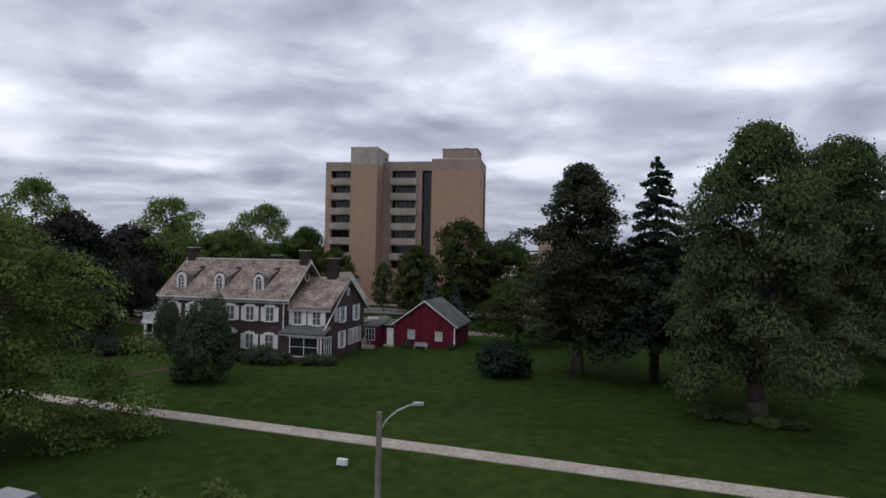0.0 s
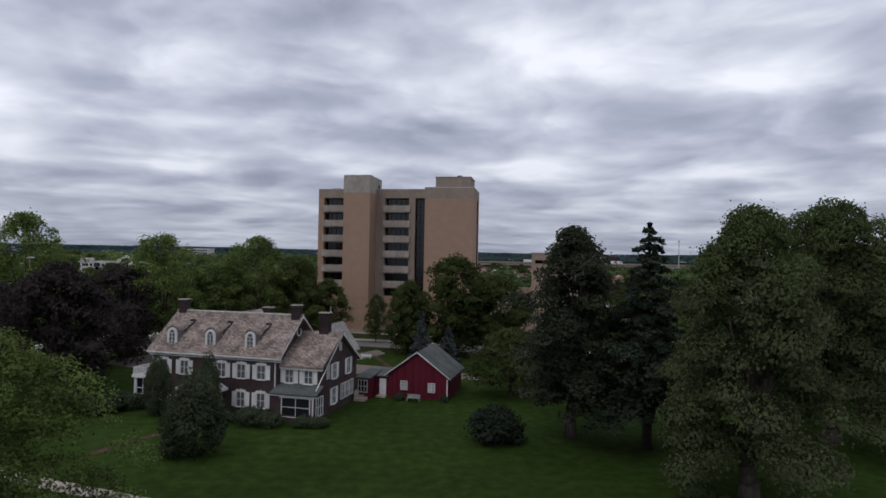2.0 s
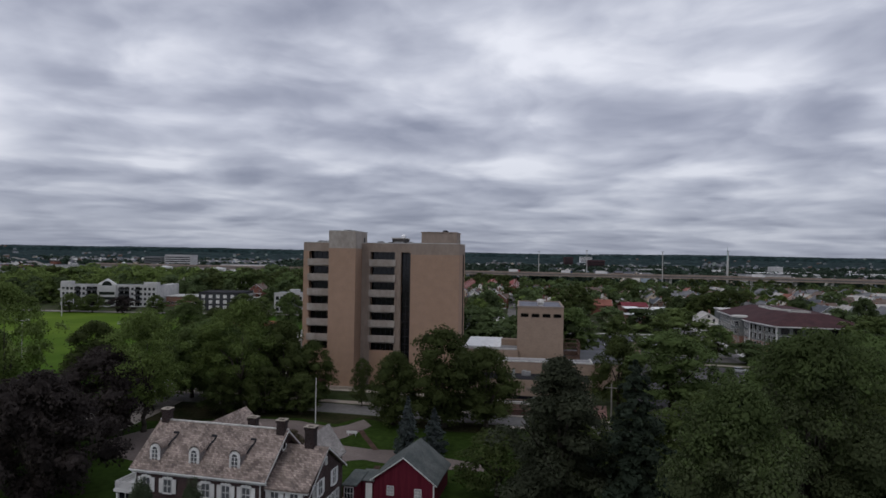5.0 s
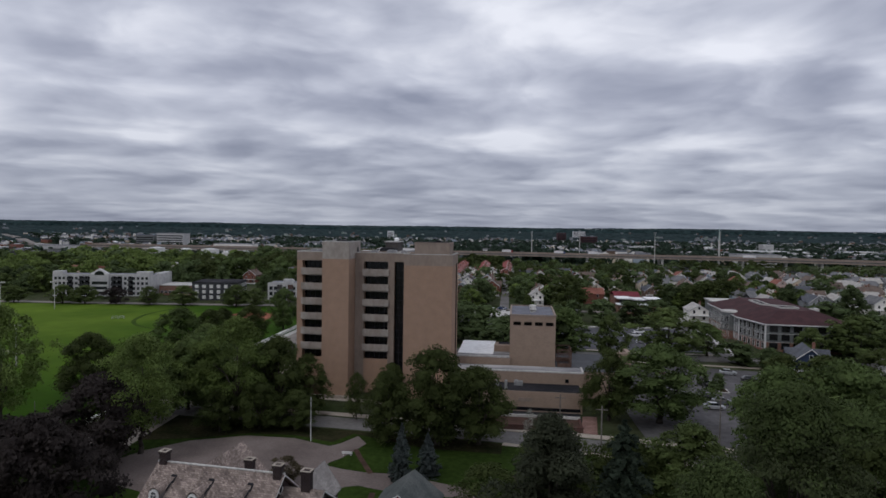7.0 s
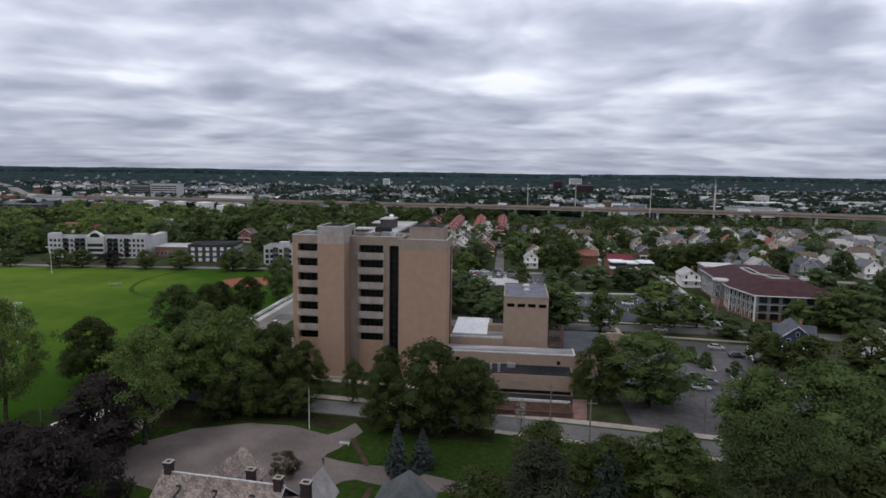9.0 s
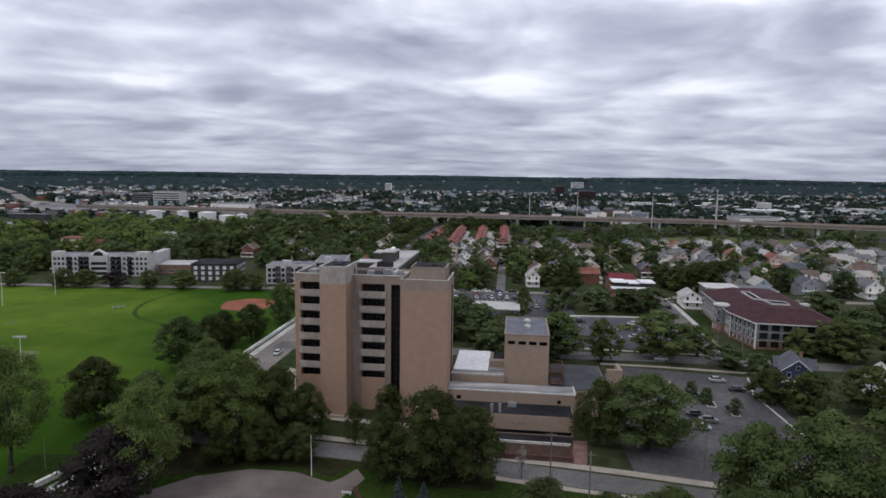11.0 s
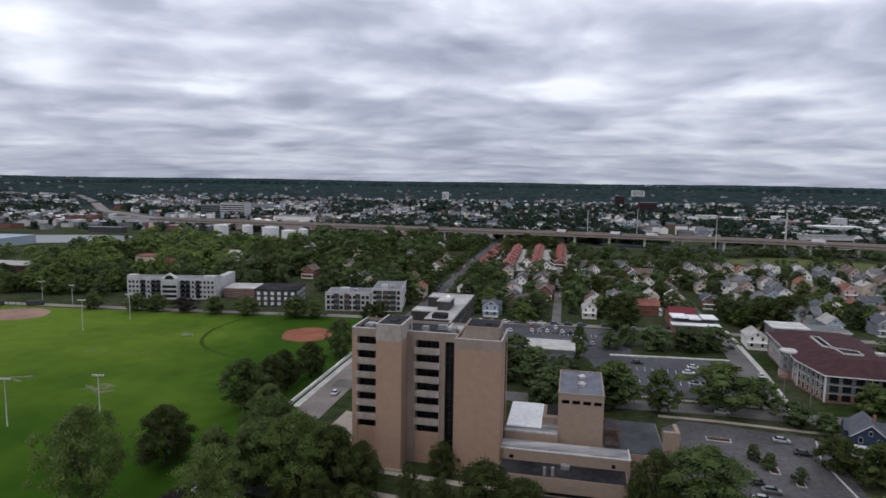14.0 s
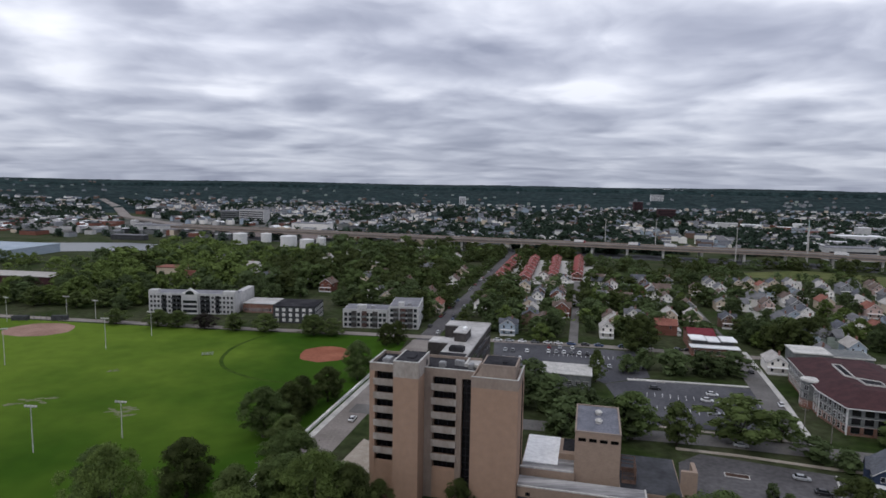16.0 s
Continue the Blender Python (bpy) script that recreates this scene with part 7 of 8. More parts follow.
# rows of red-roofed terraces
for x0, y0, x1, y1 in ((8.5, 472, 28, 598), (29.5, 476, 47, 600), (52, 487, 69, 604), (73.5, 497, 92, 610)):
    for k in range(7):
        f = k / 6
        frame_house(x0 + (x1 - x0) * f, y0 + (y1 - y0) * f, -7.5, 8.5, 16.0, 5.2, "brick", "red", 2.4, False, "brick terrace house with bright red roof", "red-roofed terraces")

# ---------- parked cars ----------
car_stock = {}
TYRE = surface("tyre_rubber", ((0.012, 0.012, 0.012), (0.02, 0.02, 0.02)), 2.0, 8.0, 0.9)
PAINTS = {}
for nm, c in (("white", (0.62, 0.62, 0.62)), ("silver", (0.34, 0.35, 0.36)), ("black", (0.015, 0.015, 0.017)), ("grey", (0.12, 0.125, 0.13)), ("red", (0.22, 0.02, 0.02)), ("blue", (0.03, 0.06, 0.14)), ("yellow", (0.55, 0.30, 0.02))):
    PAINTS[nm] = surface(nm + "_car_paint", (c, tuple(v * 1.1 for v in c)), 0.5, 3.0, 0.3, fine_mix=0.04, specular=0.6)


def car(x, y, rz, paint="white"):
    if paint not in car_stock:
        body = Shape()
        rings = []
        # stations along the car: x, half width low and at the belt, height of sill, belt and bonnet or boot
        for px_, wl_, wb, z0, zb, zt in ((-2.22, 0.70, 0.72, 0.45, 0.72, 0.84), (-2.05, 0.82, 0.84, 0.32, 0.78, 0.98), (-1.6, 0.86, 0.88, 0.25, 0.86, 1.02), (-0.3, 0.87, 0.89, 0.22, 0.90, 0.98), (1.0, 0.87, 0.88, 0.24, 0.86, 0.97), (1.75, 0.84, 0.85, 0.28, 0.72, 0.86), (2.15, 0.72, 0.74, 0.38, 0.62, 0.70)):
            ring = [(px_, -wl_, z0), (px_, -wb, zb), (px_, -wb * 0.86, zt), (px_, wb * 0.86, zt), (px_, wb, zb), (px_, wl_, z0)]
            rings.append([len(body.v) + i for i in range(6)])
            body.v += ring
        for ra, rb in zip(rings, rings[1:]):
            body.f += [(ra[i], rb[i], rb[(i + 1) % 6], ra[(i + 1) % 6]) for i in range(6)]
        body.f += [tuple(reversed(rings[0])), tuple(rings[-1])]
        glass = Shape()
        glass.v = [(-1.85, -0.74, 0.97), (1.2, -0.74, 0.95), (1.2, 0.74, 0.95), (-1.85, 0.74, 0.97), (-1.2, -0.58, 1.46), (0.4, -0.58, 1.45), (0.4, 0.58, 1.45), (-1.2, 0.58, 1.46)]
        glass.f = [(3, 2, 1, 0), (4, 5, 6, 7), (0, 1, 5, 4), (1, 2, 6, 5), (2, 3, 7, 6), (3, 0, 4, 7)]
        roof = Shape().solid([(-1.24, -0.57, 1.50), (0.42, -0.57, 1.49), (0.42, 0.57, 1.49), (-1.24, 0.57, 1.50)], (0, 0, -0.045))
        wheel = Shape().tube((0, -0.1, 0), (0, 0.1, 0), 0.32, 0.32, 12)
        rim = Shape().tube((0, -0.11, 0), (0, 0.11, 0), 0.19, 0.19, 8)
        car_stock[paint] = (body.mesh("body", PAINTS[paint]), glass.mesh("glasshouse", PANE), roof.mesh("roof", PAINTS[paint]), wheel.mesh("wheel", TYRE), rim.mesh("rim", METAL))
    b, g, r, wh, rm = car_stock[paint]
    ob = thing("car", f"{paint} parked saloon car", "car", (x, y, 0.02), rz, "parked cars")
    part("body", b, None, ob), part("glasshouse", g, None, ob), part("roof", r, None, ob)
    for wx in (-1.35, 1.35):
        for wy in (-0.8, 0.8):
            w_ = part("wheel", wh, None, ob, at=(wx, wy, 0.32))
            if y < 260:
                part("rim", rm, None, w_)
    return ob


CAR_PARK_CARS = [
    (81.8, 224, -12, "white"), (79.6, 211, -12, "silver"), (66, 235.5, -12, "black"), (107.2, 222.6, 78, "white"), (78.3, 184.8, -12, "silver"), (86.3, 164.8, -15, "silver"),
    (88, 157, -15, "black"), (75.6, 151.4, -15, "black"), (70.1, 136.3, -15, "grey"), (66.3, 132.2, -15, "silver"), (68.6, 140, -15, "black"), (-42.5, 192.0, 82, "white"),
    (-16.9, 24.7, -20, "silver"),
]
STREET_CARS = [
    (86, 231, -12, "white"), (90, 220, -12, "grey"), (30, 283, 84, "white"), (33.5, 282.6, 84, "silver"), (37, 282.2, 84, "white"), (40.5, 281.8, 84, "grey"), (44, 281.4, 84, "white"),
    (47.5, 281, 84, "black"), (10, 283, 84, "silver"), (13.5, 282.7, 84, "grey"), (20, 282.2, 84, "white"), (9, 270, 84, "black"), (16, 269.4, 84, "white"), (61, 262, 84, "grey"), (64, 276, 84, "silver"), (31, 291, 84, "red"), (36, 290.5, 84, "silver"), (42, 290, 84, "white"), (50, 268, 84, "white"), (54, 262, 84, "silver"),
]
LOT_CARS = [
    (-24, 312, 82, "white"), (-18, 352, 82, "black"), (-13, 380, 82, "silver"), (-8, 415, 82, "white"), (-2, 452, 82, "grey"), (2, 480, 82, "white"), (8, 520, 82, "silver"),
    (121, 310, 80, "white"), (113, 262, 80, "black"), (58, 400, 82, "silver"), (56, 372, 82, "white"),
]
for x, y, rz, p_ in CAR_PARK_CARS + STREET_CARS + LOT_CARS:
    car(x, y, rz, p_)
rng_c = random.Random(8)
for i in range(34):
    y = 318 + i * 8.2 + rng_c.uniform(-1.2, 1.2)
    if rng_c.random() < 0.72:
        side = rng_c.choice((-4.4, 4.4))
        car(-29 + (y - 300) * 0.156 + side, y, 81, rng_c.choice(("white", "silver", "black", "grey", "black", "silver", "red", "blue")))
for i in range(22):
    x = -12 + i * 6.1 + rng_c.uniform(-0.8, 0.8)
    if rng_c.random() < 0.7:
        car(x, 299.8 - (x + 20) * 0.078 + 3.0, -5, rng_c.choice(("white", "silver", "black", "grey", "blue")))

# ---------- town trees ----------
rng_t = random.Random(5)
BLOCKED = [(-196, -140, 332, 374), (-142, -120, 344, 370), (-117, -91, 320, 345), (-77, -33, 315, 349), (94, 120, 282, 318), (20, 44, 228, 250), (104, 165, 180, 282), (58, 106, 200, 245), (24, 60, 250, 296), (-378, -300, 380, 436), (-268, -232, 428, 484), (-320, -170, 622, 700), (215, 385, 520, 585)]


def clear_of(x, y, gap=3.0):
    if any(a - gap < x < b + gap and c - gap < y < d + gap for a, b, c, d in BLOCKED):
        return False
    if abs(x - (-29 + (y - 300) * 0.154)) < 8 or abs(x - (43 + (y - 296) * 0.151)) < 6.0 and y < 505 or abs(x - (118 + (y - 276) * 0.13)) < 7:
        return False
    if any(abs(x - h[0]) < 6.5 and -5 < y - h[1] < 13 for h in ROWS_OF_HOUSES):
        return False
    if 2 < x - (y - 500) * 0.15 < 84 and 466 < y < 640:
        return False
    return True


def scatter(n, x0, x1, y0, y1, h0, h1, stock, label, group):
    for _ in range(n):
        for _try in range(12):
            x, y = rng_t.uniform(x0, x1), rng_t.uniform(y0, y1)
            if clear_of(x, y):
                break
        else:
            continue
        h = rng_t.uniform(h0, h1)
        tree("town_tree", label, x, y, h, h * rng_t.uniform(0.36, 0.5), stock, rng_t.randint(1, 5), group=group)


scatter(50, -330, -32, 352, 420, 9, 14, "town", "green tree of the wooded quarter", "trees of the wooded quarter")
scatter(40, 0, 200, 310, 400, 8, 13.5, "town", "green garden tree between houses", "garden trees")
scatter(46, -350, -195, 338, 425, 9, 15, "light", "light green tree of the wooded quarter", "trees of the wooded quarter")
scatter(22, 0, 210, 300, 420, 8, 13, "light", "light green garden tree between houses", "garden trees")
scatter(14, 140, 260, 200, 300, 9, 14, "town", "green street tree by the hall", "garden trees")
scatter(34, 150, 345, 300, 500, 8, 13, "town", "green garden tree between houses", "garden trees")
FLATS_TREES = [
    (-195, 307, 8.5, 5.2, "fresh", 1), (-171, 305.5, 9, 5.6, "fresh", 2), (-160, 305, 9, 5.6, "fresh", 3), (-145, 304, 8.5, 5.0, "beech", 1), (-129, 303.5, 9, 5.6, "fresh", 1), (-112, 302, 9.5, 6.4, "fresh", 2),
    (-86, 299, 10.5, 6.6, "fresh", 3), (-76.5, 299, 9, 5.4, "fresh", 1), (-95, 318, 6, 3, "town", 3), (-46.5, 284, 11, 4.4, "oak", 2),
    (-41.5, 287, 11.5, 4.4, "oak", 1), (19, 230, 12, 6.0, "town", 1),
]
REAR_LOT_TREES = [
    (14, 215, 12, 7, "town", 2), (24, 208, 13, 7, "town", 3), (34, 200, 12, 6.5, "town", 4), (28, 190, 12, 7, "town", 1), (23, 178.5, 10, 6, "town", 3), (34, 181.5, 11, 6, "town", 2), (42, 188, 12.5, 6.5, "town", 5),
    (46, 187, 15, 7.5, "broad", 2), (44.7, 242, 13, 3.4, "fresh", 2), (80, 258, 10, 7.0, "town", 1), (92, 256, 10, 7, "town", 4),
    (104, 258, 10, 7, "town", 2),
]
HALL_TREES = [
    (68, 262, 9, 4.5, "town", 3), (60, 256, 8, 4, "town", 5), (59, 184, 13.5, 5.2, "fresh", 3), (78.5, 186.5, 15.5, 9.4, "fresh", 1), (92.5, 190.0, 10, 4.6, "broad", 3),
    (73.5, 291, 17.5, 8.8, "oak", 3), (112, 316, 10, 6, "town", 2), (96, 178, 7, 5.0, "town", 1), (102, 172, 6, 4, "town", 3), (92, 148, 9, 5.0, "oak", 1), (98, 142, 10, 6.0, "oak", 2),
    (137, 184, 14, 8.5, "fresh", 1),
]
QUARTER_TREES = [
    (113, 141, 12, 6.5, "oak", 2), (126, 190, 9, 5.5, "fresh", 2), (150, 176, 13, 8, "town", 4), (114, 168, 6, 3.4, "town", 2), (116, 128, 12, 7, "fresh", 2), (130, 142, 13, 7.5, "fresh", 3),
    (85, 115, 11, 6.0, "fresh", 1), (98, 110, 16, 8, "broad", 3), (122, 112, 15, 8, "fresh", 2), (92, 96, 16, 8, "fresh", 3), (140, 190, 9, 5, "town", 2), (162, 210, 12, 7, "town", 1),
    (166, 240, 12, 8, "town", 5), (138, 299, 13, 7.2, "oak", 1), (147, 302, 15, 8.0, "oak", 3), (157, 308, 15, 8.4, "oak", 2), (168, 318, 14, 7.5, "oak", 1),
]
WOODS_EDGE_TREES = [
    (75, 148, 4.2, 1.9, "town", 3), (79, 141, 4, 1.8, "town", 2), (73.5, 153.5, 4, 1.8, "town", 4), (-270, 345, 12, 7, "fresh", 1), (-255, 352, 12, 7, "fresh", 2), (-242, 343, 10, 6, "fresh", 3),
    (-228, 348, 11, 7, "fresh", 1), (-214, 342, 9, 5, "town", 5), (-285, 356, 12, 7, "town", 3), (-300, 380, 12, 7, "town", 1), (-280, 390, 13, 7, "town", 5), (58, 480, 9, 5, "town", 1),
]
for x, y, h, r, kind, seed in FLATS_TREES + REAR_LOT_TREES + HALL_TREES + QUARTER_TREES + WOODS_EDGE_TREES:
    tree("town_tree", "green tree beside the street", x, y, h, r, "street_" + kind if kind != "town" else kind, seed, group="street trees")


# ---------- the far town, the viaduct and the hills ----------
def stock_cards(seed, n, size):
    r_ = np.random.default_rng(seed)
    return clumped(r_, dict(h=1.0, r=0.5, base=0.05, clumps=26 if n < 100 else 42, clump=0.15 if n < 100 else 0.118, flat=0.72, profile="round", fill=0.84 if n > 100 else 0.0, filled=10), n, size)


def far_trees(name, label, pts, sizes, n_cards, size, material):
    stocks = [stock_cards(50 + i, n_cards, size) for i in range(5)]
    vs, qs, ns, off = [], [], [], 0
    for i, ((x, y, z), s) in enumerate(zip(pts, sizes)):
        v, q, nv = stocks[i % 5]
        a = i * 1.7
        c_, s_ = math.cos(a), math.sin(a)
        vv = np.stack([(v[:, 0] * c_ - v[:, 1] * s_) * s * 1.25 + x, (v[:, 0] * s_ + v[:, 1] * c_) * s * 1.25 + y, v[:, 2] * s + z], 1)
        vs.append(vv), qs.append(q + off)
        ns.append(np.stack([nv[:, 0] * c_ - nv[:, 1] * s_, nv[:, 0] * s_ + nv[:, 1] * c_, nv[:, 2]], 1))
        off += len(v)
    return tagged(new(name, np_mesh(name, np.concatenate(vs), np.concatenate(qs), material, np.concatenate(ns))), label, "trees", kind="stuff")


def grove(n, x0, x1, y0, y1, h0, h1):
    got, tall = [], []
    while len(got) < n:
        x, y = rng_t.uniform(x0, x1), rng_t.uniform(y0, y1)
        if clear_of(x, y) or rng_t.random() < 0.02:
            got.append((x, y, -0.3)), tall.append(rng_t.uniform(h0, h1))
    return got, tall


groves = [grove(70, -85, -20, 350, 600, 9, 14), grove(320, -330, -30, 400, 690, 9, 18), grove(60, 0, 210, 385, 505, 8, 13), grove(48, 0, 150, 310, 500, 8, 13), grove(130, 95, 420, 500, 625, 6, 12), grove(90, -20, 90, 600, 690, 7, 12), grove(70, -480, -330, 340, 520, 8, 13), grove(70, 260, 420, 250, 420, 7, 13)]
wood_pts, wood_sizes = [q for g in groves for q in g[0]], [q for g in groves for q in g[1]]
for i in range(26):
    for side in (-11.5, 12.0):
        y = 326 + i * 12.5 + rng_t.uniform(-2, 2)
        if rng_t.random() < 0.85:
            wood_pts.append((-29 + (y - 300) * 0.156 + side + rng_t.uniform(-1, 1), y, -0.3)), wood_sizes.append(rng_t.uniform(6.5, 10))
for i in range(16):
    y = 510 + (i // 3) * 20 + rng_t.uniform(-4, 4)
    wood_pts.append((28.5 + (i % 3) * 21 + (y - 506) * 0.12, y, -0.3)), wood_sizes.append(rng_t.uniform(6, 9))
sorts = [int(2.999 * min(1.0, max(0.0, (1.0 if q[0] < -170 else 0.36) + noise.noise((q[0] * 0.011, q[1] * 0.011, 4.0)) + rng_t.uniform(-0.6, 0.6)))) for q in wood_pts]
sorts = [3 if s > 0 and q[0] < -170 and rng_t.random() < 0.72 or s == 2 and rng_t.random() < 0.12 else s for s, q in zip(sorts, wood_pts)]
for k, (lab, leaf) in enumerate((("dense dark green trees of the wooded quarter", LEAF_OAK), ("dense dull green trees of the wooded quarter and gardens", LEAF_MAPLE), ("dense green trees of the wooded quarter", LEAF_TOWN), ("fresh yellowish green trees of the wooded quarter", LEAF_FRESH))):
    far_trees("town_woods", lab, [q for q, s in zip(wood_pts, sorts) if s == k], [q for q, s in zip(wood_sizes, sorts) if s == k], 230, 0.108, leaf)


def land(x, y):
    """Height of the ground: flat town, then rising hills."""
    r = math.hypot(x, y)
    f = min(1.0, max(0.0, (r - 2300) / 2500))
    ridge = 52 + 7 * noise.noise((x * 0.0011, y * 0.0003, 3.0)) + 9 * max(0.0, 1 - abs(x - 1800) / 700) + 3 * noise.noise((x * 0.006, 1.0, 0))
    near_ridge = 16 * max(0.0, 1 - abs(r - 3500) / 500) * (0.5 + 0.5 * noise.noise((x * 0.002, 8.0, 0)))
    return f * f * (3 - 2 * f) * ridge * (0.55 if r < 3950 else 1.0) + near_ridge * 0.5 if r < 4780 else ridge


cols, rows_n = 400, 140
canopy = np.zeros((rows_n, cols, 3), np.float32)
for j in range(rows_n):
    r = 1650 + 3240 * (j / (rows_n - 1)) ** 1.15
    for i in range(cols):
        a = math.radians(-50 + 100 * (i + 0.5 * (j % 2)) / cols)
        x, y = r * math.sin(a), r * math.cos(a)
        crowns = 5.0 + 6.5 * noise.noise((x * 0.06, y * 0.045, 2.0)) + 4.0 * noise.noise((x * 0.013, y * 0.009, 5.0))
        canopy[j, i] = (x, y, -2.0 if j == 0 else land(x, y) + crowns * (0.75 if r < 4600 else 0.3) - 2.0)
grid_ids = np.arange(rows_n * cols).reshape(rows_n, cols)
quads = np.stack([grid_ids[:-1, :-1], grid_ids[:-1, 1:], grid_ids[1:, 1:], grid_ids[1:, :-1]], -1).reshape(-1, 4)
tagged(new("hills", np_mesh("hills", canopy.reshape(-1, 3), quads, HAZY_HILL)), "long low wooded hills with uneven tree canopy", "hill", kind="structure")

rn = np.random.default_rng(11)


def wedge(n, y0, y1, power=1.0, half=0.84):
    y = y0 + (y1 - y0) * rn.random(n) ** power
    x = y * rn.uniform(-half, half, n)
    return x, y


MOTORWAY = [(-1257, 1932), (-911, 1460), (-677, 1112), (-500, 952), (-370, 906), (-265, 829)]


def on_motorway(x, y, gap=34):
    """Whether a place lies on or just before the motorway."""
    for (xa, ya), (xb, yb) in zip(MOTORWAY, MOTORWAY[1:]):
        f = min(1.0, max(0.0, ((x - xa) * (xb - xa) + (y - ya) * (yb - ya)) / ((xb - xa) ** 2 + (yb - ya) ** 2)))
        if math.hypot(x - xa - f * (xb - xa), y - ya - f * (yb - ya)) < gap:
            return True
    return False


def open_ground(x, y):
    """Open places of the far town without trees: river, yards and the motorway."""
    if x < -150 and 560 < y < 1000 and x < -150 - (y - 560) * 0.1:
        return True
    if on_motorway(x, y, 40):
        return True
    vy = 712 - max(0, x) * 0.28 if x > 0 else 712 - x * 0.22
    return abs(y - vy) < 26


pts, sizes = [], []
x_, y_ = wedge(5200, 700, 1750, 1.1)
for x, y in zip(x_, y_):
    if not open_ground(x, y) and noise.noise((x * 0.006, y * 0.004, 0)) > (-0.22 if x > -100 else 0.0):
        pts.append((x, y, 0)), sizes.append(rn.uniform(8, 14))
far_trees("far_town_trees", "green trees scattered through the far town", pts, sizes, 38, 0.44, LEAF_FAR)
def far_blocks(name, label, items, wall_mats, roof_mats, seed=3):
    """Many small far houses: walls and roofs joined, one part for each colour."""
    walls = [Shape() for _ in wall_mats]
    roofs = [Shape() for _ in roof_mats]
    rr_ = random.Random(seed)
    for x, y, z, w, d, h, rise, ang in items:
        c_, s_ = math.cos(ang), math.sin(ang)

        def p(u, v, k):
            return (x + u * c_ - v * s_, y + u * s_ + v * c_, z + k)

        ws, rs = rr_.choice(walls), rr_.choice(roofs)
        n = len(ws.v)
        ws.v += [p(u, v, k) for k in (-1, h) for u, v in ((-w, -d), (w, -d), (w, d), (-w, d))]
        ws.f += [tuple(n + i for i in q) for q in ((0, 1, 5, 4), (1, 2, 6, 5), (2, 3, 7, 6), (3, 0, 4, 7))]
        if rise:
            rs.face(p(-w, -d, h), p(0, -d, h + rise), p(0, d, h + rise), p(-w, d, h)).face(p(0, -d, h + rise), p(w, -d, h), p(w, d, h), p(0, d, h + rise))
            ws.face(p(-w, -d, h), p(w, -d, h), p(0, -d, h + rise))
        else:
            rs.face(p(-w, -d, h), p(w, -d, h), p(w, d, h), p(-w, d, h))
    ob = thing(name, label, "houses", kind="stuff")
    for s, m in zip(walls, wall_mats):
        if s.v:
            tagged(part("walls", s, m, ob), kind="stuff")
    for s, m in zip(roofs, roof_mats):
        if s.v:
            tagged(part("roofs", s, m, ob), kind="stuff")
    return ob


items = []
x_, y_ = wedge(2400, 735, 2000, 1.3)
for x, y in zip(x_, y_):
    if open_ground(x, y):
        continue
    items.append((x, y, 0, rn.uniform(3.2, 5.5), rn.uniform(4, 8), rn.uniform(4.5, 8), rn.uniform(1.8, 3.2), rn.choice([-0.14, 1.43]) + rn.normal(0, 0.06)))
far_blocks("far_town_houses", "pale houses of the far town", items, [COATS["white"], COATS["grey"], COATS["white"], COATS["cream"], COATS["blue"], COATS["brown"]], [TILES["grey"], TILES["grey"], TILES["slate"], TILES["slate"]])
items = []
x_, y_ = wedge(620, 745, 1700, 1.0)
for x, y in zip(x_, y_):
    if rn.random() < (0.85 if x < -100 else 0.22) and not on_motorway(x, y):
        items.append((x, y, 0, rn.uniform(4, 13), rn.uniform(5, 12), rn.uniform(3.5, 8), 0, -0.14 + rn.normal(0, 0.1)))
far_blocks("far_works", "flat-roofed pale works and stores of the far town", items, [FLAT_WHITE, GREY_CLAD, GREY_CLAD, COATS["grey"], COATS["brick"], CHARCOAL], [ROOF_WHITE, ROOF_GREY, ROOF_DARK, ROOF_GREY, ROOF_DARK], 8)
items = []
for _ in range(130):
    x, y = rn.uniform(400, 1050), rn.uniform(770, 1250)
    items.append((x, y, 0, rn.uniform(6, 20), rn.uniform(5, 12), rn.uniform(4, 11), 0, -0.14 + rn.normal(0, 0.1)))
far_blocks("white_stores", "white flat-roofed stores beyond the viaduct", items, [FLAT_WHITE, ROOF_WHITE, FLAT_WHITE, COATS["brick"]], [ROOF_WHITE, ROOF_WHITE, ROOF_GREY], 21)
items = []
for _ in range(260):
    x, y = rn.uniform(-820, -150), rn.uniform(770, 1120)
    if abs(x + 470) < 45 and abs(y - 850) < 25 or abs(x + 263) < 36 and abs(y - 914) < 20 or abs(x + 430) < 50 and abs(y - 1055) < 25 or on_motorway(x, y):
        continue
    items.append((x, y, 0, rn.uniform(2.5, 9), rn.uniform(3, 9), rn.uniform(2.5, 7.5), 0 if rn.random() < 0.6 else 2.0, -0.14 + rn.normal(0, 0.15)))
far_blocks("yard_sheds", "small sheds and stores of the riverside works", items, [FLAT_WHITE, FLAT_WHITE, COATS["grey"], COATS["brick"], GREY_CLAD, COATS["cream"]], [ROOF_WHITE, ROOF_GREY, ROOF_WHITE, ROOF_GREY, TILES["brown"]], 14)
more = [q for q in [(rn.uniform(-800, -140), rn.uniform(740, 1120), 0) for _ in range(240)] if not on_motorway(q[0], q[1], 50)]
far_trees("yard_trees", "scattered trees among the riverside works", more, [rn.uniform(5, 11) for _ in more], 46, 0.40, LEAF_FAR)
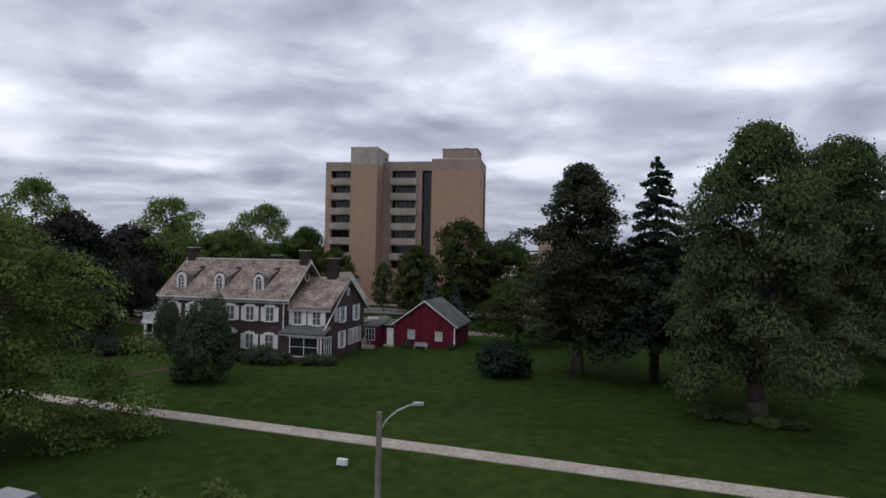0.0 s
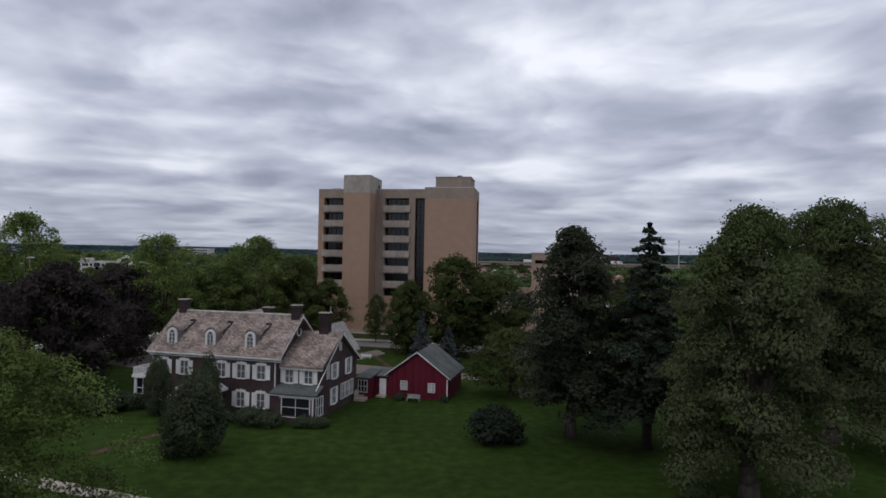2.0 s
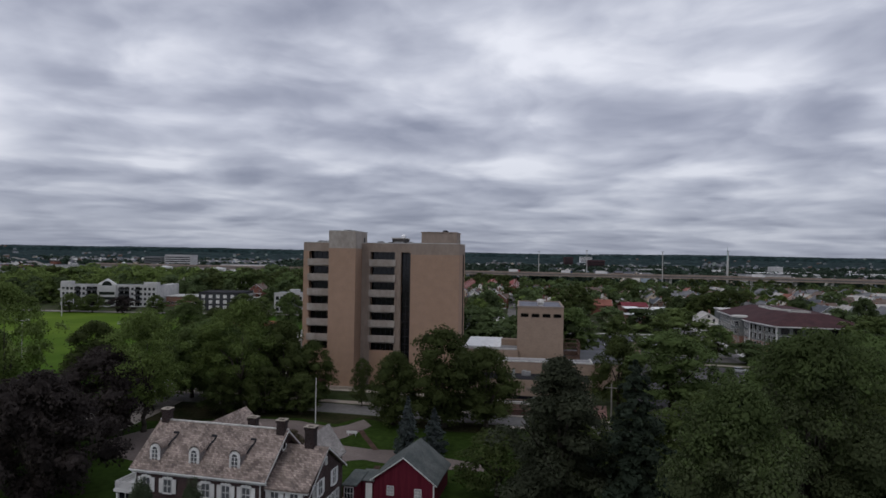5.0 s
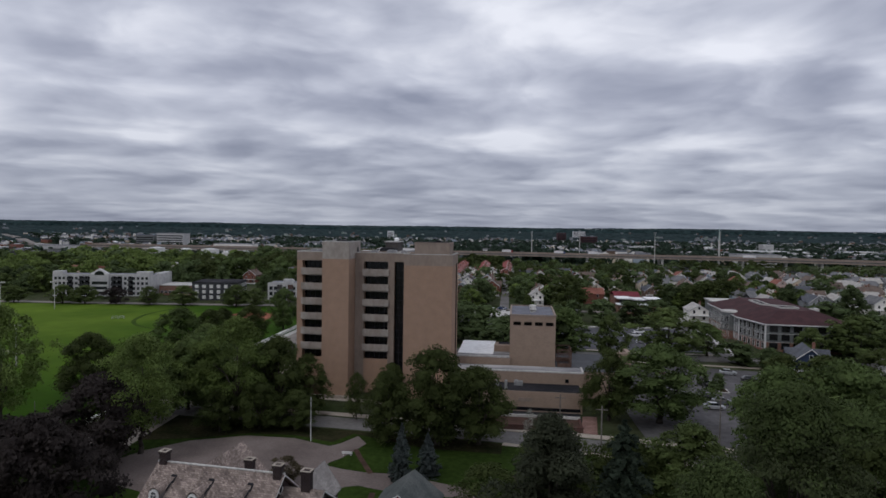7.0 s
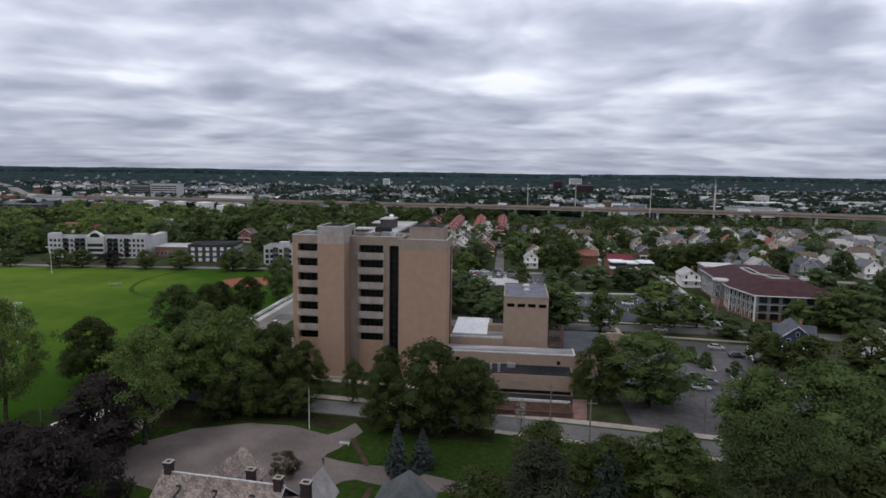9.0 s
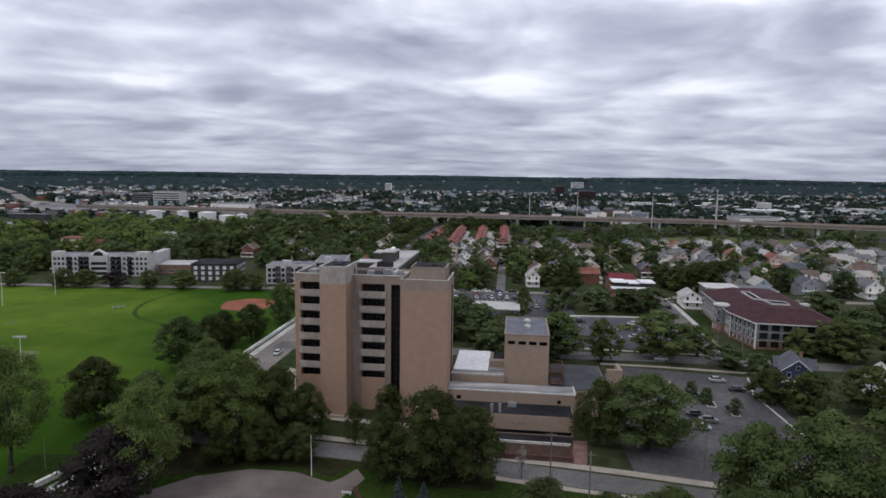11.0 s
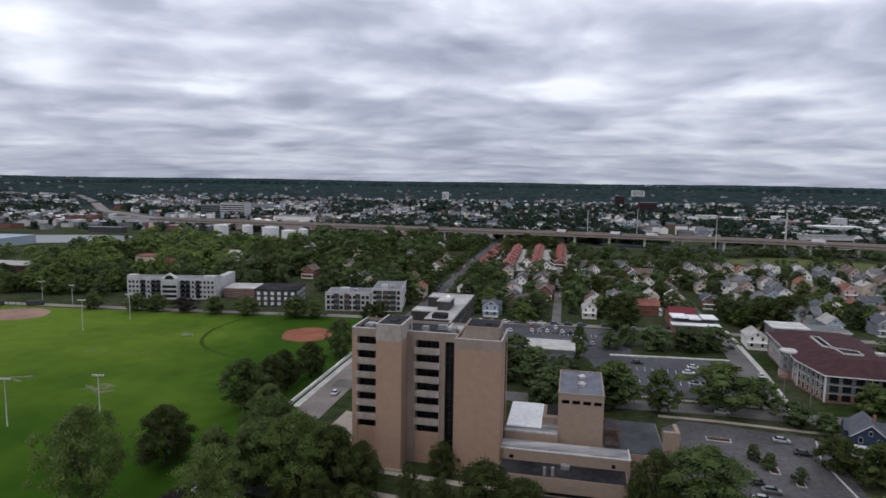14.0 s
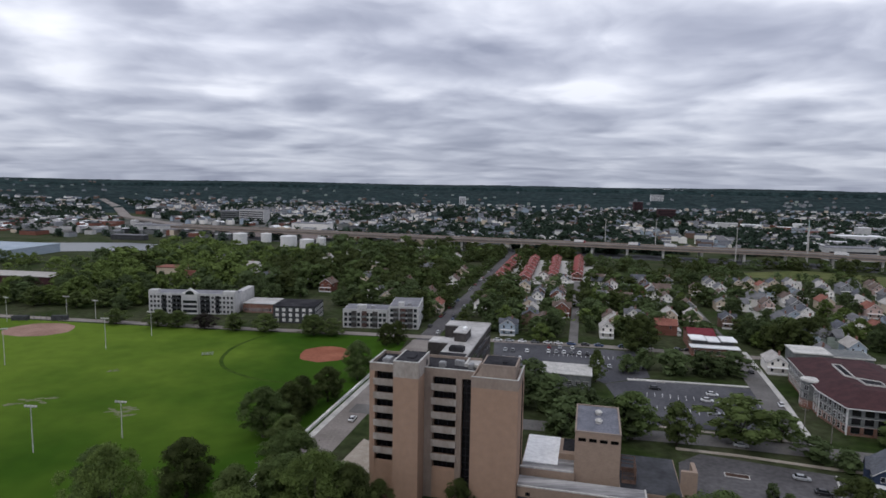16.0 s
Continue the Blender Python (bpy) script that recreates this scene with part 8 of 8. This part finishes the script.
structure("works_ground", Shape().prism([(-900, 800), (-540, 806), (-420, 800), (-160, 745), (-110, 800), (-130, 1150), (-900, 1150)], -0.3, 0.02), surface("patched_works_ground", ((0.055, 0.062, 0.045), (0.17, 0.165, 0.16)), 0.02, 0.12, 0.95, fine_mix=0.4, specular=0.04), "patched asphalt and weeds of the riverside works", "yard")
items = []
x_, y_ = wedge(460, 1900, 3500, 1.7)
for x, y in zip(x_, y_):
    if noise.noise((x * 0.0028, y * 0.0045, 7.0)) < 0.08:
        continue
    items.append((x, y, land(x, y) + 2, rn.uniform(3, 6), rn.uniform(4, 7), rn.uniform(4, 7), 2.5, rn.uniform(0, 3)))
far_blocks("hill_houses", "pale houses among the woods of the hills", items, [COATS["grey"], COATS["grey"], COATS["green"], COATS["brown"]], [TILES["grey"], TILES["slate"]], 9)

# raised motorway on piers
via = thing("viaduct", "long grey concrete motorway viaduct on piers", "viaduct", kind="structure")
deck_line = [(-420, 806), (-300, 780), (-180, 752), (-90, 731), (5, 712), (118, 690), (225, 662), (305, 648), (380, 616), (520, 545), (640, 480)]
# dark strip that paints the deck's shade on the ground below
structure("viaduct_ground", strip(deck_line, 46, -0.3, 0.05), DARK_ASPHALT, "dark asphalt strip for the shade and tracks under the viaduct", "road")
part("deck", strip(deck_line, 24, 10.8, 12.2), ASPHALT, via)
for side in (-1, 1):
    edge = []
    for i, q in enumerate(deck_line):
        a, b_ = deck_line[max(i - 1, 0)], deck_line[min(i + 1, len(deck_line) - 1)]
        d = Vector((b_[0] - a[0], b_[1] - a[1])).normalized()
        edge.append((q[0] - d.y * 12 * side, q[1] + d.x * 12 * side))
    part("parapet", strip(edge, 0.5, 12.2, 13.4), TOWER_CONCRETE, via)
    part("girder", strip(edge, 1.2, 9.6, 10.8), TOWER_CONCRETE, via)
for (xa, ya), (xb, yb) in zip(deck_line[2:], deck_line[3:]):
    d = Vector((xb - xa, yb - ya))
    n = max(1, round(d.length / 34))
    for i in range(n):
        c = Vector((xa, ya)) + d * (i / n)
        ang = math.degrees(math.atan2(d.y, d.x))
        pr = part("pier", Shape().box(-1.2, 1.2, -11.0, 11.0, 8.2, 9.6).box(-1.1, 1.1, -9.8, -7.4, -0.3, 8.2).box(-1.1, 1.1, 7.4, 9.8, -0.3, 8.2), PALE_CONCRETE, via, at=(c.x, c.y, 0), rz=ang)
def lorry(x, y, rz, paint, label):
    ob = thing("lorry", label, "lorry", (x, y, 12.2), rz, "lorries on the viaduct")
    part("box", Shape().box(-6, 4, -1.25, 1.25, 1.1, 3.9), WHITE_PAINT, ob), part("cab", Shape().box(4.2, 6.2, -1.2, 1.2, 0.7, 3.2), PAINTS[paint], ob)
    part("bed", Shape().box(-6, 5.5, -1.0, 1.0, 0.7, 1.1), TYRE, ob)
    for wx in (-5, -3.5, 4.9):
        part("wheel", Shape().tube((wx, -1.2, 0.5), (wx, 1.2, 0.5), 0.5, 0.5, 10), TYRE, ob)


for x, y, rz, paint in ((160, 678, -14, "blue"), (196, 669, -14, "white"), (104, 694, -11, "red"), (348, 627, -24, "white")):
    lorry(x, y, rz, paint, f"white box lorry with {paint} cab on the viaduct")
for x, y, h in ((245, 621, 38), (318, 631, 40), (138, 727, 37), (192, 714, 39)):
    ml = thing("mast_light", "tall pale steel lighting mast by the motorway", "light mast", (x, y, 0), 0, "motorway masts")
    part("mast", Shape().tube((0, 0, -0.3), (0, 0, h), 0.6, 0.32, 10), PALE_CONCRETE, ml)
    part("ring", Shape().tube((0, 0, h - 0.6), (0, 0, h), 1.5, 1.5, 12), METAL, ml)
sp = thing("church_spire", "slender pale green church spire", "church", (352, 700, 0), 0)
part("tower", Shape().box(-0.7, 0.7, -0.7, 0.7, -0.3, 30), FLAT_WHITE, sp)
part("spire", Shape().tube((0, 0, 30), (0, 0, 46), 0.8, 0.1, 8), surface("verdigris", ((0.30, 0.40, 0.38), (0.40, 0.50, 0.47)), 0.5, 2.0, 0.7), sp)

# river, tanks, stores and far towers
structure("river", Shape().prism([(-900, 570), (-447, 596), (-375, 620), (-330, 640), (-330, 672), (-423, 694), (-541, 666), (-900, 648)], -0.3, 0.02), WATER, "still grey tidal river", "water")
structure("rail_yard", Shape().prism([(-420, 800), (-160, 745), (-60, 800), (-120, 860), (-420, 880)], -0.3, 0.035), GRAVEL, "brown rail and works yard beyond the river", "yard")
structure("motorway_bank", strip(MOTORWAY, 19, -0.3, 3.0), PALE_ASPHALT, "grey motorway climbing through the town", "road")
structure("river_meadow", Shape().prism([(-700, 690), (-545, 676), (-465, 712), (-538, 800), (-700, 790)], -0.3, 0.04), ROUGH_GRASS, "green marsh meadow beside the river", "meadow")
structure("meadow", Shape().prism([(196, 560), (330, 505), (400, 545), (300, 600)], -0.3, 0.03), MEADOW, "green meadow before the viaduct", "meadow")
for x, y, r, h in ((-293, 712, 8.2, 12.5), (-271.5, 740, 6.4, 10.5), (-230, 700, 9.4, 12.0), (-205.5, 690, 8.2, 9.5), (-196, 716, 5.8, 9.0)):
    tk = thing("storage_tank", "white cylindrical storage tank", "tank", (x, y, 0), 0, "storage tanks")
    part("shell", Shape().tube((0, 0, -0.3), (0, 0, h), r, r, 28), WHITE_PAINT, tk)
    part("roof", Shape().tube((0, 0, h), (0, 0, h + 1.0), r + 0.15, r * 0.2, 28), WHITE_PAINT, tk)
for nm, lab, x, y, w, d, h, m, rm in (("pale_store", "long pale windowless store", -263, 914, 56, 26, 12, COATS["white"], ROOF_GREY), ("works_hall", "long low red shed with pale roof", -340, 424, 62, 20, 5.5, MAROON, TILES["pale"]),
                                      ("ferry_shed", "long white waterside shed", -486, 566, 96, 70, 8, COATS["blue"], COATS["blue"]), ("office_block", "six-storey pale office block", -405, 1050, 44, 26, 24, FLAT_WHITE, ROOF_GREY), ("office_block", "grey six-storey office block", -450, 1060, 30, 26, 20, GREY_CLAD, ROOF_GREY),
                                      ("tower_flats", "pale distant block of flats", -83, 2062, 20, 18, 28, ROOF_WHITE, ROOF_GREY), ("tower_flats", "pale distant slab block", 760, 2842, 54, 20, 33, ROOF_WHITE, ROOF_WHITE), ("tower_flats", "red brick distant tower", 415, 1741, 24, 22, 31, MAROON, ROOF_GREY),
                                      ("tower_flats", "red brick distant block", 400, 1413, 38, 22, 25, MAROON, ROOF_GREY), ("hospital", "pale distant hospital blocks", 1130, 3990, 40, 30, 52, ROOF_WHITE, ROOF_GREY), ("hospital", "pale distant hospital blocks", 1200, 3990, 46, 30, 48, ROOF_WHITE, ROOF_GREY),
                                      ("school_hall", "pale office by the viaduct", 395, 700, 50, 22, 14, FLAT_WHITE, ROOF_GREY), ("white_works", "white works with a tower", 520, 900, 60, 30, 12, FLAT_WHITE, ROOF_WHITE), ("white_works", "tall white works block", 560, 960, 16, 16, 20, FLAT_WHITE, ROOF_WHITE),
                                      ("brick_house", "cream house with orange roof in the trees", -250, 474, 22, 14, 6.5, COATS["cream"], TILES["rust"]), ("waterside_shed", "grey sheds beside the river", -440, 728, 44, 10, 6, CHARCOAL, ROOF_GREY), ("waterside_shed", "long pale waterside shed", -470, 850, 60, 22, 9, FLAT_WHITE, ROOF_GREY)):
    bl = thing(nm, lab, "building", (x, y, 0), -4)
    part("wall", Shape().box(-w / 2, w / 2, -d / 2, d / 2, -0.3, h), m, bl)
    part("roof", Shape().box(-w / 2 - 0.4, w / 2 + 0.4, -d / 2 - 0.4, d / 2 + 0.4, h, h + 0.5), rm, bl)
    for k in range(int(h / 3.6)):
        if nm in ("office_block", "tower_flats", "hospital", "school_hall"):
            part("window_band", Shape().box(-w / 2 + 1, w / 2 - 1, -d / 2 - 0.15, -d / 2, 1.2 + 3.6 * k, 2.9 + 3.6 * k), PANE, bl)

# ---------- poles, lamps and small things ----------
lamp = thing("street_lamp", "weathered wooden pole with a curved arm and lamp", "street lamp", (-2.1, 21.4, 0), 0)
part("pole", Shape().tube((0, 0, -0.3), (0, 0, 6.0), 0.125, 0.10, 12), WOODPOLE, lamp)
arm = Shape()
apts = [(0, 0, 5.3), (0.25, 0.05, 5.72), (0.6, 0.1, 6.02), (1.0, 0.15, 6.2), (1.25, 0.2, 6.25)]
for p0, p1 in zip(apts, apts[1:]):
    arm.tube(p0, p1, 0.035, 0.035, 8)
part("arm", arm, METAL, lamp, "curved metal arm")
part("lamp_head", Shape().solid([(1.15, 0.08, 6.31), (1.52, 0.14, 6.31), (1.52, 0.30, 6.31), (1.15, 0.30, 6.31)], (0, 0, -0.10)), METAL, lamp, "grey cobra lamp head")
box = thing("utility_box", "small white sign box on the lawn", "utility box", (-5.2, 33.2, 0), -15)
part("case", Shape().box(-0.28, 0.28, -0.12, 0.12, 0.1, 0.42), WHITE_PAINT, box), part("foot", Shape().box(-0.05, 0.05, -0.05, 0.05, -0.05, 0.1), METAL, box)
sp2 = thing("sign_pole", "thin grey pole on the field edge", "pole", (-70.2, 115.7, 0))
part("pole", Shape().tube((0, 0, -0.2), (0, 0, 6.0), 0.08, 0.06, 8), WOODPOLE, sp2), part("cap", Shape().tube((0, 0, 6.0), (0, 0, 6.1), 0.09, 0.04, 8), METAL, sp2)
fp = thing("flagpole", "thin white flagpole on the lawn edge", "flagpole", (-19.0, 112.0, 0))
part("pole", Shape().tube((0, 0, -0.2), (0, 0, 8.0), 0.09, 0.05, 8), WHITE_PAINT, fp), part("finial", Shape().tube((0, 0, 8.0), (0, 0, 8.15), 0.1, 0.04, 8), METAL, fp)
sg = thing("garden_sign", "low white sign board beside the drive", "sign", (-11.6, 104.6, 0), -10)
part("board", Shape().box(-0.9, 0.9, -0.06, 0.06, 0.35, 0.75), WHITE_PAINT, sg)
for x in (-0.7, 0.6):
    part("post", Shape().box(x, x + 0.1, -0.05, 0.05, -0.1, 0.35), WHITE_PAINT, sg)


def field_light(x, y, h, heads=4, rz=0):
    fl_ = thing("field_light", "tall pale floodlight pole on the field", "floodlight", (x, y, 0), rz, "field lights")
    part("pole", Shape().tube((0, 0, -0.2), (0, 0, h), 0.17, 0.11, 8), PALE_CONCRETE, fl_)
    part("crossarm", Shape().box(-1.7, 1.7, -0.08, 0.08, h - 0.1, h + 0.06), METAL, fl_)
    for i in range(heads):
        q = -1.5 + 3.0 * i / (heads - 1)
        part("lamp", Shape().box(q - 0.3, q + 0.3, -0.3, 0.25, h + 0.06, h + 0.5), PALE_CONCRETE, fl_)


for x, y, h in ((-126.8, 158.3, 13.4), (-108, 170.5, 11.0), (-172, 262.3, 13.8), (-163.8, 286.2, 12.0), (-233.5, 322.7, 10.7), (-213.3, 317.7, 10.0), (-254, 304.5, 13), (-197, 233.5, 15), ):
    field_light(x, y, h, 4, rng_t.uniform(-25, 25))
for x, y, h in ((31.0, 100.1, 10.0), (26.6, 110.9, 9.0), (107.5, 190.5, 9.0), (56, 109.5, 9.0), (-55, 142, 9.0), (103, 198, 8.5)):
    up_ = thing("utility_pole", "brown wooden utility pole by the avenue", "utility pole", (x, y, 0), -12, "utility poles")
    part("pole", Shape().tube((0, 0, -0.2), (0, 0, h), 0.15, 0.11, 8), WOODPOLE, up_)
    part("crossarm", Shape().box(-1.0, 1.0, -0.06, 0.06, h - 0.7, h - 0.58), WOODPOLE, up_)
bn = thing("bleacher", "small metal bench stand on the field", "bleacher", (-122.3, 257.7, 0), 20)
for i in range(3):
    part("seat_row", Shape().box(-2.5, 2.5, i * 0.6, i * 0.6 + 0.3, 0.35 + i * 0.3, 0.42 + i * 0.3), METAL, bn)
    part("stand", Shape().box(-2.3 + i * 2.2, -2.2 + i * 2.2, 0, 1.5, -0.05, 0.35), METAL, bn)
dg = thing("backstop", "dark chain-link backstop with dugouts", "backstop", (-240, 309, 0), 10)
for i in range(8):
    part("post", Shape().tube((-12 + i * 3.4, abs(i - 3.5) * -0.8, -0.2), (-12 + i * 3.4, abs(i - 3.5) * -0.8, 4), 0.1, 0.1, 6), CHARCOAL, dg)
part("dugout", Shape().box(-14, -6, 1, 3.5, -0.1, 2.4), CHARCOAL, dg)
part("dugout", Shape().box(6, 14, 1, 3.5, -0.1, 2.4), CHARCOAL, dg)
# car park islands and painted bays
for x, y, w, d in ((69.5, 165.2, 3.2, 1.3), (66.5, 246, 6, 1), (76, 147.5, 1.2, 2.0), (79, 141, 1.0, 1.6)):
    structure("kerb_island", Shape().box(-w, w, -d, d, -0.2, 0.16), PALE_CONCRETE, "raised car park island with pale kerb", "kerb", (x, y, 0), -14)
    structure("island_bed", Shape().box(-w + 0.3, w - 0.3, -d + 0.3, d - 0.3, 0.0, 0.2), MULCH, "mulched bed of a car park island", "bed", (x, y, 0), -14)
bays = Shape()
for i in range(16):
    x, y = 61 + i * 2.7, 213 - i * 0.55
    for yy in (0, 14):
        n = len(bays.v)
        bays.prism([(x, y + yy), (x + 0.14, y + yy), (x + 1.3, y + 5 + yy), (x + 1.16, y + 5 + yy)], 0.0, 0.016)
for i in range(15):
    x, y = 30 + i * 2.0, 278 - i * 0.25
    bays.prism([(x, y), (x + 0.14, y), (x + 0.8, y + 5), (x + 0.66, y + 5)], 0.0, 0.016)
tagged(part("bay_markings", bays, WHITE_PAINT, None, "white painted parking bay lines"), category="markings", kind="stuff")
